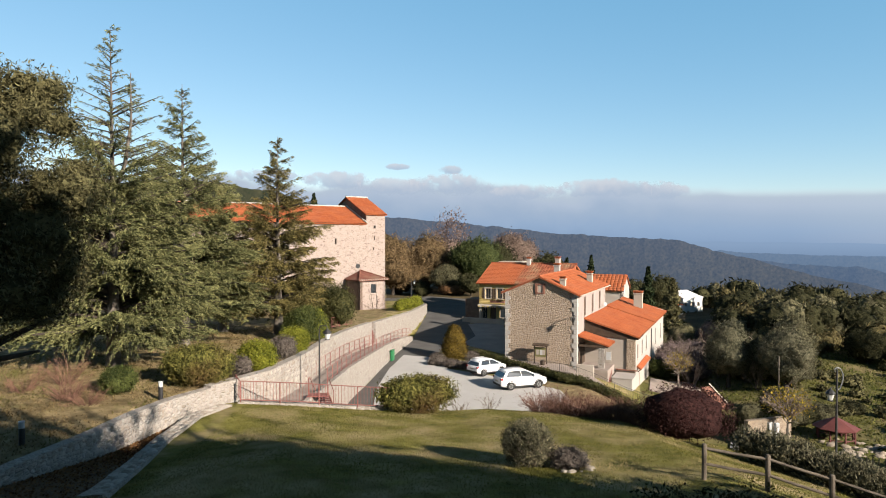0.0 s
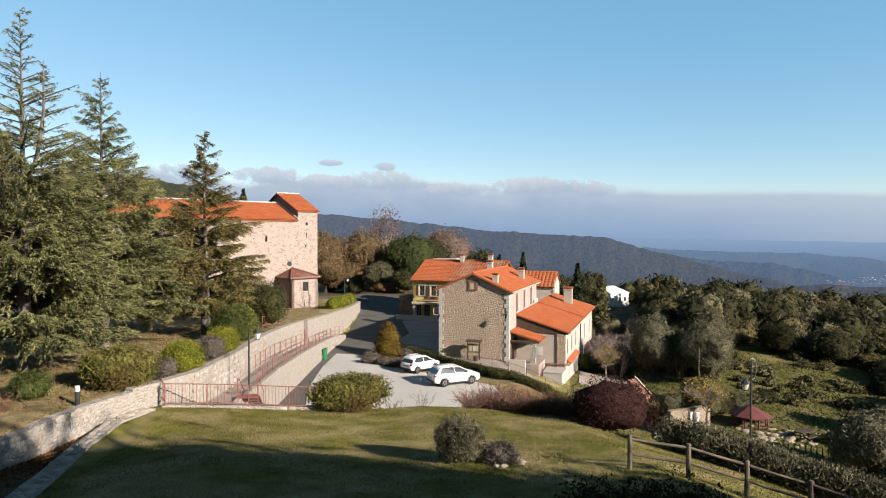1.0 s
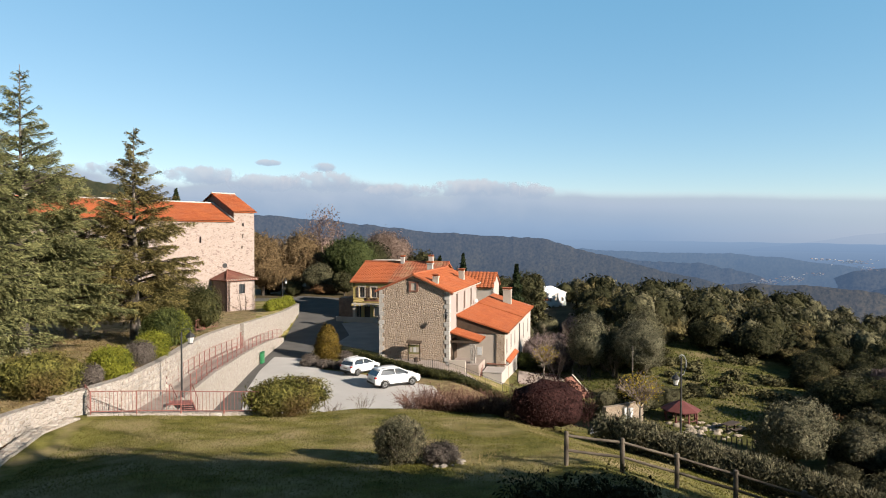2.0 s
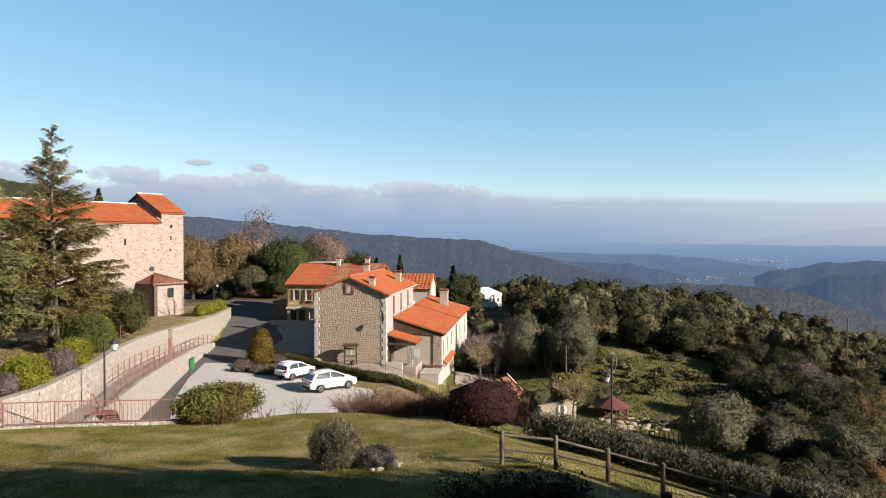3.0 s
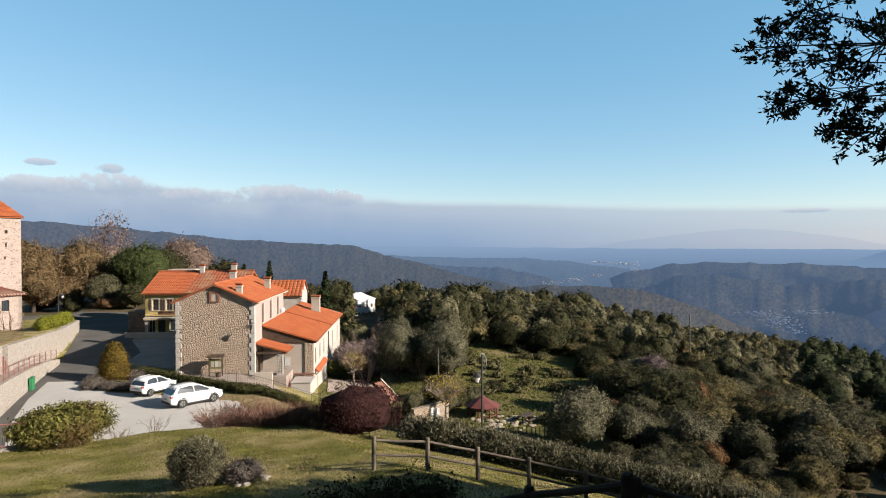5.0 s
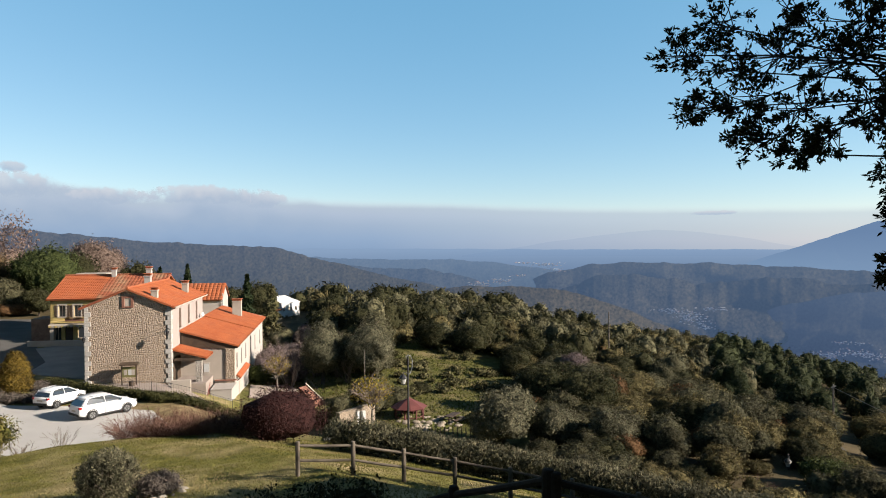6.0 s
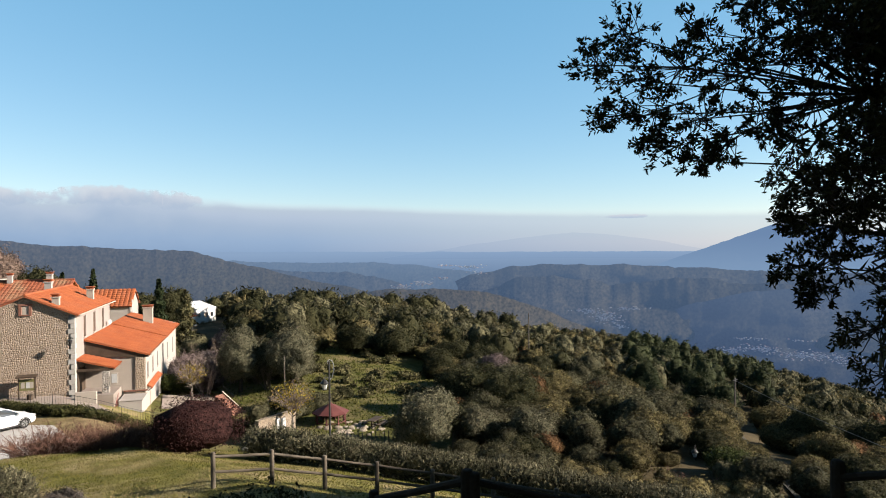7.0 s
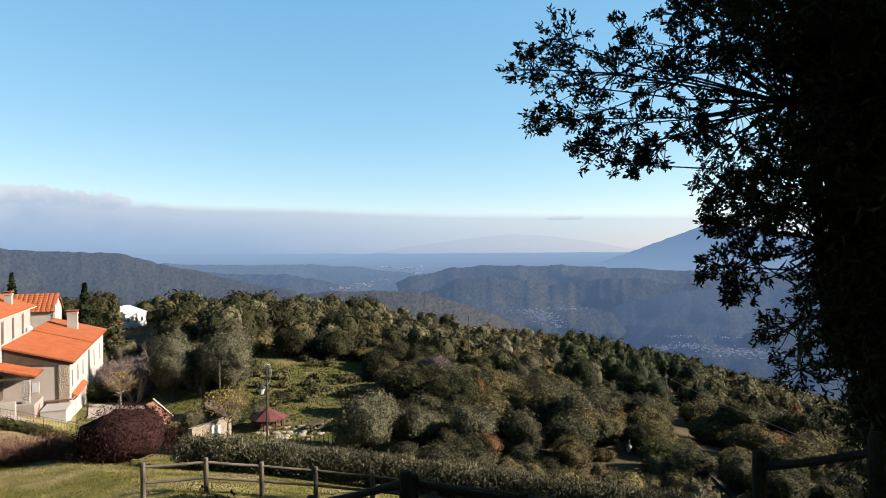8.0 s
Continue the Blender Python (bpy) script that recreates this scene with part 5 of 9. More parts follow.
street_lamp(-7.9, 41.25, 8.4, 14.15, "arm", "black iron street lamp with a hanging opal lantern")
street_lamp(20.33, 33.28, ground_z(20.33, 33.28), 13.2, "crook", "tall street lamp with a grey crook and lantern")
street_lamp(50.8, 26.5, ground_z(50.8, 26.5) - 0.1, 3.2, "arm", "street lamp among shrubs beside the lower road", 200)
street_lamp(-5.5, 112.0, ground_z(-5.5, 112), 12.4, "arm", "street lamp on the back street")
for x, y in ((-13.75, 31.4), (-15.9, 24.3)):
    b = thing("bollard_light", at_ground(x, y), "black garden bollard light with a white top", "bollard", "garden bollards")
    part("column", lathe([(0.11, 0), (0.11, 0.66), (0.09, 0.67)], 12), M_IRON, b)
    part("lamp_head", lathe([(0.105, 0.671), (0.105, 0.88), (0.08, 0.90)], 12), lantern.opal, b)
    part("cap", lathe([(0.115, 0.901), (0.115, 0.93), (0.02, 0.95)], 12), M_WHITEPLASTIC, b)


# ---- wooden post and rail fences ----
def timber_fence(name, tops, tall, rail_drop, label, r=0.075, wood=M_WOODPOST):
    """Round posts joined by two rails; tops are plan points with the height of the post's head."""
    x0, y0, z0 = tops[0]
    f = thing(name, pose(x0, y0, z0 - tall), label, "fence", "timber fences")
    P = [Vector((x - x0, y - y0, z - z0 + tall)) for x, y, z in tops]
    for p in P:
        part("post", lathe([(r, -0.25 - tall), (r, -0.05), (r * 0.85, -0.01), (r * 0.5, 0.0)], 10, None, p), wood, f)
    for a, b in zip(P, P[1:]):
        for d in rail_drop:
            part("rail", tube([a - Vector((0, 0, d)), (a + b) / 2 - Vector((0, 0, d + 0.012)), b - Vector((0, 0, d))], r * 0.62, 8), wood, f)
    return f


posts = []
for x, y, z in ((8.06, 19.85, 0), (9.75, 19.3, 0), (11.3, 18.65, 0), (12.75, 17.75, 0), (14.15, 16.55, 0), (15.55, 15.1, 0), (16.6, 13.3, 0), (17.35, 11.6, 0), (18.0, 9.8, 0)):
    posts.append((x, y, ground_z(x, y) + 1.12))
timber_fence("timber_fence", posts, 1.12, (0.14, 0.62), "weathered timber post and rail fence on the lawn")
timber_fence("timber_fence", [(4.6, 8.6, 16.05), (5.16, 7.05, 16.74), (4.95, 5.04, 17.58)], 1.2, (0.12, 0.6), "timber fence on the bank, tree shade darkened into its wood", 0.07, M_SHADEPOST)
timber_fence("timber_fence", [(4.98, 4.96, 17.56), (6.2, 4.45, 17.15), (7.4, 3.86, 16.8)], 1.2, (0.10, 0.6), "timber fence on the bank, tree shade darkened into its wood", 0.06, M_SHADEPOST)
timber_fence("timber_fence", [(6.61, 2.07, 18.03), (6.42, 1.13, 18.42), (6.2, 0.1, 18.6)], 1.25, (0.16, 0.68), "timber fence under the tree, shade darkened into its wood", 0.058, M_SHADEPOST)


# ---- cars ----
M_CARWHITE = surface("white_car_paint", (0.50, 0.50, 0.505, 1), (0.56, 0.56, 0.565, 1), 1.0, 10, 0.22, 0, 0, spec=0.6, clean=True)
M_CARDARK = surface("black_plastic_trim", (0.015, 0.015, 0.016, 1), (0.03, 0.03, 0.03, 1), 8, 60, 0.6)
M_TYRE = surface("tyre_rubber", (0.012, 0.012, 0.012, 1), (0.03, 0.03, 0.03, 1), 8, 60, 0.9)
M_RIM = surface("alloy_rim", (0.30, 0.30, 0.31, 1), (0.50, 0.50, 0.51, 1), 8, 60, 0.35, metal=0.8)
M_TAIL = surface("red_tail_light", (0.30, 0.01, 0.01, 1), (0.42, 0.02, 0.02, 1), 8, 60, 0.2)
M_HEAD = surface("clear_headlight", (0.45, 0.47, 0.5, 1), (0.6, 0.62, 0.65, 1), 8, 60, 0.15)


def loft(sections, bm=None):
    """Skins rings of equal count; each ring is a list of points."""
    bm = bm or bmesh.new()
    rings = [[bm.verts.new(p) for p in s] for s in sections]
    n = len(rings[0])
    for a, b in zip(rings, rings[1:]):
        for i in range(n):
            bm.faces.new((a[i], a[(i + 1) % n], b[(i + 1) % n], b[i]))
    bm.faces.new(rings[0][::-1])
    bm.faces.new(rings[-1])
    bmesh.ops.recalc_face_normals(bm, faces=bm.faces)
    return bm


def car(m, L, W, H, wheel_r, label, suv=True):
    """A car along +x, centred on its wheels' middle, standing on z = 0."""
    c = thing("car", m, label, "car", "parked cars")
    w = W / 2
    belt = H * 0.665
    # body: stations along the length (x, floor, shoulder height, half width)
    st_ = [(-L / 2, 0.42, belt * 0.78, 0.80), (-L / 2 + 0.06, 0.34, belt * 0.97, 0.90), (-L * 0.40, 0.26, belt * 1.02, 0.97), (-L * 0.2, 0.22, belt * 1.0, 1.0), (0.05 * L, 0.22, belt * 0.985, 1.0),
           (0.20 * L, 0.22, belt * 0.965, 0.99), (0.30 * L, 0.23, belt * 0.93, 0.98), (0.42 * L, 0.25, belt * 0.84, 0.94), (L / 2 - 0.12, 0.28, belt * 0.74, 0.84), (L / 2, 0.34, belt * 0.58, 0.72)]
    secs = []
    for x, lo, hi, k in st_:
        a = w * k
        secs.append([(x, -a * 0.86, hi), (x, -a * 0.97, hi - 0.08), (x, -a, (hi + lo) / 2), (x, -a * 0.97, lo + 0.1), (x, -a * 0.88, lo), (x, a * 0.88, lo), (x, a * 0.97, lo + 0.1), (x, a, (hi + lo) / 2), (x, a * 0.97, hi - 0.08), (x, a * 0.86, hi)])
    body = part("body", loft(secs), M_CARWHITE, c, "", True)
    # cabin: glass house and roof shell
    xa, xb, xc, xd = -L * 0.475, -L * 0.375, L * 0.05, L * 0.285
    top = H - 0.04
    def ring(x, z, k):
        return [(x, -w * k, z), (x, w * k, z)]
    cab = bmesh.new()
    lo_ = [(xa, 0.84), (xd, 0.84)]
    V = {}
    for s in (-1, 1):
        V[s] = [cab.verts.new(p) for p in ((xa, s * w * 0.84, belt * 0.98), (xb, s * w * 0.68, top - 0.07), (-L * 0.15, s * w * 0.70, top), (xc, s * w * 0.68, top - 0.05), (xd, s * w * 0.82, belt * 0.94))]
    cab.faces.new(V[-1])
    cab.faces.new(V[1][::-1])
    for i in range(5):
        j = (i + 1) % 5
        cab.faces.new((V[-1][j], V[-1][i], V[1][i], V[1][j]))
    bmesh.ops.recalc_face_normals(cab, faces=cab.faces)
    part("glasshouse", cab, M_GLASS, c, "dark tinted car windows")
    rf = bmesh.new()
    rows = []
    for x, k, z in ((xb - 0.10, 0.73, top - 0.13), (xb + 0.12, 0.73, top - 0.02), (-L * 0.15, 0.745, top + 0.035), (xc - 0.05, 0.73, top - 0.01), (xc + 0.10, 0.72, top - 0.085)):
        rows.append([(x, -w * k, z - 0.05), (x, -w * k * 0.93, z), (x, 0, z + 0.02), (x, w * k * 0.93, z), (x, w * k, z - 0.05), (x, w * k * 0.9, z - 0.075), (x, -w * k * 0.9, z - 0.075)])
    loft(rows, rf)
    roof = part("roof", rf, M_CARWHITE, c, "", True)
    for s in (-1, 1):
        for name, p, q, r in (("pillar", (xd + 0.02, s * w * 0.835, belt * 0.93), (xc + 0.04, s * w * 0.70, top - 0.07), 0.035), ("pillar", (-L * 0.06, s * w * 0.852, belt * 0.97), (-L * 0.08, s * w * 0.715, top - 0.03), 0.03),
                              ("pillar", (xa + 0.22, s * w * 0.85, belt * 0.98), (xb + 0.10, s * w * 0.71, top - 0.06), 0.11)):
            part(name, tube([p, q], r, 6), M_CARWHITE, c)
        part("roof_rail", tube([(xb + 0.2, s * w * 0.66, top + 0.05), (xc - 0.05, s * w * 0.66, top + 0.04)], 0.018, 6), M_CARDARK if suv else M_CARWHITE, roof)
        part("mirror", lathe([(0.05, -0.1), (0.09, -0.05), (0.09, 0.05), (0.05, 0.1)], 8, None, (L * 0.2, s * (w + 0.08), belt + 0.05)), M_CARWHITE, body)
        part("sill_trim", box(-L * 0.26, L * 0.22, s * w * 0.99 - 0.03, s * w * 0.99 + 0.03, 0.24, 0.34, None, 0.01), M_CARDARK, body)
        part("tail_light", box(-L / 2 - 0.005, -L / 2 + 0.22, s * w * 0.80 - 0.1, s * w * 0.80 + 0.1, belt * 0.78, belt * 0.95, None, 0.03), M_TAIL, body, "red tail light")
        part("headlight", box(L / 2 - 0.36, L / 2 - 0.05, s * w * 0.70 - 0.1, s * w * 0.70 + 0.12, belt * 0.66, belt * 0.78, None, 0.03), M_HEAD, body, "clear headlight")
        part("door_handle", box(-L * 0.03, L * 0.01, s * w * 0.985 - 0.025, s * w * 0.985 + 0.025, belt * 0.82, belt * 0.85), M_CARWHITE, body)
        part("door_seam", box(-L * 0.085, -L * 0.08, s * w - 0.012, s * w + 0.004, 0.36, belt * 0.9), M_CARDARK, body)
    part("rear_bumper", box(-L / 2 - 0.04, -L / 2 + 0.12, -w * 0.82, w * 0.82, 0.34, 0.52, None, 0.03), M_CARDARK, body)
    part("grille", box(L / 2 - 0.06, L / 2 + 0.02, -w * 0.55, w * 0.55, 0.42, 0.58, None, 0.02), M_CARDARK, body)
    part("plate", box(-L / 2 - 0.03, -L / 2 + 0.02, -0.26, 0.26, 0.66, 0.77), M_PLASTER, body, "pale number plate")
    for x in (-L * 0.295, L * 0.29):
        for s in (-1, 1):
            arch = part("wheel_arch", tube([(x + (wheel_r + 0.05) * math.cos(a), s * (w - 0.01), wheel_r + (wheel_r + 0.05) * math.sin(a)) for a in np.linspace(-0.2, math.pi + 0.2, 13)], 0.035, 5), M_CARDARK, body)
            wl = part("wheel", lathe([(wheel_r * 0.62, -0.115), (wheel_r * 0.93, -0.115), (wheel_r, -0.07), (wheel_r, 0.07), (wheel_r * 0.93, 0.115), (wheel_r * 0.62, 0.115)], 24), M_TYRE, c)
            wl.matrix_local = pose(x, s * (w - 0.10), wheel_r, 90, 0, 0)
            bm = lathe([(wheel_r * 0.60, -0.118), (wheel_r * 0.63, -0.09), (wheel_r * 0.63, 0.09), (wheel_r * 0.60, 0.118)], 20)
            part("rim", bm, M_RIM, wl)
            for k in range(5):
                a = 2 * math.pi * k / 5
                sp = tube([(0.03 * math.cos(a), 0.03 * math.sin(a), -s * 0.121), (wheel_r * 0.6 * math.cos(a), wheel_r * 0.6 * math.sin(a), -s * 0.12)], 0.03, 5)
                part("spoke", sp, M_CARDARK, wl)
    return c


PZ = ground_z(6.4, 54) + 0.09
car(pose(6.6, 55.0, PZ, 0, 0, 20), 4.4, 1.84, 1.64, 0.35, "white family crossover car parked on pale gravel")
car(pose(4.1, 60.4, ground_z(4.1, 60.4) + 0.09, 0, 0, 38), 3.7, 1.74, 1.5, 0.32, "white compact hatchback parked beside the planted bed", False)

# ---- garden below the house ----
M_REDROOF = surface("wine_red_sheet", (0.11, 0.028, 0.026, 1), (0.18, 0.05, 0.045, 1), 2, 20, 0.7)
gz = thing("gazebo", pose(32.4, 53.1, 2.55, 0, 0, 20), "wine-red wooden gazebo with a pyramid roof", "gazebo")
bm = lathe([(1.72, 1.62), (1.76, 1.70), (0.10, 2.5), (0.04, 2.62)], 8)
part("roof", bm, M_REDROOF, gz)
for k in range(8):
    a = 2 * math.pi * k / 8 + math.pi / 8
    part("post", box(1.4 * math.cos(a) - 0.05, 1.4 * math.cos(a) + 0.05, 1.4 * math.sin(a) - 0.05, 1.4 * math.sin(a) + 0.05, -0.6, 1.68), M_REDROOF, gz)
    b = a + math.pi / 4
    if k != 2:
        part("rail", tube([(1.4 * math.cos(a), 1.4 * math.sin(a), 0.85), (1.4 * math.cos(b), 1.4 * math.sin(b), 0.85)], 0.04, 5), M_REDROOF, gz)
        part("side_panel", tube([(1.38 * math.cos(a), 1.38 * math.sin(a), 0.35), (1.38 * math.cos(b), 1.38 * math.sin(b), 0.35)], 0.2, 4), M_REDROOF, gz)
wall_line("wall_garden", [(24.0, 51.0), (25.6, 51.8), (28.6, 53.2)], 0.4, lambda x, y: 5.35 - 0.05 * (x - 24), lambda x, y: ground_z(x, y) - 0.6, M_TAN_STONE, "low pale stone wall in the lower garden")
ribbon("garden_walk", [(22.5, 50.5), (27.0, 47.8), (29.0, 42.5)], [(23.5, 52.4), (28.6, 49.6), (31, 44.0)], M_CONCRETE, "pale paved walk through the lower garden", "path", 0.12, 20, 4, 0.5)
ribbon("patio", [(21.2, 66.2), (27.8, 66.9)], [(23.5, 73.0), (28.0, 73.5)], M_PAVE, "paved patio below the house", "patio", 0.1, 16, 6, 0.5)
ribbon("pavement", [(6.5, 68.6), (9.6, 66.0), (13.0, 64.2), (14.5, 63.4)], [(5.4, 67.4), (9.0, 63.2), (13.0, 59.6), (15.2, 57.8)], M_PAVE, "pinkish pavement along the stone gable", "pavement", 0.10, 30, 6, 0.4)
fz = lambda x, y: ground_z(x, y) + 0.12
railing("garden_railing", [(8.2, 62.6), (12.5, 58.8), (15.5, 57.0), (19.5, 58.0), (22.5, 60.3)], fz, 0.95, 0.22, M_IRON, "thin black iron garden railing", (1.0, 0.1), 8, 0.014)
bs_ = thing("brick_stair", pose(26.75, 61.6, 3.8, 0, 0, 28) @ Matrix.Diagonal((0.62, 0.66, 0.66, 1)), "red brick garden stair with pale copings and a handrail", "stairs")
for s in (0.85,):
    part("cheek", prism([(s, -0.2), (s + 0.2, -0.2), (s + 0.2, 3.1), (s, 3.1)], -1.6, lambda x, y: 0.22 + 0.68 * y), M_BRICK, bs_)
    part("coping", prism([(s - 0.03, -0.25), (s + 0.23, -0.25), (s + 0.23, 3.15), (s - 0.03, 3.15)], lambda x, y: 0.225 + 0.68 * y, lambda x, y: 0.30 + 0.68 * y), M_PLASTER, bs_)
for i in range(11):
    part("step", box(-1.0, 0.84, 0.28 * i, 3.05, -0.02 + 0.19 * i - (1.2 if i == 0 else 0.0), 0.165 + 0.19 * i), M_BRICK, bs_)
part("handrail", tube([(0.95, -0.1, 0.2), (0.95, -0.1, 1.15), (0.95, 3.0, 3.25), (0.95, 3.0, 2.3)], 0.025, 6), M_IRON, bs_)
tbl = thing("picnic_table", at_ground(35.3, 50.0, 25), "dark wooden picnic table on the garden slope", "table")
part("tabletop", box(-0.9, 0.9, -0.4, 0.4, 0.70, 0.76), M_DARKWOOD, tbl)
for y in (-0.75, 0.75):
    part("bench", box(-0.9, 0.9, y - 0.14, y + 0.14, 0.42, 0.47), M_DARKWOOD, tbl)
for x in (-0.6, 0.6):
    part("leg", box(x - 0.05, x + 0.05, -0.7, 0.7, 0.36, 0.42), M_DARKWOOD, tbl)
    part("leg", box(x - 0.04, x + 0.04, -0.06, 0.06, 0.0, 0.7), M_DARKWOOD, tbl)
rng = np.random.default_rng(11)
rocks = []
for _ in range(64):
    x, y = 33.6 + rng.normal(0, 1.7), 50.6 + rng.normal(0, 1.2)
    s = rng.uniform(0.12, 0.42)
    rocks.append(lump((x, y, ground_z(x, y) + s * 0.1), (s, s * 0.8, s * 0.5), rng, 6, 9, 0.16))
tagged(new("rock_pile", quads_mesh("rock_pile", np.vstack(rocks), M_ROCK)), "heap of pale stones on the garden slope", "rocks", kind="stuff")
for i in range(16):
    x, y = 30.5 + 0.34 * i, 46.3 - 0.16 * i
    tagged(new("stake", finish(lathe([(0.05, 0), (0.05, 1.0), (0.01, 1.12)], 6), "stake", M_WOODPOST)), "short weathered wooden fence stake", "stake", "garden stakes").matrix_world = at_ground(x, y)
for x, y in ((26.3, 51.8), (26.75, 51.6)):
    bx = thing("white_box", pose(x, y, ground_z(x, y), 0, 0, 15), "white metal meter box beside the garden wall", "box")
    part("case", box(-0.17, 0.17, -0.12, 0.12, 0, 1.75, None, 0.02), M_WHITEPLASTIC, bx)
    part("door", box(-0.14, 0.14, -0.135, -0.121, 0.6, 1.65), M_WHITEPLASTIC, bx)
# rock ring round the lavender
for i in range(8):
    a = -1.9 + 0.42 * i + 0.1 * math.sin(i * 5.1)
    s = 0.11 + 0.045 * math.sin(i * 2.3)
    x, y = 4.15 + 0.75 * math.cos(a), 21.3 + 0.62 * math.sin(a)
    tagged(new("edging_stone", quads_mesh("edging_stone", lump((0, 0, 0.05), (s * 1.2, s * 0.8, s * 0.5), np.random.default_rng(i), 4, 7, 0.2), M_RUBBLE)), "pale rounded edging stone on the lawn", "stone", "edging stones").matrix_world = at_ground(x, y, i * 40)

# ---- the distance: hills, valley towns, haze and cloud ----
def hill_layer(name, pts, r_top, r_base, el_base, material, label, rough=0.25, relief=0.25, step_deg=0.2, rows=26, seed=0.0):
    """A far wooded hill: a ridge line by bearing and elevation, with spurs and gullies running down from it towards the viewer."""
    az = np.arange(pts[0][0], pts[-1][0] + 0.01, step_deg)
    top = np.interp(az, [p[0] for p in pts], [p[1] for p in pts])
    top = top + np.array([rough * (noise.noise((a * 0.45 + seed, seed, 0)) + 0.5 * noise.noise((a * 1.7, seed, 1)) + 0.25 * noise.noise((a * 6.0, seed, 2))) for a in az])
    v, n = [], len(az)
    for k in range(rows):
        f = k / (rows - 1)
        for i, a in enumerate(az):
            q = r_base + (r_top - r_base) * f
            c0, c1 = q * math.sin(radians(a)) / (r_top * 0.15) + seed, q * math.cos(radians(a)) / (r_top * 0.15)
            spur = noise.noise((c0, c1, seed)) + 0.55 * noise.noise((c0 * 2.3, c1 * 2.3, seed + 5)) + 0.28 * noise.noise((c0 * 5.5, c1 * 5.5, seed + 9))
            e = el_base + (top[i] - el_base) * f
            r = r_base + (r_top - r_base) * f ** 1.2 + relief * (r_top - r_base) * spur * min(1, 3 * (1 - f) + 0.12) * min(1, 0.3 + 2 * f)
            t = radians(a)
            v.append((r * math.sin(t), r * math.cos(t), EYE + r * math.tan(radians(e))))
    f_ = [(k * n + i, k * n + i + 1, (k + 1) * n + i + 1, (k + 1) * n + i) for k in range(rows - 1) for i in range(n - 1)]
    return tagged(new(name, mesh_from(name, v, f_, material, True)), label, "hills", kind="structure")


# the blue haze over each hill is painted into its material as emission
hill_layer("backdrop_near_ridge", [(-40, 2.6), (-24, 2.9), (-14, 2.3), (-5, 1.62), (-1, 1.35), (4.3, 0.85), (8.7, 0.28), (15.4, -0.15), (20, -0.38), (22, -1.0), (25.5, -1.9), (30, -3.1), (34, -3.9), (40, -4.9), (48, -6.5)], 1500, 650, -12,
           hazy("woods_blue_haze", (0.012, 0.016, 0.010, 1), (0.12, 0.105, 0.065, 1), air_light(94, 114, 145), 0.60, 0.26, (-120, 40, air_light(76, 95, 121)), 1100), "wooded ridge dark in the middle distance", 0.16, 0.12)
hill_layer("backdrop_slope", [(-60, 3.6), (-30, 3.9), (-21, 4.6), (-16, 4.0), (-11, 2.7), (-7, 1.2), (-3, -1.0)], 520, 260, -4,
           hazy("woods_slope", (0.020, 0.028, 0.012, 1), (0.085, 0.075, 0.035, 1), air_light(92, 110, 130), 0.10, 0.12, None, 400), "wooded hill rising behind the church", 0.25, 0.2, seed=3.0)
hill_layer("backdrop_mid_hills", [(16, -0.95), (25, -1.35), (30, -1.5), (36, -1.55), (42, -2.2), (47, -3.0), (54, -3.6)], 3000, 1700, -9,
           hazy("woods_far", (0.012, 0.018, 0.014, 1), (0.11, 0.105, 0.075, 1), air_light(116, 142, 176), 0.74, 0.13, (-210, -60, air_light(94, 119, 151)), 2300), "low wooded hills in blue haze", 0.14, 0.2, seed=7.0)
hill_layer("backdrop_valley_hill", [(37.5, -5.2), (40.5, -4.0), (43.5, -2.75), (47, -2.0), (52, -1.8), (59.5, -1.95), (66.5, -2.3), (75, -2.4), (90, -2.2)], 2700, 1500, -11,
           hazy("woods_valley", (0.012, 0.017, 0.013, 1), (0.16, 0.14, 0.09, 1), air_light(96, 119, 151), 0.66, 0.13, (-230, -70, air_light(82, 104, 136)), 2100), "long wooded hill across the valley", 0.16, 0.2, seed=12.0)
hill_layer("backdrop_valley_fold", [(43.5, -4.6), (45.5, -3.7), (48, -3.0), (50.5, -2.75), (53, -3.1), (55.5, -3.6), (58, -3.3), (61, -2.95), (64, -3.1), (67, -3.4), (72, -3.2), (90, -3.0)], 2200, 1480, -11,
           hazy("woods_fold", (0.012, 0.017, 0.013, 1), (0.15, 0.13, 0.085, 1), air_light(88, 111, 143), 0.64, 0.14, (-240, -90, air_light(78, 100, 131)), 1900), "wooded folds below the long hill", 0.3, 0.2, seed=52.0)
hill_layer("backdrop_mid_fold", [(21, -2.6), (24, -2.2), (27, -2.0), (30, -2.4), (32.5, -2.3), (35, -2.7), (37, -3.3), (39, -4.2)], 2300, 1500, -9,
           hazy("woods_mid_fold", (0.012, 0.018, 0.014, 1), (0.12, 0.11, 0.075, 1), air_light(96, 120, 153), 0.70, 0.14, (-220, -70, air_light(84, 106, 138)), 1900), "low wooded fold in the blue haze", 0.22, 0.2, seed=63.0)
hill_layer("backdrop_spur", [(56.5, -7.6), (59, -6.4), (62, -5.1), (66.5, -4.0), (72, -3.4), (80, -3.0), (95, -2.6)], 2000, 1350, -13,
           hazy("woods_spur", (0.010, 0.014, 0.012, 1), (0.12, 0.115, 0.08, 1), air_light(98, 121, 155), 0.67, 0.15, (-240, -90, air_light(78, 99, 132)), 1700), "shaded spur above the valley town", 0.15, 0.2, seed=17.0)
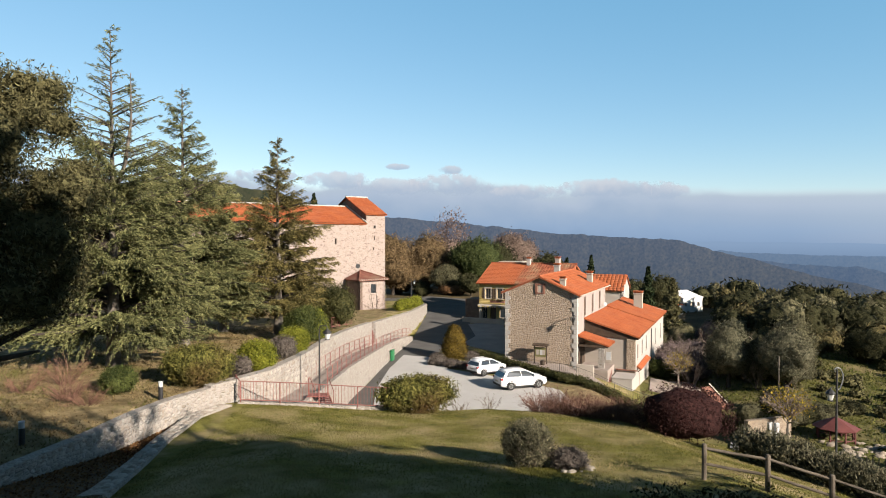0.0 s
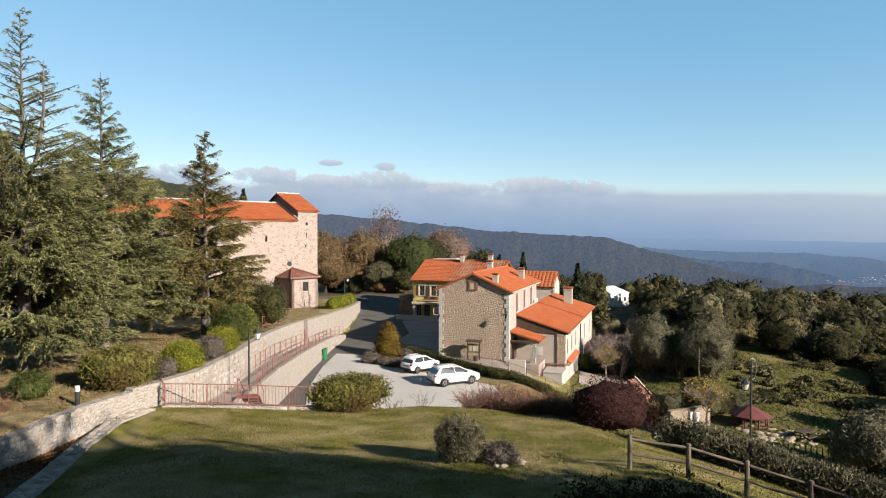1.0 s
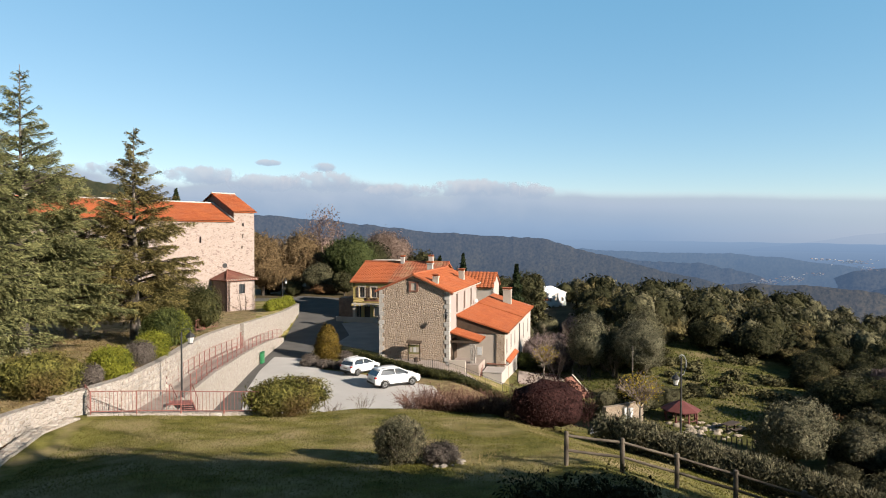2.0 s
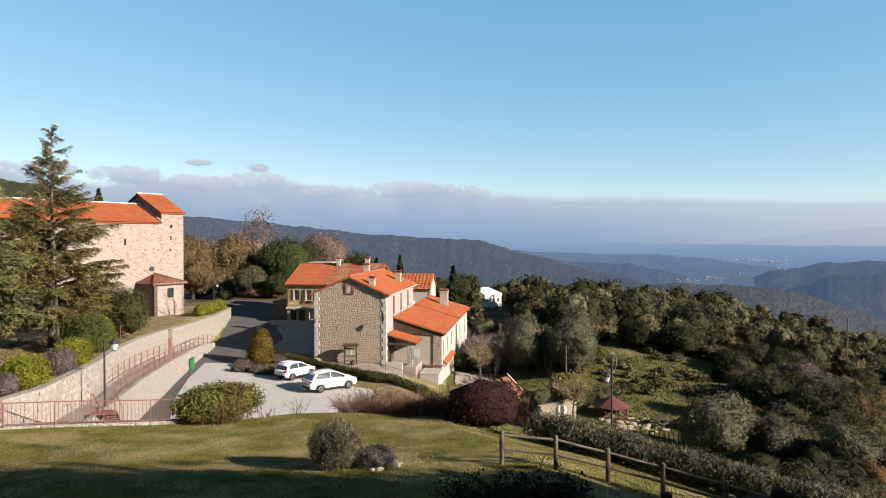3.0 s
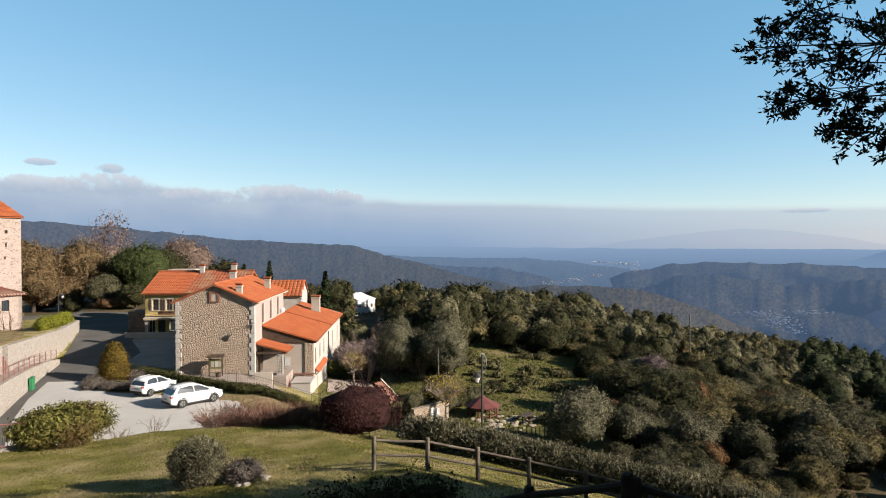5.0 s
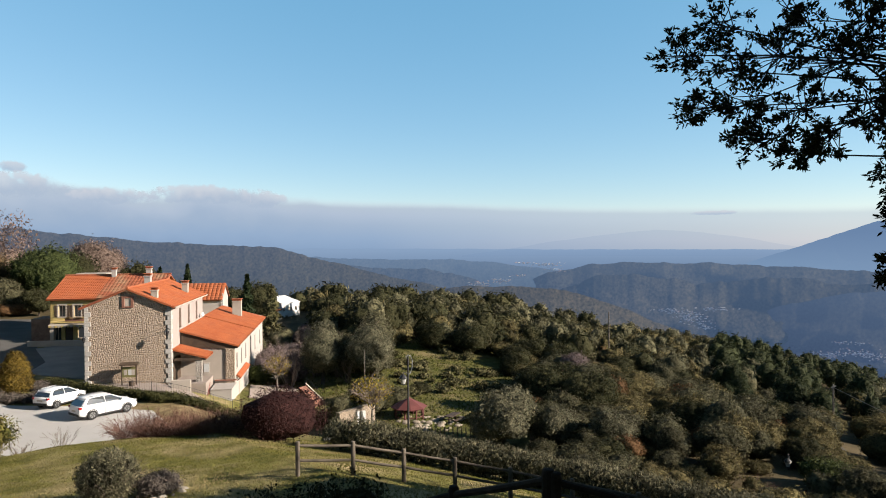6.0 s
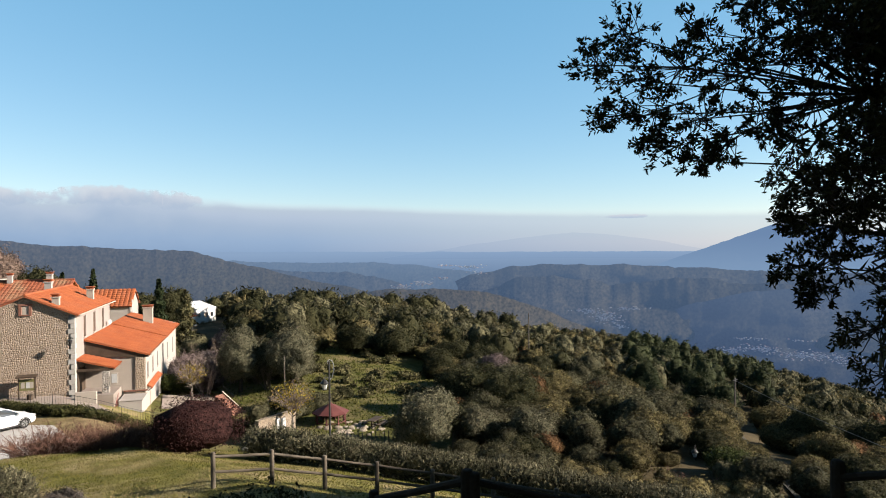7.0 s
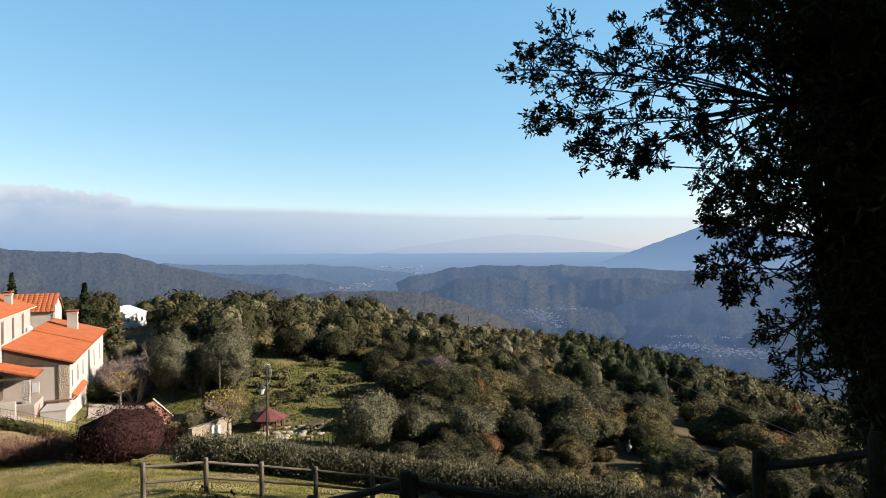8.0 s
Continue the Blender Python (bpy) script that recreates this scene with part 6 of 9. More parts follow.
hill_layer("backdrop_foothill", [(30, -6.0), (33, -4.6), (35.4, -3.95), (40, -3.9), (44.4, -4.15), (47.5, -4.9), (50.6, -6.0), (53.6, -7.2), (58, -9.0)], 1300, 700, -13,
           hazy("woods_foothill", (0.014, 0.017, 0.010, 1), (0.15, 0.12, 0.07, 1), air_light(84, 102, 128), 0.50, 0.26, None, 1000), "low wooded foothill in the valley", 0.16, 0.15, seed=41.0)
# mountain's pale blue is painted haze, glowing lighter towards its foot
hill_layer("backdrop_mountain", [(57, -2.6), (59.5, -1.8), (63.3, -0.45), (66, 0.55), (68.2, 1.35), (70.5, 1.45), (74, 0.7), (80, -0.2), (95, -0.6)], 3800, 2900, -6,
           hazy("mountain_blue_haze", (0.02, 0.025, 0.022, 1), (0.06, 0.065, 0.06, 1), air_light(112, 140, 178), 0.90, 0.010, (-190, 60, air_light(134, 162, 195))), "pale blue mountain in the haze", 0.08, 0.3, seed=21.0)
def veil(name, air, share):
    """A thin see-through glow that paints a far shape as a faint tone in the haze."""
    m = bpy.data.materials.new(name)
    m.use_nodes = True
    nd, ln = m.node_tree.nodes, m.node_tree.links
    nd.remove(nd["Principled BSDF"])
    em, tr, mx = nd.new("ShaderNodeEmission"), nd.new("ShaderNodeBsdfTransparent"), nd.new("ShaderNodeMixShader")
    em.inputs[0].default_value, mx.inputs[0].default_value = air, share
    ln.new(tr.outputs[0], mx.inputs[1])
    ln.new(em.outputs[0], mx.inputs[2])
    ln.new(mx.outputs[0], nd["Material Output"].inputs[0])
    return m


faint = hill_layer("backdrop_far_mountain", [(36, -1.2), (41, -0.5), (44, 0.0), (48, 0.5), (52.4, 0.95), (56, 0.7), (60, 0.1), (66, -1.2)], 4500, 4480, -1.3, veil("mountain_faint_haze", air_light(122, 150, 188), 0.16), "faint mountain almost lost in haze", 0.06, 0.0, rows=3, seed=25.0)
faint.visible_shadow = False
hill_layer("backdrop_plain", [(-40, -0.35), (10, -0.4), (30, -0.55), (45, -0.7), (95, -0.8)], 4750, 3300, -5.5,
           hazy("plain_blue_haze", (0.02, 0.025, 0.022, 1), (0.07, 0.072, 0.06, 1), air_light(140, 165, 197), 0.95, 0.05, (-240, -40, air_light(96, 120, 154))), "hazy blue plain below the clouds", 0.05, 0.1, seed=29.0)


def cloud_bank():
    pts = [(-70, 5.2), (-20, 5.0), (-9, 4.9), (-4, 4.6), (1, 4.9), (6, 4.3), (9.5, 4.2), (12, 4.4), (17, 4.55), (20, 4.0), (24, 3.55), (34, 3.3), (47, 2.75), (66, 2.3), (100, 2.2)]
    az = np.arange(-70, 100.1, 0.5)
    top = np.interp(az, [p[0] for p in pts], [p[1] for p in pts]) + 0.5
    rows, n, r = 24, len(az), 4850.0
    v = [(r * math.sin(radians(a)), r * math.cos(radians(a)), EYE + r * math.tan(radians(-2.5 + (top[i] + 2.5) * k / (rows - 1)))) for k in range(rows) for i, a in enumerate(az)]
    f = [(k * n + i, k * n + i + 1, (k + 1) * n + i + 1, (k + 1) * n + i) for k in range(rows - 1) for i in range(n - 1)]
    m = bpy.data.materials.new("cloud_and_haze")
    m.use_nodes = True
    nd, ln = m.node_tree.nodes, m.node_tree.links
    me = mesh_from("backdrop_cloud_bank", v, f, m, True)
    uv = me.uv_layers.new(name="UVMap")
    cols = np.array([(i, k / (rows - 1)) for k in range(rows) for i in az], np.float32)
    idx = np.zeros(len(me.loops), np.int32)
    me.loops.foreach_get("vertex_index", idx)
    uv.data.foreach_set("uv", cols[idx].ravel())
    nd.remove(nd["Principled BSDF"])
    co = nd.new("ShaderNodeUVMap")
    sp = nd.new("ShaderNodeSeparateXYZ")
    ln.new(co.outputs[0], sp.inputs[0])
    mp = nd.new("ShaderNodeMapping")
    mp.inputs["Scale"].default_value = (0.20, 2.0, 1)
    ln.new(co.outputs[0], mp.inputs[0])
    nz = nd.new("ShaderNodeTexNoise")
    nz.inputs["Scale"].default_value, nz.inputs["Detail"].default_value = 1.0, 6
    ln.new(mp.outputs[0], nz.inputs[0])
    # lumpy cloud tops over the hills, a smooth haze top over the plain
    calm = nd.new("ShaderNodeMapRange")
    calm.inputs["From Min"].default_value, calm.inputs["From Max"].default_value = 14, 26
    calm.inputs["To Min"].default_value, calm.inputs["To Max"].default_value = 0.44, 0.06
    ln.new(sp.outputs[0], calm.inputs[0])
    nc = nd.new("ShaderNodeMath")
    nc.operation = "SUBTRACT"
    ln.new(nz.outputs[0], nc.inputs[0])
    nc.inputs[1].default_value = 0.5
    ml = nd.new("ShaderNodeMath")
    ml.operation = "MULTIPLY"
    ln.new(nc.outputs[0], ml.inputs[0])
    ln.new(calm.outputs[0], ml.inputs[1])
    ad = nd.new("ShaderNodeMath")
    ad.operation = "ADD"
    ln.new(sp.outputs[1], ad.inputs[0])
    ln.new(ml.outputs[0], ad.inputs[1])
    # haze below and paler lit tops above are painted as emission
    ramp = nd.new("ShaderNodeValToRGB")
    els = ramp.color_ramp.elements
    els[0].position, els[0].color = 0.30, air_light(140, 165, 197)
    els[1].position, els[1].color = 0.93, air_light(200, 212, 224)
    for p, c in ((0.45, air_light(150, 174, 204)), (0.62, air_light(164, 183, 207)), (0.76, air_light(178, 193, 213)), (0.86, air_light(184, 198, 214))):
        e = els.new(p)
        e.color = c
    ln.new(ad.outputs[0], ramp.inputs[0])
    al = nd.new("ShaderNodeMapRange")
    al.interpolation_type = "SMOOTHSTEP"
    al.inputs["From Min"].default_value, al.inputs["From Max"].default_value = 0.975, 0.84
    ln.new(ad.outputs[0], al.inputs[0])
    thin = nd.new("ShaderNodeMapRange")
    thin.inputs["From Min"].default_value, thin.inputs["From Max"].default_value = 28, 66
    thin.inputs["To Min"].default_value, thin.inputs["To Max"].default_value = 1.0, 0.55
    ln.new(sp.outputs[0], thin.inputs[0])
    am = nd.new("ShaderNodeMath")
    am.operation = "MULTIPLY"
    ln.new(al.outputs[0], am.inputs[0])
    ln.new(thin.outputs[0], am.inputs[1])
    em = nd.new("ShaderNodeEmission")
    ln.new(ramp.outputs[0], em.inputs[0])
    tr = nd.new("ShaderNodeBsdfTransparent")
    mx = nd.new("ShaderNodeMixShader")
    ln.new(am.outputs[0], mx.inputs[0])
    ln.new(tr.outputs[0], mx.inputs[1])
    ln.new(em.outputs[0], mx.inputs[2])
    ln.new(mx.outputs[0], nd["Material Output"].inputs[0])
    return tagged(new("backdrop_cloud_bank", me), "bank of grey cloud and haze along the horizon", "clouds", kind="structure")


bank = cloud_bank()
bank.visible_shadow = False


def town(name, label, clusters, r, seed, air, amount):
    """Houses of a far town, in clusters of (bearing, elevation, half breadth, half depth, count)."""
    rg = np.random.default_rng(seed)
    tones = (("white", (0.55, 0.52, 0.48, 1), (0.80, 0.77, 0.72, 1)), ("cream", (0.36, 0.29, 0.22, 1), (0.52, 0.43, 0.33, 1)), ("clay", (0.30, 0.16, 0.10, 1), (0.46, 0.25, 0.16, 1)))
    # wall colours carry painted haze, a share of air-light emission
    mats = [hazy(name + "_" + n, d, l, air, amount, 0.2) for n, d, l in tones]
    built = [bmesh.new() for _ in mats]
    for a0, e0, wa, we, count in clusters:
        for _ in range(count):
            u, v = rg.normal(0, 0.5, 2)
            a, e = radians(a0 + wa * u), e0 + we * v
            k = r / 1500
            w, d = rg.uniform(0.8, 2.0) * k, rg.uniform(0.8, 1.4) * k
            if rg.uniform() < 0.04:
                w *= 2.4
            x, y, z = r * math.sin(a), r * math.cos(a), EYE + r * math.tan(radians(e))
            box(x - w, x + w, y - d, y + d, z, z + rg.uniform(0.6, 1.3) * k, built[int(rg.choice(3, p=(0.34, 0.34, 0.32)))])
    for bm, mat in zip(built, mats):
        tagged(new(name, finish(bm, name, mat)), label, "town", kind="stuff")


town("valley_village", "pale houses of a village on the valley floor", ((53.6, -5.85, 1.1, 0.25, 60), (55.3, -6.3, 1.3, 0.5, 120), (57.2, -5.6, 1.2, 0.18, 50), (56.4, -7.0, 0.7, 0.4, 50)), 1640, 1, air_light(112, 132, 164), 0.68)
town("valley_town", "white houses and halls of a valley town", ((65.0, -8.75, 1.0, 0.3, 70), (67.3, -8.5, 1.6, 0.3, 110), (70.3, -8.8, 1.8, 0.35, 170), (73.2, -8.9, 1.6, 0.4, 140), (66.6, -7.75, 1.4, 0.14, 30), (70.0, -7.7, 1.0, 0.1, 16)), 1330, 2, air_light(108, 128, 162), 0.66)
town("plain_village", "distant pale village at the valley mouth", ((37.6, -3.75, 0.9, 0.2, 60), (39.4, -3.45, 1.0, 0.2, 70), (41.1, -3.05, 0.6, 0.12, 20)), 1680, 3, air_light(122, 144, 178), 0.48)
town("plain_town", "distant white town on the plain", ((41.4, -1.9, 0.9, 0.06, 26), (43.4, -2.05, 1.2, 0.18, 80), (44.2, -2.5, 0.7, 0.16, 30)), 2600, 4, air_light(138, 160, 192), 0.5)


def cloud_puff(az, el, w, h, material):
    """A small cloud far off, a soft-edged patch of sky."""
    n, m, r = 14, 8, 4800.0
    v, uvs = [], []
    for j in range(m + 1):
        for i in range(n + 1):
            u, q = 2 * i / n - 1, 2 * j / m - 1
            a, e = radians(az + u * w), radians(el + q * h)
            v.append((r * math.sin(a), r * math.cos(a), EYE + r * math.tan(e)))
            uvs.append((u, q))
    f = [(j * (n + 1) + i, j * (n + 1) + i + 1, (j + 1) * (n + 1) + i + 1, (j + 1) * (n + 1) + i) for j in range(m) for i in range(n)]
    me = mesh_from("backdrop_cloud", v, f, material, True)
    uv = me.uv_layers.new(name="UVMap")
    for loop in me.loops:
        uv.data[loop.index].uv = uvs[loop.vertex_index]
    ob = tagged(new("backdrop_cloud", me), "small pale cloud above the haze", "cloud", kind="structure")
    ob.visible_shadow = False
    return ob


def puff_material():
    m = bpy.data.materials.new("cloud_puff")
    m.use_nodes = True
    nd, ln = m.node_tree.nodes, m.node_tree.links
    nd.remove(nd["Principled BSDF"])
    uv, sp, geo, nz = nd.new("ShaderNodeUVMap"), nd.new("ShaderNodeSeparateXYZ"), nd.new("ShaderNodeNewGeometry"), nd.new("ShaderNodeTexNoise")
    ln.new(uv.outputs[0], sp.inputs[0])
    ln.new(geo.outputs["Position"], nz.inputs["Vector"])
    nz.inputs["Scale"].default_value, nz.inputs["Detail"].default_value, nz.inputs["Roughness"].default_value = 0.011, 5, 0.6
    def calc(op, a, b):
        n = nd.new("ShaderNodeMath")
        n.operation = op
        for k, q in enumerate((a, b)):
            if isinstance(q, (int, float)):
                n.inputs[k].default_value = q
            else:
                ln.new(q, n.inputs[k])
        return n.outputs[0]
    body = calc("SUBTRACT", 1.0, calc("ADD", calc("MULTIPLY", sp.outputs[0], sp.outputs[0]), calc("MULTIPLY", sp.outputs[1], sp.outputs[1])))
    lumpy = calc("ADD", body, calc("MULTIPLY", calc("SUBTRACT", nz.outputs["Fac"], 0.55), calc("MULTIPLY", 2.4, calc("MINIMUM", 1.0, calc("MAXIMUM", 0.0, calc("MULTIPLY", body, 4.0))))))
    al = nd.new("ShaderNodeMapRange")
    al.interpolation_type = "SMOOTHSTEP"
    al.inputs["From Min"].default_value, al.inputs["From Max"].default_value, al.inputs["To Max"].default_value = 0.05, 0.65, 0.85
    ln.new(lumpy, al.inputs[0])
    # sunlit top and duller underside painted as emission, paler upwards
    ramp = nd.new("ShaderNodeValToRGB")
    ramp.color_ramp.elements[0].position, ramp.color_ramp.elements[0].color = 0.25, air_light(174, 190, 211)
    ramp.color_ramp.elements[1].position, ramp.color_ramp.elements[1].color = 0.8, air_light(206, 211, 221)
    ln.new(calc("ADD", calc("MULTIPLY", sp.outputs[1], 0.5), calc("ADD", 0.1, calc("MULTIPLY", nz.outputs["Fac"], 0.8))), ramp.inputs[0])
    em, tr, mx = nd.new("ShaderNodeEmission"), nd.new("ShaderNodeBsdfTransparent"), nd.new("ShaderNodeMixShader")
    ln.new(ramp.outputs[0], em.inputs[0])
    ln.new(al.outputs[0], mx.inputs[0])
    ln.new(tr.outputs[0], mx.inputs[1])
    ln.new(em.outputs[0], mx.inputs[2])
    ln.new(mx.outputs[0], nd["Material Output"].inputs[0])
    return m


PUFF = puff_material()
for az, el, w, h in ((-4.0, 6.05, 1.3, 0.35), (0.7, 5.8, 1.2, 0.5), (0.8, 4.5, 4.2, 1.1), (-9.2, 4.8, 3.4, 0.95), (14.6, 4.05, 5.6, 0.95), (18.9, 3.7, 2.2, 0.85), (7.4, 3.8, 3.6, 0.8), (-4.6, 4.3, 3.6, 0.9), (57.0, 2.25, 2.6, 0.22), (-15, 5.1, 3.4, 0.7)):
    cloud_puff(az, el, w, h, PUFF)

# ---- plants: materials ----
def leafy(name, dark, light, third=None, through=0.25, island=0.5, scale=1.2):
    return surface(name, dark, light, scale, 9.0, 0.75, 0, 0, per_island=island, third=third, third_scale=0.35, spec=0.08, through_light=through)


def canopy(name, dark, light, grain=3.2, depth=0.35):
    """Foliage of whole crowns: small leaf clusters in relief, with tone from cluster to cluster and from tree to tree."""
    # blue raised by a quarter, painting haze into the leaf colours
    dark, light = ((c[0], c[1], c[2] * 1.25, 1) for c in (dark, light))
    m = surface(name, dark, light, grain, grain * 3.4, 0.8, 0, 0, per_island=0.32, spec=0.06, through_light=0.2)
    nd, ln = m.node_tree.nodes, m.node_tree.links
    co, mus, bp = nd.new("ShaderNodeTexCoord"), nd.new("ShaderNodeTexNoise"), nd.new("ShaderNodeBump")
    mus.inputs["Scale"].default_value, mus.inputs["Detail"].default_value, mus.inputs["Roughness"].default_value = grain * 0.8, 6, 0.72
    bp.inputs["Strength"].default_value, bp.inputs["Distance"].default_value = 1.0, depth
    ln.new(co.outputs["Object"], mus.inputs["Vector"])
    ln.new(mus.outputs["Fac"], bp.inputs["Height"])
    ln.new(bp.outputs[0], nd["Principled BSDF"].inputs["Normal"])
    info, hsv = nd.new("ShaderNodeObjectInfo"), nd.new("ShaderNodeHueSaturation")
    tone = nd.new("ShaderNodeMapRange")
    tone.inputs["To Min"].default_value, tone.inputs["To Max"].default_value = 0.75, 1.25
    ln.new(info.outputs["Random"], tone.inputs[0])
    ln.new(tone.outputs[0], hsv.inputs["Value"])
    link = nd["Principled BSDF"].inputs["Base Color"].links[0]
    ln.new(link.from_socket, hsv.inputs["Color"])
    ln.new(hsv.outputs[0], nd["Principled BSDF"].inputs["Base Color"])
    return m


M_WOOD_OAK = canopy("woodland_oak_crown", (0.018, 0.021, 0.007, 1), (0.105, 0.100, 0.036, 1))
M_WOOD_GREY = canopy("woodland_grey_crown", (0.042, 0.042, 0.018, 1), (0.225, 0.205, 0.090, 1))
M_WOOD_SCRUB = canopy("woodland_olive_crown", (0.054, 0.045, 0.016, 1), (0.30, 0.245, 0.082, 1))
M_WOOD_RUST = canopy("woodland_rust_crown", (0.085, 0.044, 0.017, 1), (0.36, 0.190, 0.070, 1))
M_WOOD_PINE = canopy("woodland_pine_crown", (0.015, 0.023, 0.008, 1), (0.092, 0.106, 0.036, 1))
M_WOOD_BARE = canopy("woodland_bare_crown", (0.105, 0.076, 0.060, 1), (0.35, 0.260, 0.205, 1))
M_WOOD_BROWN = canopy("brown_oak_crown", (0.105, 0.070, 0.028, 1), (0.40, 0.265, 0.105, 1), 2.4)
M_WOOD_TAN = canopy("tan_oak_crown", (0.15, 0.098, 0.060, 1), (0.48, 0.335, 0.215, 1), 2.4)
M_WOOD_UMBRELLA = canopy("umbrella_pine_crown", (0.026, 0.038, 0.010, 1), (0.125, 0.150, 0.040, 1), 2.4)
M_OAK = leafy("holm_oak_leaf", (0.020, 0.021, 0.008, 1), (0.098, 0.089, 0.035, 1), None, 0.15)
M_OAK_GREY = leafy("grey_green_leaf", (0.040, 0.038, 0.015, 1), (0.21, 0.19, 0.085, 1), None, 0.18)
M_BARE_PINK = leafy("grey_pink_twig", (0.13, 0.085, 0.070, 1), (0.25, 0.175, 0.145, 1), None, 0.1)
M_PINE = leafy("pine_needle", (0.024, 0.040, 0.012, 1), (0.100, 0.125, 0.040, 1), None, 0.15)
M_CEDAR = leafy("cedar_needle", (0.050, 0.060, 0.022, 1), (0.36, 0.355, 0.140, 1), None, 0.14, 0.4)
M_CEDAR_BROWN = leafy("cedar_needle_brown", (0.054, 0.050, 0.016, 1), (0.33, 0.265, 0.090, 1), None, 0.14)
M_CYPRESS = leafy("cypress_needle", (0.012, 0.022, 0.010, 1), (0.045, 0.060, 0.022, 1), None, 0.08)
M_GOLD = leafy("golden_conifer", (0.060, 0.042, 0.010, 1), (0.22, 0.145, 0.025, 1), None, 0.15)
M_PRIVET = leafy("yellow_green_leaf", (0.085, 0.100, 0.012, 1), (0.40, 0.41, 0.045, 1), None, 0.3)
M_BUSH = leafy("mottled_bush_leaf", (0.045, 0.050, 0.012, 1), (0.27, 0.25, 0.060, 1), (0.13, 0.075, 0.030, 1), 0.2)
M_BOX = leafy("dark_glossy_leaf", (0.022, 0.034, 0.010, 1), (0.13, 0.15, 0.04, 1), None, 0.15)
M_HEDGE_GREY = leafy("hedge_grey_leaf", (0.042, 0.042, 0.024, 1), (0.18, 0.165, 0.095, 1), None, 0.12)
M_WINE_CROWN = canopy("wine_red_crown", (0.016, 0.008, 0.006, 1), (0.085, 0.036, 0.026, 1), 7.0, 0.10)
M_HEDGE = leafy("hedge_leaf", (0.034, 0.038, 0.014, 1), (0.125, 0.120, 0.042, 1), None, 0.2)
M_LAVENDER = leafy("lavender_grey", (0.085, 0.070, 0.060, 1), (0.21, 0.175, 0.150, 1), None, 0.1)
M_ROSEMARY = leafy("rosemary_grey_green", (0.10, 0.095, 0.055, 1), (0.42, 0.375, 0.235, 1), None, 0.15)
M_BARBERRY = surface("red_twig", (0.10, 0.042, 0.028, 1), (0.24, 0.115, 0.075, 1), 3, 20, 0.8, 0, 0, per_island=0.5)
M_TWIG = surface("grey_twig", (0.10, 0.075, 0.055, 1), (0.24, 0.18, 0.135, 1), 3, 20, 0.9, 0, 0, per_island=0.4)
M_PALE_TWIG = surface("pale_pinkish_twig", (0.20, 0.14, 0.115, 1), (0.42, 0.32, 0.27, 1), 3, 20, 0.9, 0, 0, per_island=0.4)
M_BARK = surface("grey_bark", (0.09, 0.075, 0.06, 1), (0.24, 0.205, 0.17, 1), 3, 18, 0.95, 0.8, 0.04)
M_DARKBARK = surface("dark_bark", (0.035, 0.027, 0.020, 1), (0.085, 0.065, 0.05, 1), 3, 18, 0.95, 0.8, 0.04)
M_YELLOWLEAF = leafy("yellow_autumn_leaf", (0.22, 0.150, 0.018, 1), (0.60, 0.43, 0.06, 1), None, 0.35)


def limbs(height, spread, rng, count=6, r0=0.18, bend=0.12, from_=0.35):
    """Trunk and limbs as one bark mesh; returns it with the limb ends."""
    bm = bmesh.new()
    top = Vector((rng.normal(0, bend), rng.normal(0, bend), height))
    pts = [Vector((0, 0, -0.3)), Vector((0, 0, 0.15)), top * 0.5 + Vector((rng.normal(0, bend), rng.normal(0, bend), 0)), top]
    tube(pts, [r0 * 1.5, r0 * 1.1, r0 * 0.75, r0 * 0.25], 8, bm)
    ends = [top]
    for i in range(count):
        f = rng.uniform(from_, 0.92)
        a = 2 * math.pi * (i / count + rng.uniform(-0.06, 0.06))
        p = pts[2] * (f / 0.5) if f < 0.5 else pts[2] + (top - pts[2]) * ((f - 0.5) / 0.5)
        e = p + Vector((math.cos(a) * spread, math.sin(a) * spread, spread * rng.uniform(0.25, 0.7)))
        tube([p, (p + e) / 2 + Vector((0, 0, 0.12 * spread)), e], [r0 * 0.4, r0 * 0.28, r0 * 0.1], 6, bm)
        ends.append(e)
    return bm, ends


def blob_tree(rng, height, width, leaf, density, material, lobes=9, bark=M_DARKBARK, clump=14, core=0.72, low=0.25, light=False, facets=(5, 8), broad=2.2):
    """Meshes for a round-headed tree: bark, crown."""
    bm, ends = limbs(height * 0.75, width * 0.28, rng, 6, 0.05 * height ** 0.8 * 0.9)
    ls = [((0, 0, height * 0.62), (width * 0.33, width * 0.33, height * 0.30))]
    for i in range(lobes):
        a, f = 2 * math.pi * i / lobes * 1.618 * 2, rng.uniform(low + 0.12, 0.86)
        q = width * 0.5 * (1.0 - 0.62 * max(0, f - 0.5) * 2) * rng.uniform(0.45, 0.72)
        s = width * rng.uniform(0.17, 0.26)
        ls.append(((q * math.cos(a), q * math.sin(a), height * f), (s, s, s * rng.uniform(0.75, 1.05))))
    return finish(bm, "trunk", bark, True), crown("crown", ls, material, leaf, density, rng, core, 1.6, 0.38 if light else 0.6, 0.16, -0.5, clump, light, facets, broad)


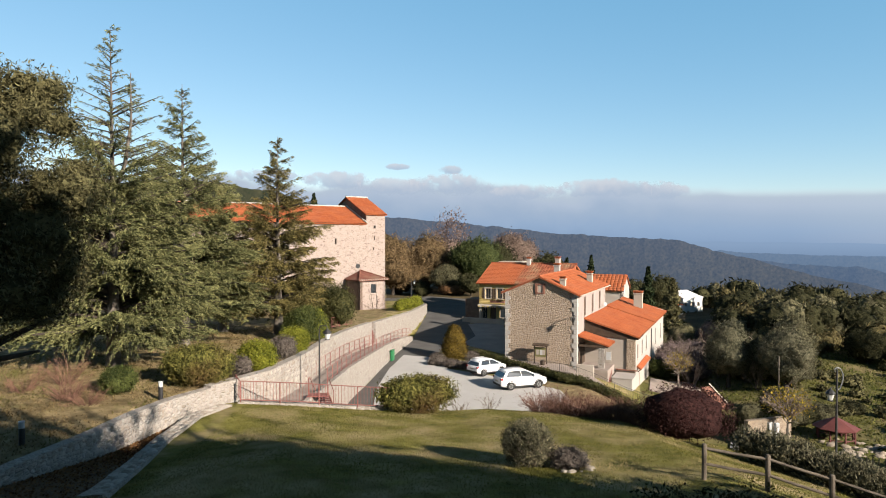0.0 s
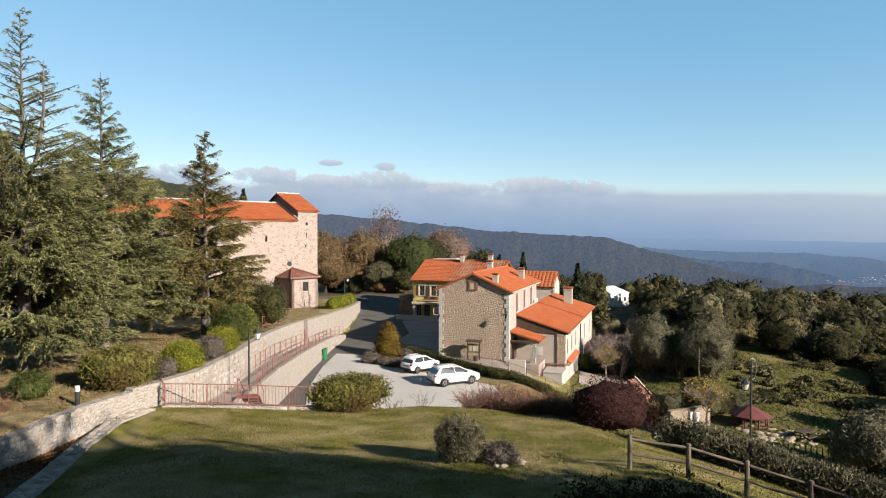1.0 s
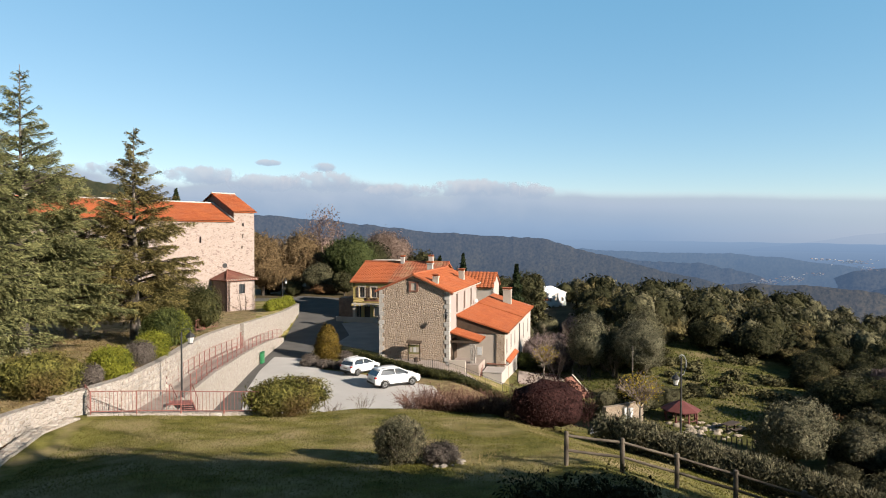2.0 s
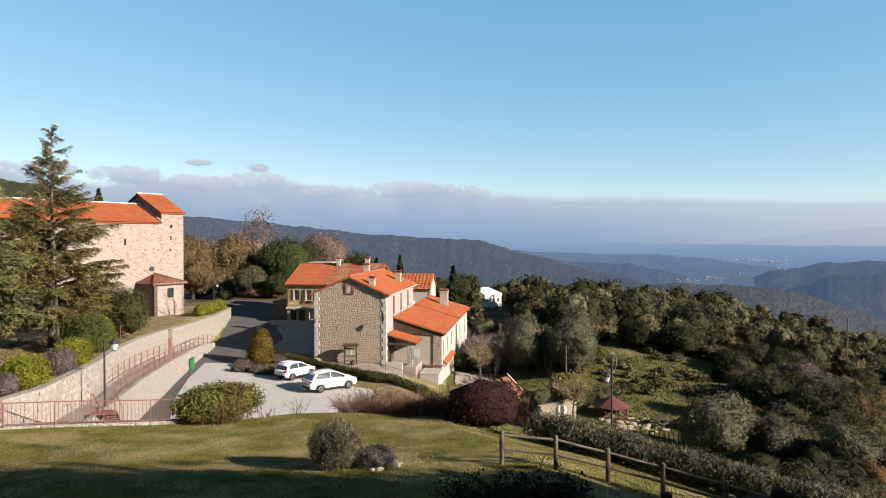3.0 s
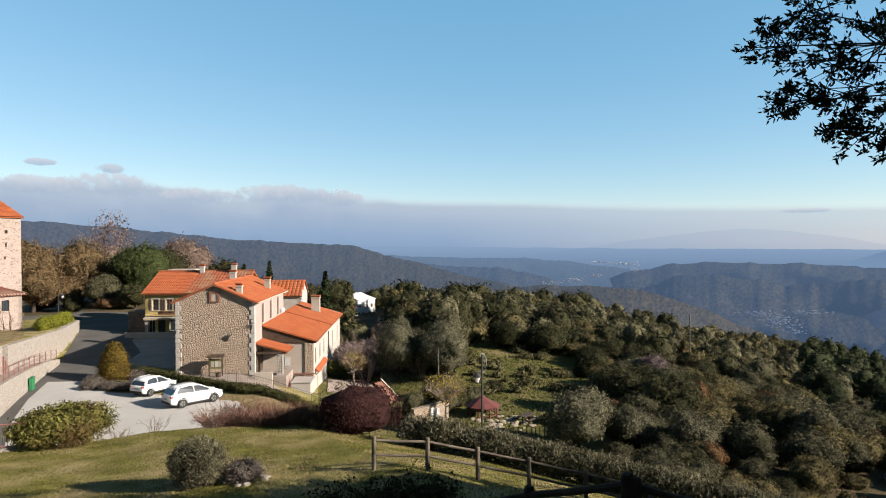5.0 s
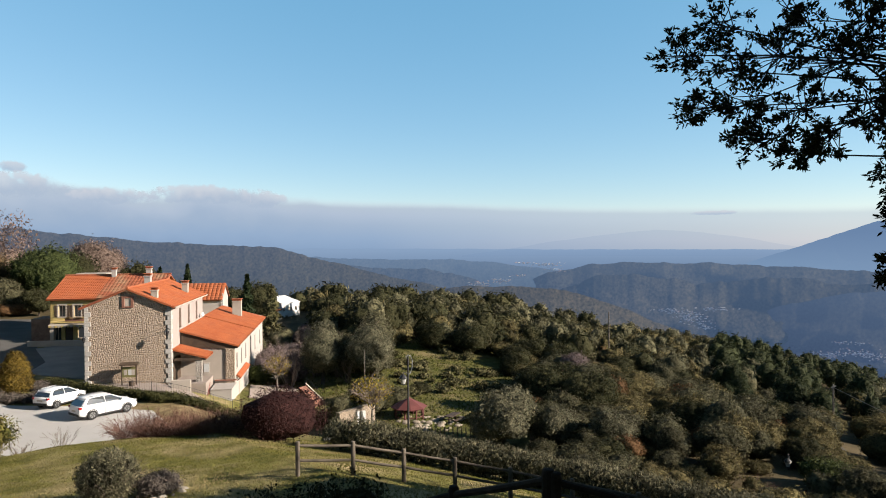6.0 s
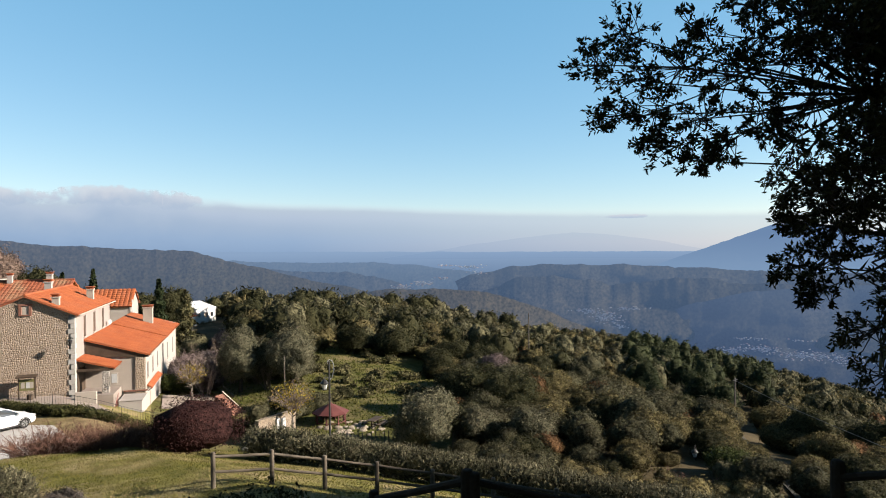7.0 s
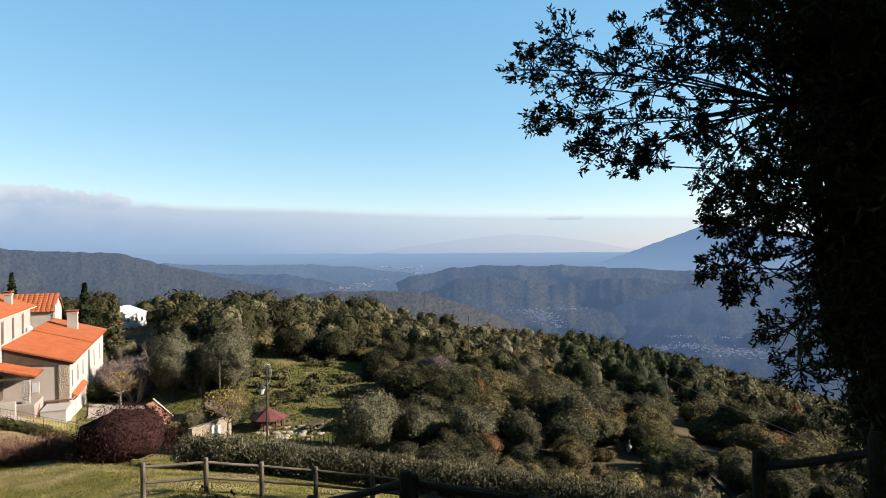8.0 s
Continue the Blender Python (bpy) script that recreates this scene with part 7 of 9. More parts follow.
def wood_tree(rng, height, width, material, leaf=0.25, density=17.5, lobes=3, facets=(8, 12), low=0.12):
    """Bark and crown of a round-headed woodland tree: a ragged dome with a few heavy side heads."""
    bm, _ = limbs(height * 0.7, width * 0.25, rng, 5, 0.045 * height ** 0.8)
    ls = [((0, 0, height * 0.54), (width * 0.42, width * 0.42, height * 0.44))]
    for i in range(lobes):
        a = i * 2.39996 + rng.uniform(-0.6, 0.6)
        q = width * rng.uniform(0.17, 0.27)
        k = width * rng.uniform(0.24, 0.32)
        ls.append(((q * math.cos(a), q * math.sin(a), height * rng.uniform(0.3 + low, 0.72)), (k, k, k * rng.uniform(0.8, 1.05))))
    return finish(bm, "trunk", M_DARKBARK, True), foliage("crown", ls, material, leaf, density, rng, facets)


def plant(name, m, meshes, label, category, group="", names=("trunk", "crown")):
    t = thing(name, m, label, category, group)
    for n, me in zip(names, meshes):
        part(n, me, None, t)
    return t


def scaled(x, y, s, turn=0.0, sink=0.1, sz=None):
    return Matrix.Translation((x, y, ground_z(x, y) - sink)) @ Matrix.Rotation(radians(turn), 4, "Z") @ Matrix.Diagonal((s, s, sz or s, 1))


# ---- cedars on the terrace ----
def cedar(rng, height, width, material, bare_top=0.0, two_tops=False, skirt=0.125):
    """A cedar: straight trunk, tiers of level boughs with flat sprays of needles, open and ragged towards the top."""
    bm = bmesh.new()
    tube([(0, 0, -0.4), (0, 0, 0.2), (0.05, 0, height * 0.4), (0, 0.05, height * 0.8), (0, 0, height)], [0.62, 0.44, 0.20, 0.06, 0.015], 9, bm)
    segs, pts, outs, fine = [], [], [], []
    leaders = [(0, 0, height, 1.0)]
    if two_tops:
        leaders.append((1.35, -0.35, height * 0.86, 0.7))
        tube([(0.1, 0, height * 0.5), (0.9, -0.2, height * 0.6), (1.35, -0.35, height * 0.72), (1.35, -0.35, height * 0.86)], [0.15, 0.12, 0.08, 0.02], 6, bm)
    for lx, ly, lh, share in leaders:
        z = height * skirt if share == 1.0 else height * 0.6
        while z < lh * 0.985:
            f = z / lh
            reach = width * (0.57 * (1 - f) ** 1.25 + 0.02) * (1.0 if share == 1.0 else 0.75)
            if f < 0.2:
                reach *= 0.8 + 1.0 * f
            n = int(rng.integers(4, 7)) if f < 0.55 else 4
            for i in range(n):
                a = rng.uniform(0, 2 * math.pi)
                L = reach * rng.uniform(0.65, 1.12)
                if f > 0.5 and rng.uniform() < 0.3:
                    L *= 1.5
                d = np.array([math.cos(a), math.sin(a), 0.0])
                rise = (0.20 + 0.35 * f) * L * rng.uniform(0.6, 1.4)
                base = np.array([lx, ly, min(z + height * rng.uniform(-0.014, 0.014), lh)])
                bough = [base + d * L * q + np.array([0, 0, rise * q - 0.16 * L * q * q * (1 if f < 0.55 else 0.3)]) for q in np.linspace(0, 1, 5)]
                w = 0.018 + 0.018 * L
                segs += [(bough[k], bough[k + 1], w * (1 - k * 0.2), w * (0.8 - k * 0.2)) for k in range(4)]
                bare = bare_top and f > 1 - bare_top
                side_ = np.cross(d, (0, 0, 1))
                sag = 0.16 * L * (1 if f < 0.55 else 0.3)
                count = int(L / (0.30 if bare else 0.19 if f < 0.45 else 0.14)) + 3
                for q in rng.uniform(0.10, 1.0, count * 2) ** 0.8:
                    sgn = 1 if rng.uniform() < 0.5 else -1
                    ln_ = (L * 0.36 * (1.08 - q) + 0.22) * rng.uniform(0.6, 1.25) * (0.45 if bare else 1.0 if f < 0.55 else 0.88)
                    e = d * rng.uniform(0.5, 1.0) + side_ * sgn * rng.uniform(0.35, 0.95) * (1.1 - 0.6 * q) + np.array([0, 0, rng.uniform(-0.42, 0.12)])
                    e /= np.linalg.norm(e)
                    o = base + d * L * q + np.array([0, 0, rise * q - sag * q * q])
                    k = max(3, int(ln_ * (14 if bare else 23)))
                    g = rng.uniform(0, 1.05, k)
                    pts.append(o + e[None] * (ln_ * g)[:, None] + np.array([0, 0, -0.22])[None] * (ln_ * g * g)[:, None] + rng.normal(0, 0.035, (k, 3)))
                    outs.append(np.tile(e, (k, 1)))
                    fine.append(np.full(k, 1.0 if f < 0.5 else 0.8))
            z += height * rng.uniform(0.012, 0.022) * (1.0 if f < 0.55 else 1.1)
    pts, outs = np.vstack(pts), np.vstack(outs)
    n = len(pts)
    d = outs + rng.normal(0, 0.42, (n, 3))
    d /= np.linalg.norm(d, axis=1, keepdims=True)
    b = np.cross(d, rng.normal(0, 0.9, (n, 3)) + np.array([0, 0, 0.8]))
    b /= np.linalg.norm(b, axis=1, keepdims=True)
    s = (rng.uniform(0.15, 0.27, n) * np.concatenate(fine))[:, None]
    q = np.stack([pts - d * s * 0.5 + b * s * 0.13, pts - d * s * 0.4 - b * s * 0.13, pts + d * s * 0.65], 1).reshape(-1, 3)
    return finish(bm, "trunk", M_BARK, True), bars("branchwork", segs, M_DARKBARK), quads_mesh("needle_mass", q, material, 3)


for i, (x, y, h, w, mat, bare, two, label) in enumerate((
        (-19.6, 38.4, 20.2, 14.5, M_CEDAR, 0.34, True, "tall grey-green cedar with a thin bare double top"),
        (-18.8, 46.9, 19.2, 14.0, M_CEDAR, 0.1, False, "tall dense cedar with a ragged crown"),
        (-14.5, 56.9, 17.5, 13.0, M_CEDAR_BROWN, 0.0, False, "olive-brown cedar with layered boughs"),
        (-19.4, 57.0, 13.0, 11.0, M_CEDAR_BROWN, 0.0, False, "brownish cedar before the church wall"))):
    c = thing("cedar_tree", pose(x, y, ground_z(x, y) - 0.1, 0, 0, 40 * i), label, "tree", "terrace cedars")
    for n, me in zip(("trunk", "branchwork", "needle_mass"), cedar(np.random.default_rng(30 + i), h, w, mat, bare, two, (0.09, 0.12, 0.13, 0.14)[i])):
        part(n, me, None, c)

# ---- holm oak at the path, crown running out of view ----
rg = np.random.default_rng(5)
bm, ends = limbs(9.0, 3.0, rg, 7, 0.38, 0.3, 0.25)
lob = [((-0.6, 0, 8.0), (2.9, 2.9, 3.0)), ((-1.2, 1, 10.6), (2.3, 2.3, 1.8)), ((1.9, -0.6, 8.9), (1.5, 1.5, 1.3)), ((1.5, 1.5, 10.0), (1.4, 1.4, 1.1)), ((2.4, 0.4, 6.6), (1.5, 1.5, 1.5)), ((1.2, -1.4, 6.0), (2.0, 2.0, 1.6)),
       ((-2.6, -1.0, 8.6), (2.4, 2.4, 2.2)), ((0.2, -1.4, 11.4), (1.4, 1.4, 1.1)), ((2.9, 1.2, 7.8), (1.1, 1.1, 0.9)), ((-0.4, -1.8, 9.6), (2.0, 2.0, 1.6)), ((-2.0, 1.0, 5.6), (2.6, 2.6, 1.8)), ((0.9, 0.8, 5.2), (2.0, 2.0, 1.3))]
heads = []
for c, r in lob:
    heads.append((c, tuple(v * 0.84 for v in r)))
    for _ in range(6):
        d = rg.normal(0, 1, 3) + np.array([0.15, -0.2, 0.25])
        d /= np.linalg.norm(d)
        k = rg.uniform(0.30, 0.46)
        heads.append((tuple(c[i] + d[i] * r[i] * 0.74 for i in range(3)), tuple(v * k for v in r)))
plant("holm_oak", pose(-13.2, 16.8, ground_z(-13.2, 16.8) - 0.2) @ Matrix.Diagonal((1, 1, 1.07, 1)), (finish(bm, "trunk", M_DARKBARK, True), crown("crown", heads, M_OAK_GREY, 0.085, 150, rg, 0.78, 1.7, 0.8, 0.28, -1.0, 20, True, (4, 6), 1.3)), "large grey-green holm oak beside the garden path", "tree")


# ---- holm oak at the fence: near boughs against the sky ----
def near_oak():
    rg = np.random.default_rng(8)
    bx, by = 11.0, -0.6
    zg = 16.3
    t = thing("holm_oak", pose(bx, by, zg), "dark evergreen oak overhanging the fence, boughs against the sky", "tree")
    bm = bmesh.new()
    tube([(0, 0, -0.5), (0, 0, 0.6), (-0.15, 0.1, 2.6), (-0.1, 0.3, 1.6), (0.2, 0.5, 7.5)], [0.42, 0.30, 0.24, 0.17, 0.06], 9, bm)
    # sprays of leaves on the boughs that hang out over the slope: centre and radius
    outer = [(-4.16, 5.47, 5.82, 0.32), (-3.92, 5.13, 6.15, 0.41), (-3.87, 5.05, 5.6, 0.41), (-4.03, 5.29, 5.18, 0.28), (-3.76, 4.88, 5.16, 0.34), (-3.73, 4.82, 4.74, 0.3), (-3.61, 4.62, 5.7, 0.44),
             (-3.53, 4.48, 5.07, 0.4), (-3.5, 4.41, 4.59, 0.27), (-3.36, 4.13, 4.77, 0.34), (-3.53, 4.47, 6.2, 0.25), (-3.35, 4.13, 5.52, 0.47), (-3.27, 3.94, 5.95, 0.4), (-3.26, 3.92, 6.33, 0.34)]
    inner = [(-3.22, 3.83, 5.08, 0.41), (-3.13, 3.61, 5.6, 0.49), (-3.06, 3.41, 6.16, 0.51), (-3.09, 3.51, 4.76, 0.34), (-3.1, 3.54, 4.24, 0.3), (-3.02, 3.31, 5.11, 0.49), (-2.96, 3.14, 5.73, 0.57),
             (-3.12, 3.58, 3.38, 0.28), (-3.01, 3.28, 4.18, 0.39), (-2.99, 3.23, 3.48, 0.41), (-3.02, 3.31, 3.09, 0.25), (-3.1, 3.52, 3.83, 0.24), (-2.87, 2.84, 2.63, 0.42), (-2.84, 2.71, 2.21, 0.35)]
    fill = [(float(rg.uniform(-2.9, -0.4)), float(rg.uniform(0.6, 2.2)), float(rg.uniform(3.2, 8.6)), 0.5) for _ in range(36)]
    while len(fill) < 150:
        a, d, z = radians(rg.uniform(71.5, 82)), rg.uniform(7.9, 10.5), rg.uniform(0.9, 8.6)
        if z < 3.8 and math.degrees(a) < 74.5 + (3.8 - z) * 2.4:
            continue
        fill.append((d * math.sin(a) - bx, d * math.cos(a) - by, z, 0.5))
    for _ in range(6):
        a, d = radians(rg.uniform(66, 73)), rg.uniform(8.6, 9.6)
        fill.append((d * math.sin(a) - bx, d * math.cos(a) - by, rg.uniform(6.3, 7.8), 0.36))
    segs, leafp, leafd = [], [], []
    hub = {}
    for cx, cy, cz, cr in outer + inner + fill:
        c = np.array([cx, cy, cz])
        root = np.array([-0.1 + 0.12 * (cx + 0.1), 0.2 + 0.12 * (cy - 0.2), 2.4 + 0.55 * (cz - 2.4)])
        for key in ((-2.2, 3.0, 5.3), (-2.0, 2.6, 3.6), (-1.6, 2.2, 6.6)):
            k = np.array(key)
            if np.linalg.norm(c - k) < np.linalg.norm(c - root) and cx < -2.5:
                root = k
                if key not in hub:
                    hub[key] = True
                    tube([(-0.1, 0.2, 0.55 * key[2] + 1.1), (key[0] * 0.5, key[1] * 0.5, key[2] * 0.8 + 0.7), key], [0.07, 0.05, 0.03], 7, bm)
        mid = (root + c) / 2 + rg.normal(0, 0.24, 3)
        segs += [(root, mid, 0.017, 0.013), (mid, c, 0.013, 0.006)]
        for _ in range(int(11 + 36 * cr)):
            d = rg.normal(0, 1, 3)
            d /= np.linalg.norm(d)
            e = c + d * cr * rg.uniform(0.55, 1.05)
            b0 = c + (mid - c) * rg.uniform(0, 0.25)
            m2 = (b0 + e) / 2 + rg.normal(0, 0.05, 3) * cr
            segs += [(b0, m2, 0.008, 0.006), (m2, e, 0.006, 0.003)]
            k = int(rg.integers(20, 32))
            f = rg.uniform(0.35, 1.05, k)
            leafp.append(m2 + (e - m2)[None] * f[:, None] + rg.normal(0, 0.02, (k, 3)))
            sd = rg.normal(0, 1, (k, 3)) + (e - m2)[None] / (np.linalg.norm(e - m2) + 1e-6) * 0.9
            leafd.append(sd / np.linalg.norm(sd, axis=1, keepdims=True))
    part("trunk", finish(bm, "trunk", M_DARKBARK, True), None, t)
    part("branchwork", bars("branchwork", segs, M_DARKBARK), None, t)
    p, d = np.vstack(leafp), np.vstack(leafd)
    n = len(p)
    s = rg.uniform(0.042, 0.074, n)[:, None]
    b = np.cross(d, rg.normal(0, 1, (n, 3)))
    b /= np.linalg.norm(b, axis=1, keepdims=True)
    q = np.stack([p, p + d * s * 0.5 + b * s * 0.23, p + d * s * 1.15, p + d * s * 0.5 - b * s * 0.23], 1).reshape(-1, 3)
    part("leaf_mass", quads_mesh("leaf_mass", q, M_OAK), None, t)
    # the shaded heart of the crown
    heart = [((0.2, 0.6, 5.4), (1.9, 1.9, 2.2)), ((-0.6, 1.6, 4.4), (1.2, 1.1, 1.6)), ((0.6, 0.4, 2.6), (1.5, 1.5, 1.8)), ((-0.9, 1.1, 2.4), (1.0, 0.9, 1.4)), ((0.4, 1.5, 6.6), (1.4, 1.4, 1.4)), ((-1.4, 2.0, 6.2), (1.0, 0.9, 1.3)), ((-1.7, 1.7, 4.0), (0.9, 0.8, 1.3)), ((0.2, 0.2, 8.6), (1.8, 1.8, 1.9)), ((-1.4, 0.9, 1.4), (0.9, 0.9, 1.0)), ((0.6, 0.6, 0.9), (1.5, 1.3, 1.0)), ((-0.8, 1.4, 8.0), (1.2, 1.1, 1.5)), ((-2.3, 2.2, 7.4), (0.8, 0.8, 1.1)), ((-2.3, 2.2, 5.8), (0.85, 0.8, 1.1)), ((-2.25, 2.1, 4.4), (0.8, 0.8, 1.0)), ((-2.2, 2.0, 3.0), (0.8, 0.75, 1.0)), ((-2.1, 1.8, 1.8), (0.7, 0.7, 0.9)), ((-1.6, 2.3, 8.6), (1.0, 1.0, 1.2)), ((-1.3, 1.2, 0.4), (0.8, 0.7, 0.9))]
    part("crown", crown("crown", heart, M_OAK, 0.085, 190, rg, 0.8, 2.0, 0.9, 0.35, -1.0, 18, True), None, t)


near_oak()
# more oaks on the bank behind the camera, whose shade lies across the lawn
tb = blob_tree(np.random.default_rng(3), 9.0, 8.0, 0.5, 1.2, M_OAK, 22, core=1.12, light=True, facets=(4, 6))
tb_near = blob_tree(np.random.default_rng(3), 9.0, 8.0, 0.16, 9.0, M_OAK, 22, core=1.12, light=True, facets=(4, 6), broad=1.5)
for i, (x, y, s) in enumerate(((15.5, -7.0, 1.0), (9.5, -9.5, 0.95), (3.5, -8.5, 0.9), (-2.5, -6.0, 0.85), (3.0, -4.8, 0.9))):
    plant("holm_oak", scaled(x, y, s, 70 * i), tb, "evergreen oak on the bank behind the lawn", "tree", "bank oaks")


# heights set by the lawn's shadow edge; last five, unseen, only block skylight
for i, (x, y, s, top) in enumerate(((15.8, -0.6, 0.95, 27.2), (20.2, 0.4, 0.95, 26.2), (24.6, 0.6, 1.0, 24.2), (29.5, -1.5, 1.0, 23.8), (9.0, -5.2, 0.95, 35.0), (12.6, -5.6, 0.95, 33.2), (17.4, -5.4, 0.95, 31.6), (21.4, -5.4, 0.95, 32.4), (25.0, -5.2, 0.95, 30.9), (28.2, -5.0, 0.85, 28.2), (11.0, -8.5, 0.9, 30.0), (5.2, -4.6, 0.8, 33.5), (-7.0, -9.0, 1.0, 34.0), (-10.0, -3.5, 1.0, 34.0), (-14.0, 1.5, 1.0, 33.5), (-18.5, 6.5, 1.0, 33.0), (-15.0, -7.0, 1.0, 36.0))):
    plant("holm_oak", scaled(x, y, s, 50 * i, 0.1, (top - ground_z(x, y)) / 9.5), tb_near if i < 2 else tb, "tall evergreen oak added beside the lawn bank to block light", "tree", "bank oaks")


# ---- shrubs on the terrace and the lawn ----
def tips(name, points, dirs, size, material, rng, slim=0.16):
    """Upright leafy shoots: slim blades along the given directions."""
    n = len(points)
    d = dirs / np.linalg.norm(dirs, axis=1, keepdims=True)
    b = np.cross(d, rng.normal(0, 1, (n, 3)))
    b /= np.linalg.norm(b, axis=1, keepdims=True) + 1e-9
    k = (size * rng.uniform(0.6, 1.4, n))[:, None]
    return quads_mesh(name, np.stack([points + b * k * slim * 0.5, points - b * k * slim * 0.5, points + d * k], 1).reshape(-1, 3), material, 3)


def dome(name, x, y, w, d, h, material, leaf, density, label, seed, turn=0.0, core=0.86, group="", lobes=5, soft=False):
    rg = np.random.default_rng(seed)
    ls = [((0, 0, h * 0.46), (w * 0.46, d * 0.46, h * 0.52))]
    for i in range(lobes):
        a = 2 * math.pi * i / lobes + rg.uniform(-0.3, 0.3)
        ls.append(((w * 0.22 * math.cos(a), d * 0.22 * math.sin(a), h * rg.uniform(0.42, 0.6)), (w * 0.30, d * 0.30, h * rg.uniform(0.34, 0.44))))
    if soft:
        me = foliage(name, ls[:1] + [(c, tuple(q * 1.25 for q in r)) for c, r in ls[1:3]], material, leaf, density, rg, (6, 9), 0.3)
    else:
        me = crown(name, ls, material, leaf, density, rg, core, 1.6, 0.7, 0.10, -0.95, 10, True)
    t = thing(name, pose(x, y, ground_z(x, y) - 0.05, 0, 0, turn), label, "shrub", group)
    part("foliage", me, None, t)
    part("stem", tube([(0, 0, -0.2), (0, 0, h * 0.45)], 0.05, 6), M_DARKBARK, t)
    return t


dome("rounded_bush", -13.1, 34.6, 3.6, 3.0, 2.25, M_BUSH, 0.10, 170, "large clipped bush mottled green and brown", 1)
dome("rounded_bush", -11.5, 36.6, 1.3, 1.2, 1.25, M_LAVENDER, 0.06, 300, "grey-brown dried lavender mound", 2, group="lavender mounds")
dome("rounded_bush", -11.2, 38.9, 2.35, 2.2, 1.85, M_PRIVET, 0.085, 260, "clipped yellow-green bush on the terrace edge", 3, group="clipped bushes")
dome("rounded_bush", -10.7, 43.0, 1.9, 1.7, 1.6, M_LAVENDER, 0.06, 260, "grey-brown dried shrub mound", 4, group="lavender mounds")
dome("rounded_bush", -10.6, 45.6, 2.25, 2.1, 1.9, M_PRIVET, 0.085, 260, "clipped yellow-green bush on the terrace edge", 5, group="clipped bushes")
dome("rounded_bush", -11.2, 52.6, 3.6, 3.0, 2.8, M_BOX, 0.10, 170, "large clipped green bush with sunlit yellow side", 6)
# overlapping dome whose yellower leaves paint the large bush's sunlit side
dome("rounded_bush", -10.35, 53.0, 1.8, 2.6, 2.6, M_PRIVET, 0.09, 200, "sunlit side of the clipped bush, painted with yellow-green leaves", 26)
dome("rounded_bush", -16.3, 32.3, 1.75, 1.6, 1.35, M_BOX, 0.075, 320, "small glossy dark green bush on the terrace", 7)
dome("rounded_bush", -1.5, 35.4, 4.4, 3.0, 2.0, M_BUSH, 0.11, 120, "broad loose green bush at the lawn's edge", 8, core=0.8)
dome("wine_bush", 11.65, 31.0, 4.7, 4.4, 2.7, M_WINE_CROWN, 0.085, 110, "dark wine-red leaved bush below the lawn", 9, lobes=0, soft=True)
shrub = dome("rosemary_bush", 2.85, 21.7, 1.75, 1.5, 1.55, M_HEDGE_GREY, 0.06, 300, "grey-green upright shrub on the lawn", 10, core=0.62)
rg = np.random.default_rng(15)
so = sphere_points(7000, rg, -0.6)
part("shoot_layer", tips("shoot_layer", np.array([0, 0, 0.75]) + so * np.array([0.82, 0.72, 0.86]) * rg.uniform(0.6, 1.04, (7000, 1)), so * 0.6 + np.array([0, 0, 0.45]) + rg.normal(0, 0.6, (7000, 3)), 0.085, M_ROSEMARY, rg, 0.3), None, shrub, "pale grey-green leafy shoots")
dome("lavender_mound", 4.15, 21.3, 1.3, 1.1, 0.75, M_LAVENDER, 0.05, 420, "dry lavender mound inside a ring of pale stones", 11)
t = thing("topiary", at_ground(1.15, 67.2), "egg-shaped golden conifer in the parking bed", "shrub")
part("foliage", crown("foliage", [((0, 0, 1.1), (1.32, 1.3, 1.15)), ((0, 0, 2.0), (1.12, 1.1, 1.15)), ((0, 0, 2.9), (0.72, 0.7, 0.85))], M_GOLD, 0.11, 200, np.random.default_rng(12), 0.9, 1.8, 0.5, 0.08, -0.95, 10, True), None, t)
part("stem", tube([(0, 0, -0.2), (0, 0, 1.5)], 0.08, 6), M_DARKBARK, t)
for i, (x, y) in enumerate(((-0.6, 64.6), (0.9, 63.6), (2.3, 62.9), (3.4, 65.0), (-0.4, 66.8), (2.9, 67.6))):
    dome("lavender_mound", x, y, 1.9, 1.5, 0.85, M_LAVENDER, 0.09, 120, "grey lavender mound in the parking bed", 40 + i, group="bed lavender")
rg = np.random.default_rng(14)
for x, y, n, h, w, mat, label in ((2.85, 21.7, 50, 2.0, 0.33, M_TWIG, "pale dry upright stems of a lawn shrub"), (-17.9, 30.6, 60, 2.1, 0.95, M_BARBERRY, "leafless reddish shrub on the terrace"), (-16.6, 30.0, 46, 1.5, 1.0, M_BARBERRY, "leafless reddish shrub on the terrace"), (-20.6, 31.6, 40, 1.7, 0.9, M_BARBERRY, "leafless reddish shrub on the terrace"), (-19.6, 33.5, 40, 2.4, 0.5, M_BARBERRY, "leafless reddish shrub under the cedar"), (-0.9, 35.2, 26, 2.4, 0.45, M_TWIG, "thin bare stems in a green bush"),
                                  (0.9, 36.6, 16, 1.2, 0.4, M_TWIG, "thin dry stems at the lawn's edge"), (2.6, 36.2, 16, 1.3, 0.4, M_TWIG, "thin dry stems at the lawn's edge")):
    t = thing("bare_shrub", at_ground(x, y), label, "shrub", "bare shrubs")
    part("twiggy_stem", twigs("twiggy_stem", (0, 0, -0.1), n, h * 0.62, w, 0.011, mat, rg, 2, 0.35), None, t)
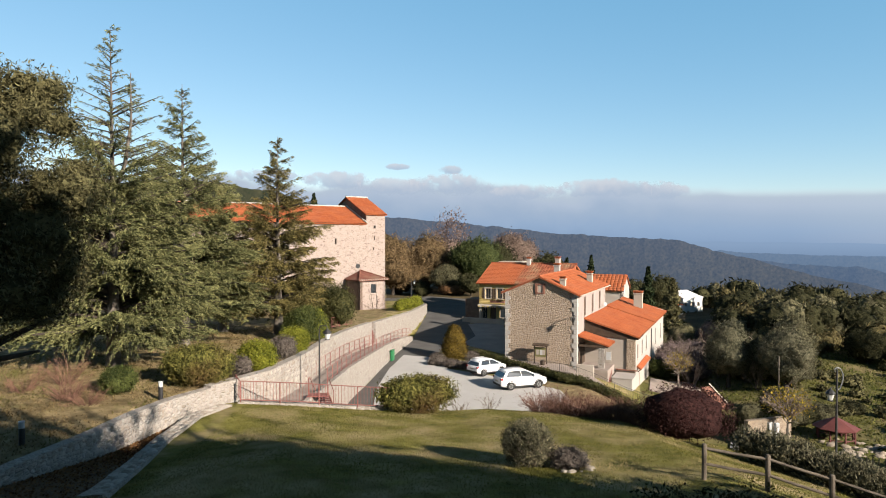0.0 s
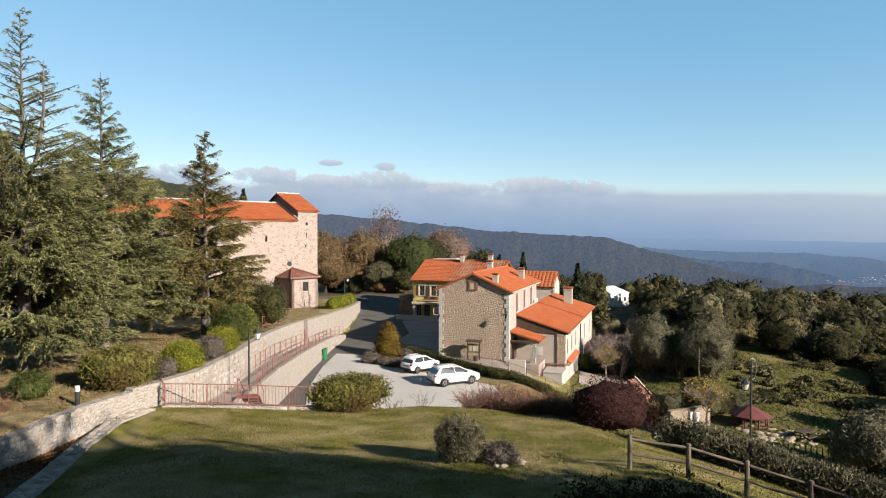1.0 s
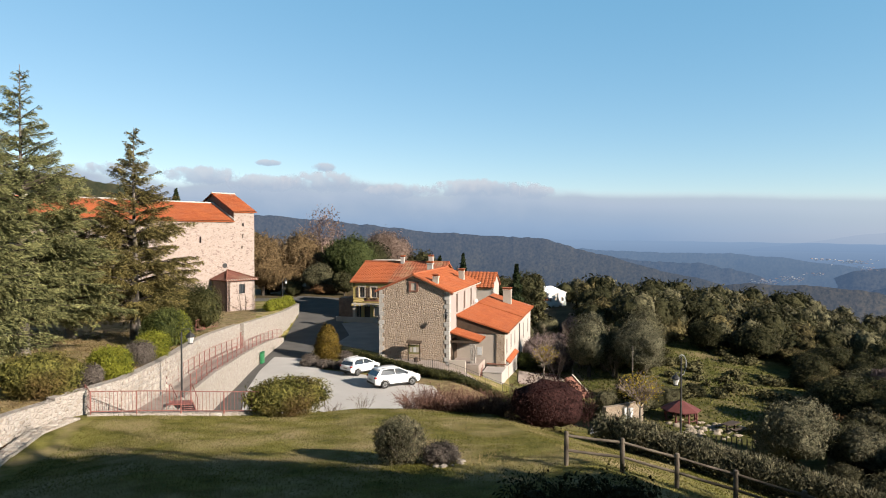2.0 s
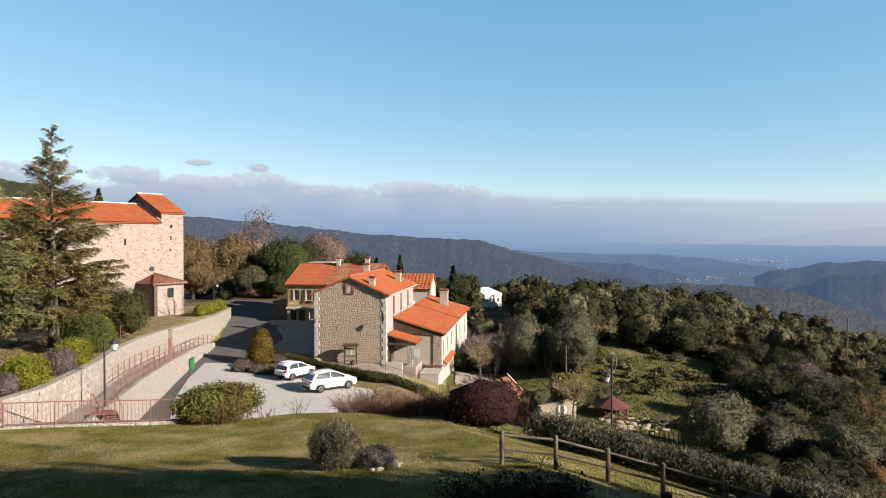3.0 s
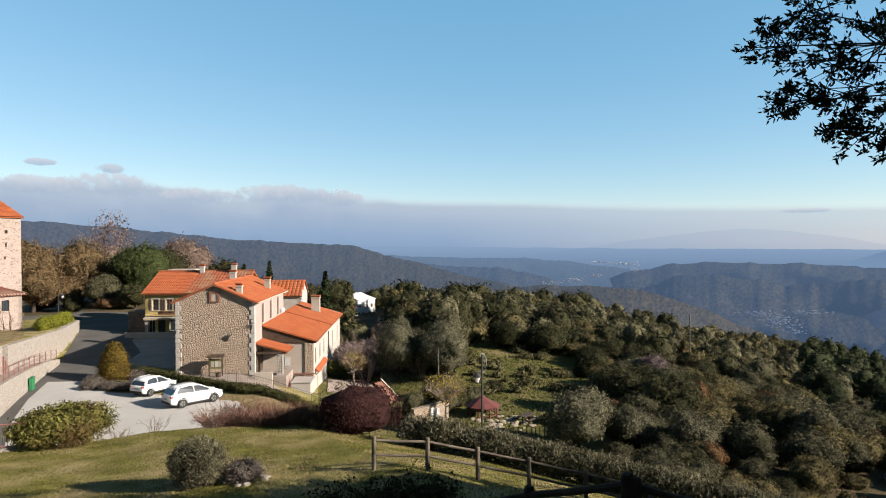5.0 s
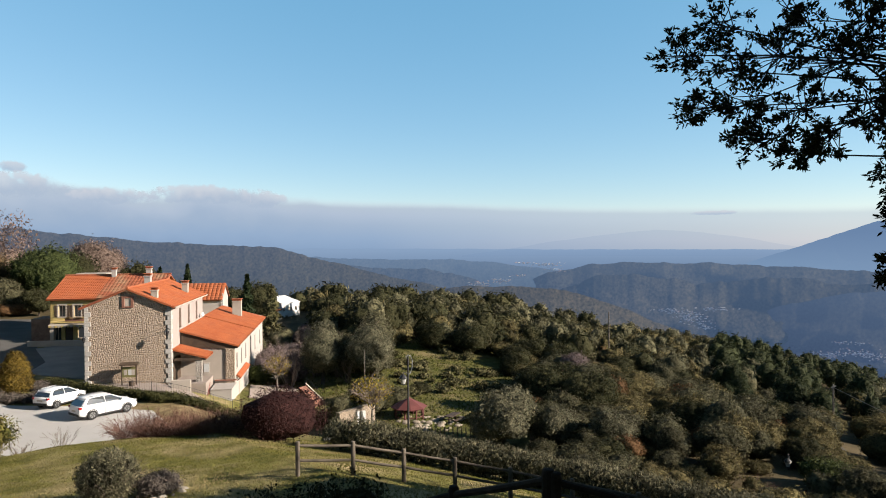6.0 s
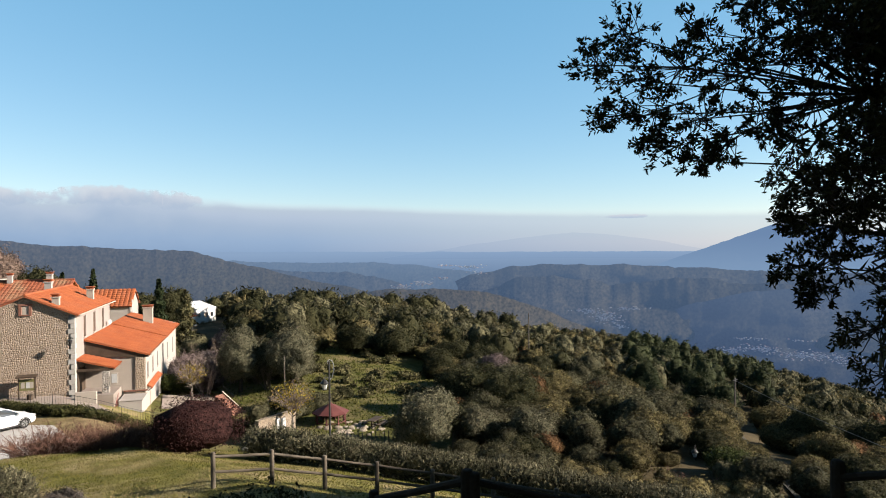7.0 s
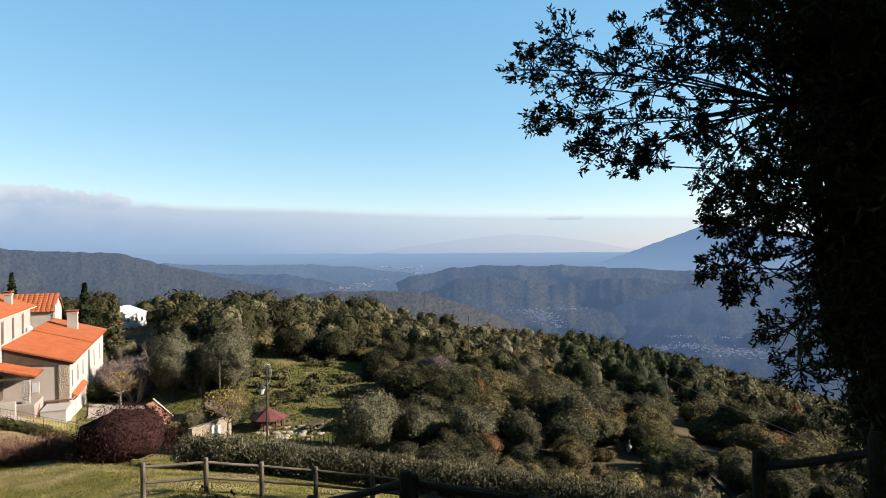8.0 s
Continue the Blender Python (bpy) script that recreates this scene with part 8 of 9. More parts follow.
for i in range(9):
    x, y = 5.6 + i * 0.62, 36.2 - 0.42 * i
    t = thing("barberry_shrub", at_ground(x, y), "leafless reddish-brown barberry shrub below the lawn", "shrub", "barberry row")
    part("twiggy_stem", twigs("twiggy_stem", (0, 0, -0.1), 105, 1.25, 0.75, 0.015, M_BARBERRY, rg, 2, 0.55), None, t)


def hedge_row(name, pts, width, height, material, leaf, density, label, seed, category="hedge", shoots=None):
    """A clipped hedge along a plan line: leaf shell over a dark core."""
    rg = np.random.default_rng(seed)
    p = np.array(pts, float)
    s = np.concatenate([[0], np.cumsum(np.linalg.norm(np.diff(p, axis=0), axis=1))])
    n = int(s[-1] / (width * 0.45)) + 1
    t = thing(name, pose(0, 0, EYE), label, category)
    ls = []
    for i in range(n + 1):
        d = s[-1] * i / n
        x, y = np.interp(d, s, p[:, 0]), np.interp(d, s, p[:, 1])
        ls.append(((x + rg.normal(0, 0.06), y + rg.normal(0, 0.06), ground_z(x, y) + height * 0.46 - EYE), (width * 0.52, width * 0.52, height * rg.uniform(0.50, 0.62))))
        if len(ls) == 3 or i == n:
            body = part("hedge_plant", crown(name, ls, material, leaf, density, rg, 0.85, 1.7, 0.7, 0.14, -0.6, 8, True), None, t)
            if shoots:
                tp, td = [], []
                for c, r in ls:
                    o = sphere_points(460, rg, -0.25)
                    tp.append(np.array(c) + o * np.array(r) * rg.uniform(0.86, 1.0, (460, 1)))
                    td.append(o * 0.7 + np.array([0, 0, 0.8]) + rg.normal(0, 0.3, (460, 3)))
                part("shoot_layer", tips("shoot_layer", np.vstack(tp), np.vstack(td), 0.16, shoots, rg), None, body, "pale grey-green upright shoots")
            ls = []
    return t


hedge_row("lawn_hedge", [(13.1, 27.2), (14.4, 25.6), (16.4, 23.0), (18.6, 19.8), (20.6, 16.4), (22.2, 12.4), (23.0, 9.5)], 1.6, 1.35, M_HEDGE_GREY, 0.085, 90, "long grey-green hedge behind the timber fence", 21, shoots=M_ROSEMARY)
hedge_row("parking_hedge", [(3.6, 68.6), (5.6, 65.4), (8.2, 61.0), (10.8, 57.0), (13.2, 55.2), (15.0, 53.8), (17.0, 52.2), (18.6, 51.4)], 1.0, 0.8, M_HEDGE, 0.09, 120, "clipped green hedge between parking and house", 22)
hedge_row("terrace_hedge", [(-15.6, 64.5), (-12.6, 63.5), (-9.8, 62.0)], 2.6, 4.3, M_HEDGE, 0.12, 90, "tall dense green hedge before the church", 23)
hedge_row("road_hedge", [(-5.8, 83.5), (-4.3, 88.0), (-3.6, 93.5)], 1.3, 1.4, M_PRIVET, 0.10, 90, "low yellow-green hedge on the road wall", 24)
hedge_row("garden_hedge", [(21.0, 57.0), (23.5, 55.4), (26.0, 54.0)], 1.3, 1.1, M_HEDGE, 0.09, 100, "clipped garden hedge by the stone wall", 25)
hedge_row("patio_hedge", [(24.3, 74.4), (26.2, 75.0), (27.7, 75.0)], 1.8, 2.1, M_BOX, 0.10, 100, "dark clipped hedge beside the patio", 27)
t = thing("foreground_shrub", pose(5.5, 12.6, ground_z(5.5, 12.6) - 0.1), "dark twiggy evergreen shrub on the shaded bank", "shrub")
rg = np.random.default_rng(77)
hh = 15.02 - ground_z(5.5, 12.6)
part("twiggy_stem", twigs("twiggy_stem", (0, 0, 0), 46, hh * 0.66, 0.55, 0.014, M_DARKBARK, rg, 2, 0.5), None, t)
part("foliage", crown("foliage", [((-1.0, 0.1, hh * 0.6), (0.7, 0.7, hh * 0.40)), ((0, 0, hh * 0.62), (0.8, 0.7, hh * 0.36)), ((0.9, -0.3, hh * 0.66), (0.7, 0.7, hh * 0.36)), ((-0.3, 0.2, hh * 0.3), (1.3, 1.0, hh * 0.3))], M_OAK, 0.05, 330, rg, 0.7, 1.9, 0.9, 0.35, -0.9, 14), None, t)


for i, (x, y, w, h) in enumerate(((29.8, 55.6, 2.4, 1.9), (31.6, 56.6, 2.2, 1.7), (33.6, 57.4, 2.6, 1.8), (30.6, 59.8, 3.0, 2.2), (27.0, 57.4, 2.2, 1.8), (38.4, 60.6, 2.4, 1.3))):
    dome("garden_shrub", x, y, w, w * 0.9, h, M_WOOD_OAK if i % 2 else M_WOOD_GREY, 0.12, 60, "dark evergreen shrub in the lower garden", 820 + i, group="garden shrubs", soft=True)


# ---- small garden trees ----
def pollard(x, y, h, mat, label, seed, crown_w=2.6):
    rg = np.random.default_rng(seed)
    t = thing("pollard_tree", at_ground(x, y), label, "tree")
    bm, _ = limbs(h * 0.5, crown_w * 0.3, rg, 7, 0.15, 0.05, 0.7)
    part("trunk", bm, M_BARK, t, "", True)
    part("branchwork", twigs("branchwork", (0, 0, h * 0.5), 60, h * 0.42, 0.95, 0.024, M_PALE_TWIG, rg, 2, 0.4), None, t)
    part("foliage", crown("foliage", [((0, 0, h * 0.72), (crown_w * 0.5, crown_w * 0.5, h * 0.24))], mat, 0.12, 26, rg, 0, 1.4, 1.0, 0.5, -1, 0), None, t)


pollard(27.5, 51.3, 4.9, M_YELLOWLEAF, "pollarded plane with a few yellow leaves", 51, 3.4)
pollard(25.4, 69.6, 4.3, M_YELLOWLEAF, "small tree with yellow autumn leaves by the patio", 52, 2.7)

# ---- trees behind the village ----
def back_tree(x, y, h, w, mat, label, seed, leaf=0.30, density=12, lobes=13, name="broadleaf_tree"):
    return plant(name, at_ground(x, y, seed * 31), wood_tree(np.random.default_rng(seed), h, w, mat, 0.30, 17, 5, (10, 14), -0.05), label, "tree")


for i, (x, y, h, w, mat, label) in enumerate((
        (-9.5, 122, 11.5, 10, M_WOOD_BROWN, "brown oak holding its autumn leaves"), (-3.0, 127, 11.5, 11, M_WOOD_BROWN, "rust-brown oak behind the village"), (-14.5, 128, 11, 10, M_WOOD_TAN, "tan autumn oak behind the tower"),
        (1.6, 132, 9.5, 8, M_WOOD_TAN, "tan autumn tree behind the street"), (6.7, 122, 10.2, 10.5, M_WOOD_UMBRELLA, "broad bright green umbrella pine"), (15.5, 138, 12.0, 11, M_WOOD_TAN, "pinkish tan oak above the roofs"),
        (22.0, 136, 10, 8, M_WOOD_OAK, "dark evergreen oak behind the roofs"), (29.0, 128, 8.5, 7, M_WOOD_PINE, "green pine behind the white house"), (33.5, 124, 8.0, 7, M_WOOD_OAK, "dark oak behind the white house"),
        (-19, 117, 9, 9, M_WOOD_SCRUB, "olive-brown tree behind the church"), (11.2, 128, 9, 8, M_WOOD_OAK, "dark evergreen behind the yellow house"), (0.5, 117.5, 5.0, 6, M_WOOD_GREY, "grey-green shrub tree by the back street"),
        (4.8, 113, 4.0, 4.5, M_WOOD_OAK, "dark evergreen bush by the back street"), (38.5, 116, 9, 8, M_WOOD_OAK, "dark evergreen below the roofs"))):
    back_tree(x, y, h, w, mat, label, 60 + i)
rg = np.random.default_rng(95)
for i in range(26):
    x, y = rg.uniform(-9, 40), rg.uniform(114, 128)
    if 8 < x < 30 and y < 120:
        y += 8
    w = rg.uniform(3.0, 5.5)
    dome("roadside_shrub", x, y, w, w * 0.9, rg.uniform(1.8, 3.6), (M_WOOD_BARE, M_WOOD_GREY, M_WOOD_RUST, M_WOOD_OAK)[i % 4], 0.16, 20, ("grey-brown leafless thicket behind the street", "grey-green bush behind the street", "rust-brown bush behind the street", "dark evergreen bush behind the street")[i % 4], 900 + i, group="street shrubs", soft=True)
t = thing("leafless_tree", at_ground(2.1, 149), "tall pinkish leafless tree", "tree")
part("branchwork", twigs("branchwork", (0, 0, 0), 26, 11.5, 0.28, 0.10, M_BARE_PINK, np.random.default_rng(91), 3, 0.4), None, t)
part("spray", crown("spray", [((0, 0, 11), (3.6, 3.6, 5.0))], M_BARE_PINK, 0.25, 5, np.random.default_rng(92), 0, 2.5, 1, 0.6, -1), None, t)


def cypress(rng, h, w, mat, open_=False):
    bm = tube([(0, 0, -0.3), (0, 0, h * 0.5), (0, 0, h)], [0.16, 0.1, 0.02], 7)
    n = int(h * w * (90 if not open_ else 70))
    f = rng.uniform(0.04, 1, n) ** 0.8
    prof = (np.sin(np.clip(f * 0.9 + 0.12, 0, 1) * math.pi) ** 0.6) if not open_ else (1 - f) ** 0.8 * (0.75 + 0.35 * np.sin(f * h * 3.2))
    a = rng.uniform(0, 2 * math.pi, n)
    r = w / 2 * prof * rng.uniform(0.55, 1.1, n)
    p = np.stack([r * np.cos(a), r * np.sin(a), f * h], 1)
    o = np.stack([np.cos(a), np.sin(a), np.full(n, 0.4)], 1)
    return finish(bm, "trunk", M_DARKBARK), quads_mesh("needle_mass", leaf_faces(p, o, 0.34, rng, 1.8, -0.6 if not open_ else 0.4), mat)


for i, (x, y, h, w, mat, op, label) in enumerate(((21.6, 113, 9.6, 1.5, M_CYPRESS, False, "slim dark cypress behind the roofs"), (27.9, 121.9, 11.4, 1.5, M_CYPRESS, False, "slim dark cypress behind the roofs"), (24.8, 118, 8, 2.6, M_PINE, True, "green conifer behind the roofs"),
                                                  (31.7, 100, 12.0, 4.2, M_CYPRESS, True, "dark spruce beside the rear wing"), (36.7, 103.5, 9.5, 5.0, M_OAK_GREY, True, "open grey-green conifer by the white house"), (31.5, 118, 8.0, 3.0, M_PINE, True, "green conifer behind the roofs"), (-23.5, 118, 18.0, 2.6, M_CYPRESS, False, "tall dark cypress behind the church"))):
    c = thing("conifer", at_ground(x, y), label, "tree", "conifers")
    for n, me in zip(("trunk", "needle_mass"), cypress(np.random.default_rng(70 + i), h, w, mat, op)):
        part(n, me, None, c)

# ---- woods on the slope ----
rg = np.random.default_rng(101)
WOODS = ((6.2, 6.4, M_WOOD_OAK), (5.4, 6.0, M_WOOD_OAK), (5.8, 5.6, M_WOOD_GREY), (4.6, 5.2, M_WOOD_SCRUB), (5.2, 5.4, M_WOOD_SCRUB), (4.8, 4.6, M_WOOD_RUST), (6.6, 5.4, M_WOOD_GREY), (8.2, 4.6, M_WOOD_PINE))
KINDS = [wood_tree(np.random.default_rng(200 + k), h, w, mat) for k, (h, w, mat) in enumerate(WOODS)]
LABELS = ("dark evergreen oak on the wooded slope", "dark evergreen oak on the wooded slope", "grey-green oak on the wooded slope", "olive-green scrub tree on the slope", "olive-green scrub tree on the slope", "rust-brown autumn tree on the slope", "tall grey-green tree on the slope", "tall green pine on the wooded slope")


def clear_of(x, y, r, phi):
    """Keeps trees out of the house garden, the meadow and the lower road."""
    if r < 46 and phi < 50 or r < 40:
        return False
    if phi < 22 and r < 105 or phi < 29 and r < 84:
        return False
    if 15 < phi < 23.5 and r < 150:
        return False
    if phi < 37 and r < 66 or phi < 42.5 and r < 62:
        return False
    if 29 < phi < 40.5 and 60 < r < 98:
        return False
    if 60.9 < phi < 63.7 and 44 < r < 57:
        return False
    cy = np.interp(x, [40, 45.3, 56, 91.5, 135.7, 179, 226], [14.5, 16.9, 22.5, 41, 64.7, 89.7, 118])
    if x > 38 and abs(y - cy) < (1.3 if r < 62 else 2.2 + 0.006 * r) and r < 260:
        return False
    return True


spots = []
for _ in range(16000):
    phi = rg.uniform(15, 84)
    r = math.sqrt(rg.uniform(40 ** 2, 330 ** 2))
    x, y = r * math.sin(radians(phi)), r * math.cos(radians(phi))
    far = float(np.interp(phi, [12, 20, 30, 50, 64, 75, 95], [190, 150, 150, 190, 270, 320, 340]))
    if r > far + 12 or not clear_of(x, y, r, phi):
        continue
    spots.append((r, x, y, phi))
kept = []
grid = {}
for r, x, y, phi in sorted(spots):
    gap = 1.9 if r < 75 else 2.3 if r < 120 else 2.6
    key = (int(x // 4), int(y // 4))
    if any((x - a) ** 2 + (y - b) ** 2 < gap * gap for i in (-1, 0, 1) for j in (-1, 0, 1) for a, b in grid.get((key[0] + i, key[1] + j), ())):
        continue
    grid.setdefault(key, []).append((x, y))
    kept.append((r, x, y, phi))
rest = []
for i, (r, x, y, phi) in enumerate(kept):
    k = int(rg.choice(7, p=(0.25, 0.20, 0.17, 0.15, 0.13, 0.03, 0.07) if phi < 44 else (0.12, 0.10, 0.20, 0.20, 0.20, 0.08, 0.10)))
    s = rg.uniform(0.46, 1.0) * (0.8 if r < 60 else 1.0) * (1.2 if phi < 40 else 1.0)
    if 56 < phi < 68 and r > 85 and x > 1.55 * y and rg.uniform() < 0.5:
        k = 7
    if i < 300:
        plant("woodland_tree", scaled(x, y, s, rg.uniform(0, 360), 0.5, s * rg.uniform(0.7, 0.95)), KINDS[k], LABELS[k], "tree", "slope woods")
    else:
        rest.append((k, x, y, s, rg.uniform(0, 6.28)))
def joined_crowns(name, crown_me, places, material):
    """Many crowns of one kind as one mesh; places are (x, y, z, size, turn)."""
    n, loops = len(crown_me.vertices), len(crown_me.loops)
    co, li = np.zeros(n * 3, np.float32), np.zeros(loops, np.int32)
    crown_me.vertices.foreach_get("co", co)
    crown_me.loops.foreach_get("vertex_index", li)
    tot, sm = np.zeros(len(crown_me.polygons), np.int32), np.zeros(len(crown_me.polygons), bool)
    crown_me.polygons.foreach_get("loop_total", tot)
    crown_me.polygons.foreach_get("use_smooth", sm)
    co = co.reshape(-1, 3)
    vs_, ls_ = [], []
    for i, (x, y, z, k, a) in enumerate(places):
        c, d = math.cos(a), math.sin(a)
        vs_.append(np.stack([(co[:, 0] * c - co[:, 1] * d) * k + x, (co[:, 0] * d + co[:, 1] * c) * k + y, co[:, 2] * k + z], 1))
        ls_.append(li + i * n)
    me = bpy.data.meshes.new(name)
    me.vertices.add(n * len(places))
    me.vertices.foreach_set("co", np.vstack(vs_).astype(np.float32).ravel())
    me.loops.add(loops * len(places))
    me.loops.foreach_set("vertex_index", np.concatenate(ls_).astype(np.int32))
    tot = np.tile(tot, len(places))
    me.polygons.add(len(tot))
    me.polygons.foreach_set("loop_start", (np.cumsum(tot) - tot).astype(np.int32))
    me.polygons.foreach_set("loop_total", tot)
    me.polygons.foreach_set("use_smooth", np.tile(sm, len(places)))
    me.update(calc_edges=True)
    me.materials.append(material)
    return me


FAR = [wood_tree(np.random.default_rng(300 + k), h, w, mat, 0.60, 1.8, 1, (5, 8))[1] for k, (h, w, mat) in enumerate(WOODS)]
for k, name in enumerate(("oak", "oak", "grey_oak", "scrub", "scrub", "autumn", "grey_oak", "pine")):
    places = [(x, y, ground_z(x, y) - 0.5, s, a) for kk, x, y, s, a in rest if kk == k]
    if places:
        tagged(new("far_woods_" + name, joined_crowns("far_woods", FAR[k], places, WOODS[k][2])), "dense evergreen woods on the far slope", "woods", kind="stuff")
# meadow scrub
mead = []
for _ in range(80):
    x, y = 45 + rg.normal(0, 7), 63 + rg.normal(0, 10)
    if math.hypot(x, y) < 60:
        continue
    s = rg.uniform(0.3, 1.0)
    ls = [((x, y, ground_z(x, y) + s * 0.4 - EYE), (s, s, s * 0.7))]
    mead.append(ls[0])
t = thing("meadow_scrub", pose(0, 0, EYE), "low green and grey scrub on the meadow", "scrub", kind="stuff")
part("foliage", crown("foliage", mead, M_OAK_GREY, 0.16, 40, rg, 0.7, 1.6, 0.9, 0.3, -0.2, 8), None, t)

ribbon("lower_road", [(41.2, 10.8), (45.0, 16.4), (54.7, 23.2), (65.7, 29.6), (78.7, 37.7), (91.3, 45.8), (109.9, 57.2), (140.4, 73.6)],
                  [(42.0, 10.6), (45.8, 15.9), (55.5, 22.6), (66.6, 28.9), (79.7, 36.8), (92.4, 44.8), (111.1, 56.1), (141.8, 72.4)], M_LANE, "narrow asphalt lane down the wooded slope", "road", 0.12, 80, 5, 0.5)
wall_line("wall_lane", [(46.05, 15.6), (50.3, 18.8), (55.8, 22.3)], 0.25, lambda x, y: ground_z(x, y) + 0.3, lambda x, y: ground_z(x, y) - 0.6, M_TAN_STONE, "low pale wall beside the lane")
tagged(new("bank_cut", quads_mesh("bank_cut", np.vstack([lump((137.0 + 1.6 * k, 77.5 + 0.6 * k, ground_z(137 + 1.6 * k, 77.5) + 1.0), (1.6, 1.2, 1.8), np.random.default_rng(k), 5, 8, 0.25) for k in range(5)]), M_EARTH)), "bare earth cutting at the bend of the lane", "bank", kind="stuff")
up = thing("utility_pole", at_ground(76.5, 35.0), "grey utility pole with a wire along the lane", "pole")
part("pole", lathe([(0.13, 0), (0.09, 6.2)], 8), M_BARK, up)
part("crossbar", box(-0.6, 0.6, -0.04, 0.04, 5.9, 6.0), M_IRON, up)
gz0 = ground_z(76.5, 35.0)
part("wire", tube([(-0.3, 0, 6.0), (-8, -8.5, 4.6 + ground_z(68.5, 26.5) - gz0), (-20, -22, 3.0 + ground_z(56, 13) - gz0)], 0.03, 4), M_RUBBLE, up)
up2 = thing("utility_pole", at_ground(82.0, 72.0), "slim grey utility pole above the woods", "pole")
part("pole", lathe([(0.12, 0), (0.08, 9.0)], 8), M_BARK, up2)
up3 = thing("utility_pole", at_ground(31.5, 60.5), "slim grey pole in the lower garden", "pole")
part("pole", lathe([(0.06, 0), (0.05, 5.2)], 8), M_BARK, up3)
rg = np.random.default_rng(404)
for i in range(150):
    a, d = radians(rg.uniform(46, 80)), rg.uniform(27, 50)
    x, y = d * math.sin(a), d * math.cos(a)
    if abs(y - np.interp(x, [40, 45.3, 56], [12, 16.9, 22.5])) < 1.6 and x > 38 or 60.8 < math.degrees(a) < 63.8 and d > 40:
        continue
    k = i % 4 if i % 4 < 3 else 1 + (i // 4) % 2
    if k == 0:
        t = thing("bare_shrub", at_ground(x, y), "dry brown twiggy scrub below the hedge", "shrub", "slope scrub")
        part("twiggy_stem", twigs("twiggy_stem", (0, 0, -0.1), 22, 1.3, 0.8, 0.016, M_TWIG if i % 2 else M_BARBERRY, rg, 2, 0.5), None, t)
    else:
        dome("scrub_bush", x, y, rg.uniform(1.4, 2.6), rg.uniform(1.4, 2.4), rg.uniform(1.0, 1.8), (M_WOOD_SCRUB, M_WOOD_GREY)[k - 1], 0.11, 40, "low olive-green scrub bush on the slope", 500 + i, group="slope scrub", soft=True)
dome("leafy_shrub", 47.6, 22.2, 3.4, 3.2, 2.1, M_BOX, 0.12, 70, "broad leafy shrub round the lower street lamp", 610)
dome("yellow_shrub", 37.0, 6.2, 1.9, 1.8, 3.2, M_YELLOWLEAF, 0.10, 40, "slender yellowing shrub beyond the fence", 611, core=0.5)
M_OLIVE = canopy("olive_grey_crown", (0.048, 0.048, 0.021, 1), (0.27, 0.25, 0.125, 1), 4.5, 0.22)
# big olive bushes below the hedge and autumn trees among the oaks
for i, (x, y, w, h, mat, label) in enumerate(((35.0, 42.2, 5.9, 4.7, M_OLIVE, "large round olive-green bush below the hedge"), (38.6, 39.6, 4.2, 3.6, M_OLIVE, "round olive-green bush below the hedge"), (41.6, 35.6, 4.0, 3.4, M_OLIVE, "round grey-green bush below the hedge"),
                                              (35.4, 66.4, 5.6, 7.0, M_OLIVE, "tall grey-green tree beside the meadow"), (31.2, 70.5, 5.6, 7.4, M_OLIVE, "tall grey-green tree behind the garden"), (34.0, 69.8, 4.8, 5.4, M_WOOD_GREY, "grey-green evergreen tree beside the meadow"), (37.4, 69.6, 5.0, 5.2, M_WOOD_GREY, "grey-green evergreen tree at the meadow's edge"),
                                              (54.0, 53.5, 3.0, 3.6, M_WOOD_RUST, "orange-leaved tree among evergreens"), (53.5, 46.0, 3.2, 4.2, M_WOOD_RUST, "orange autumn tree among evergreens"), (57.0, 40.5, 4.2, 4.4, M_WOOD_RUST, "rust and bare autumn tree on the slope"), (62.0, 60.0, 4.5, 4.4, M_WOOD_BARE, "grey-brown leafless tree on the slope"), (58.5, 56.0, 4.0, 4.0, M_WOOD_BARE, "grey-brown leafless tree on the slope"), (41.5, 76.5, 3.2, 3.6, M_WOOD_BARE, "leafless pinkish bush at the meadow's top"))):
    plant("garden_tree" if w < 6 else "olive_bush", at_ground(x, y, 47 * i), wood_tree(np.random.default_rng(700 + i), h, w, mat, 0.15, 70, 4, (10, 14), 0.0), label, "tree")
# dry tufts over the terrace under the cedars
rg = np.random.default_rng(56)
n = 42000
bx, by = rg.uniform(-26, -9.5, n), rg.uniform(21, 62, n)
ok = (bx < terrace_edge(by) - 0.4) & (np.sin(bx * 0.9) * np.sin(by * 0.7) + rg.normal(0, 0.5, n) > -0.35)
bx, by = bx[ok], by[ok]
bz = height(bx, by)
n = len(bx)
t_ = rg.uniform(0, 2 * math.pi, n)
w_ = rg.uniform(0.02, 0.045, n)
p0 = np.stack([bx - np.cos(t_) * w_, by - np.sin(t_) * w_, bz - 0.01], 1)
p1 = np.stack([bx + np.cos(t_) * w_, by + np.sin(t_) * w_, bz - 0.01], 1)
p2 = np.stack([bx + rg.normal(0, 0.06, n), by + rg.normal(0, 0.06, n), bz + rg.uniform(0.04, 0.13, n)], 1)
M_TUFT = leafy("dry_tuft", (0.11, 0.075, 0.030, 1), (0.38, 0.27, 0.13, 1), (0.14, 0.15, 0.035, 1), 0.3, 0.6, 0.5)
tagged(new("dry_grass", quads_mesh("dry_grass", np.stack([p0, p1, p2], 1).reshape(-1, 3), M_TUFT, 3)), "dry grass tufts and weeds under the cedars", "grass", kind="stuff")
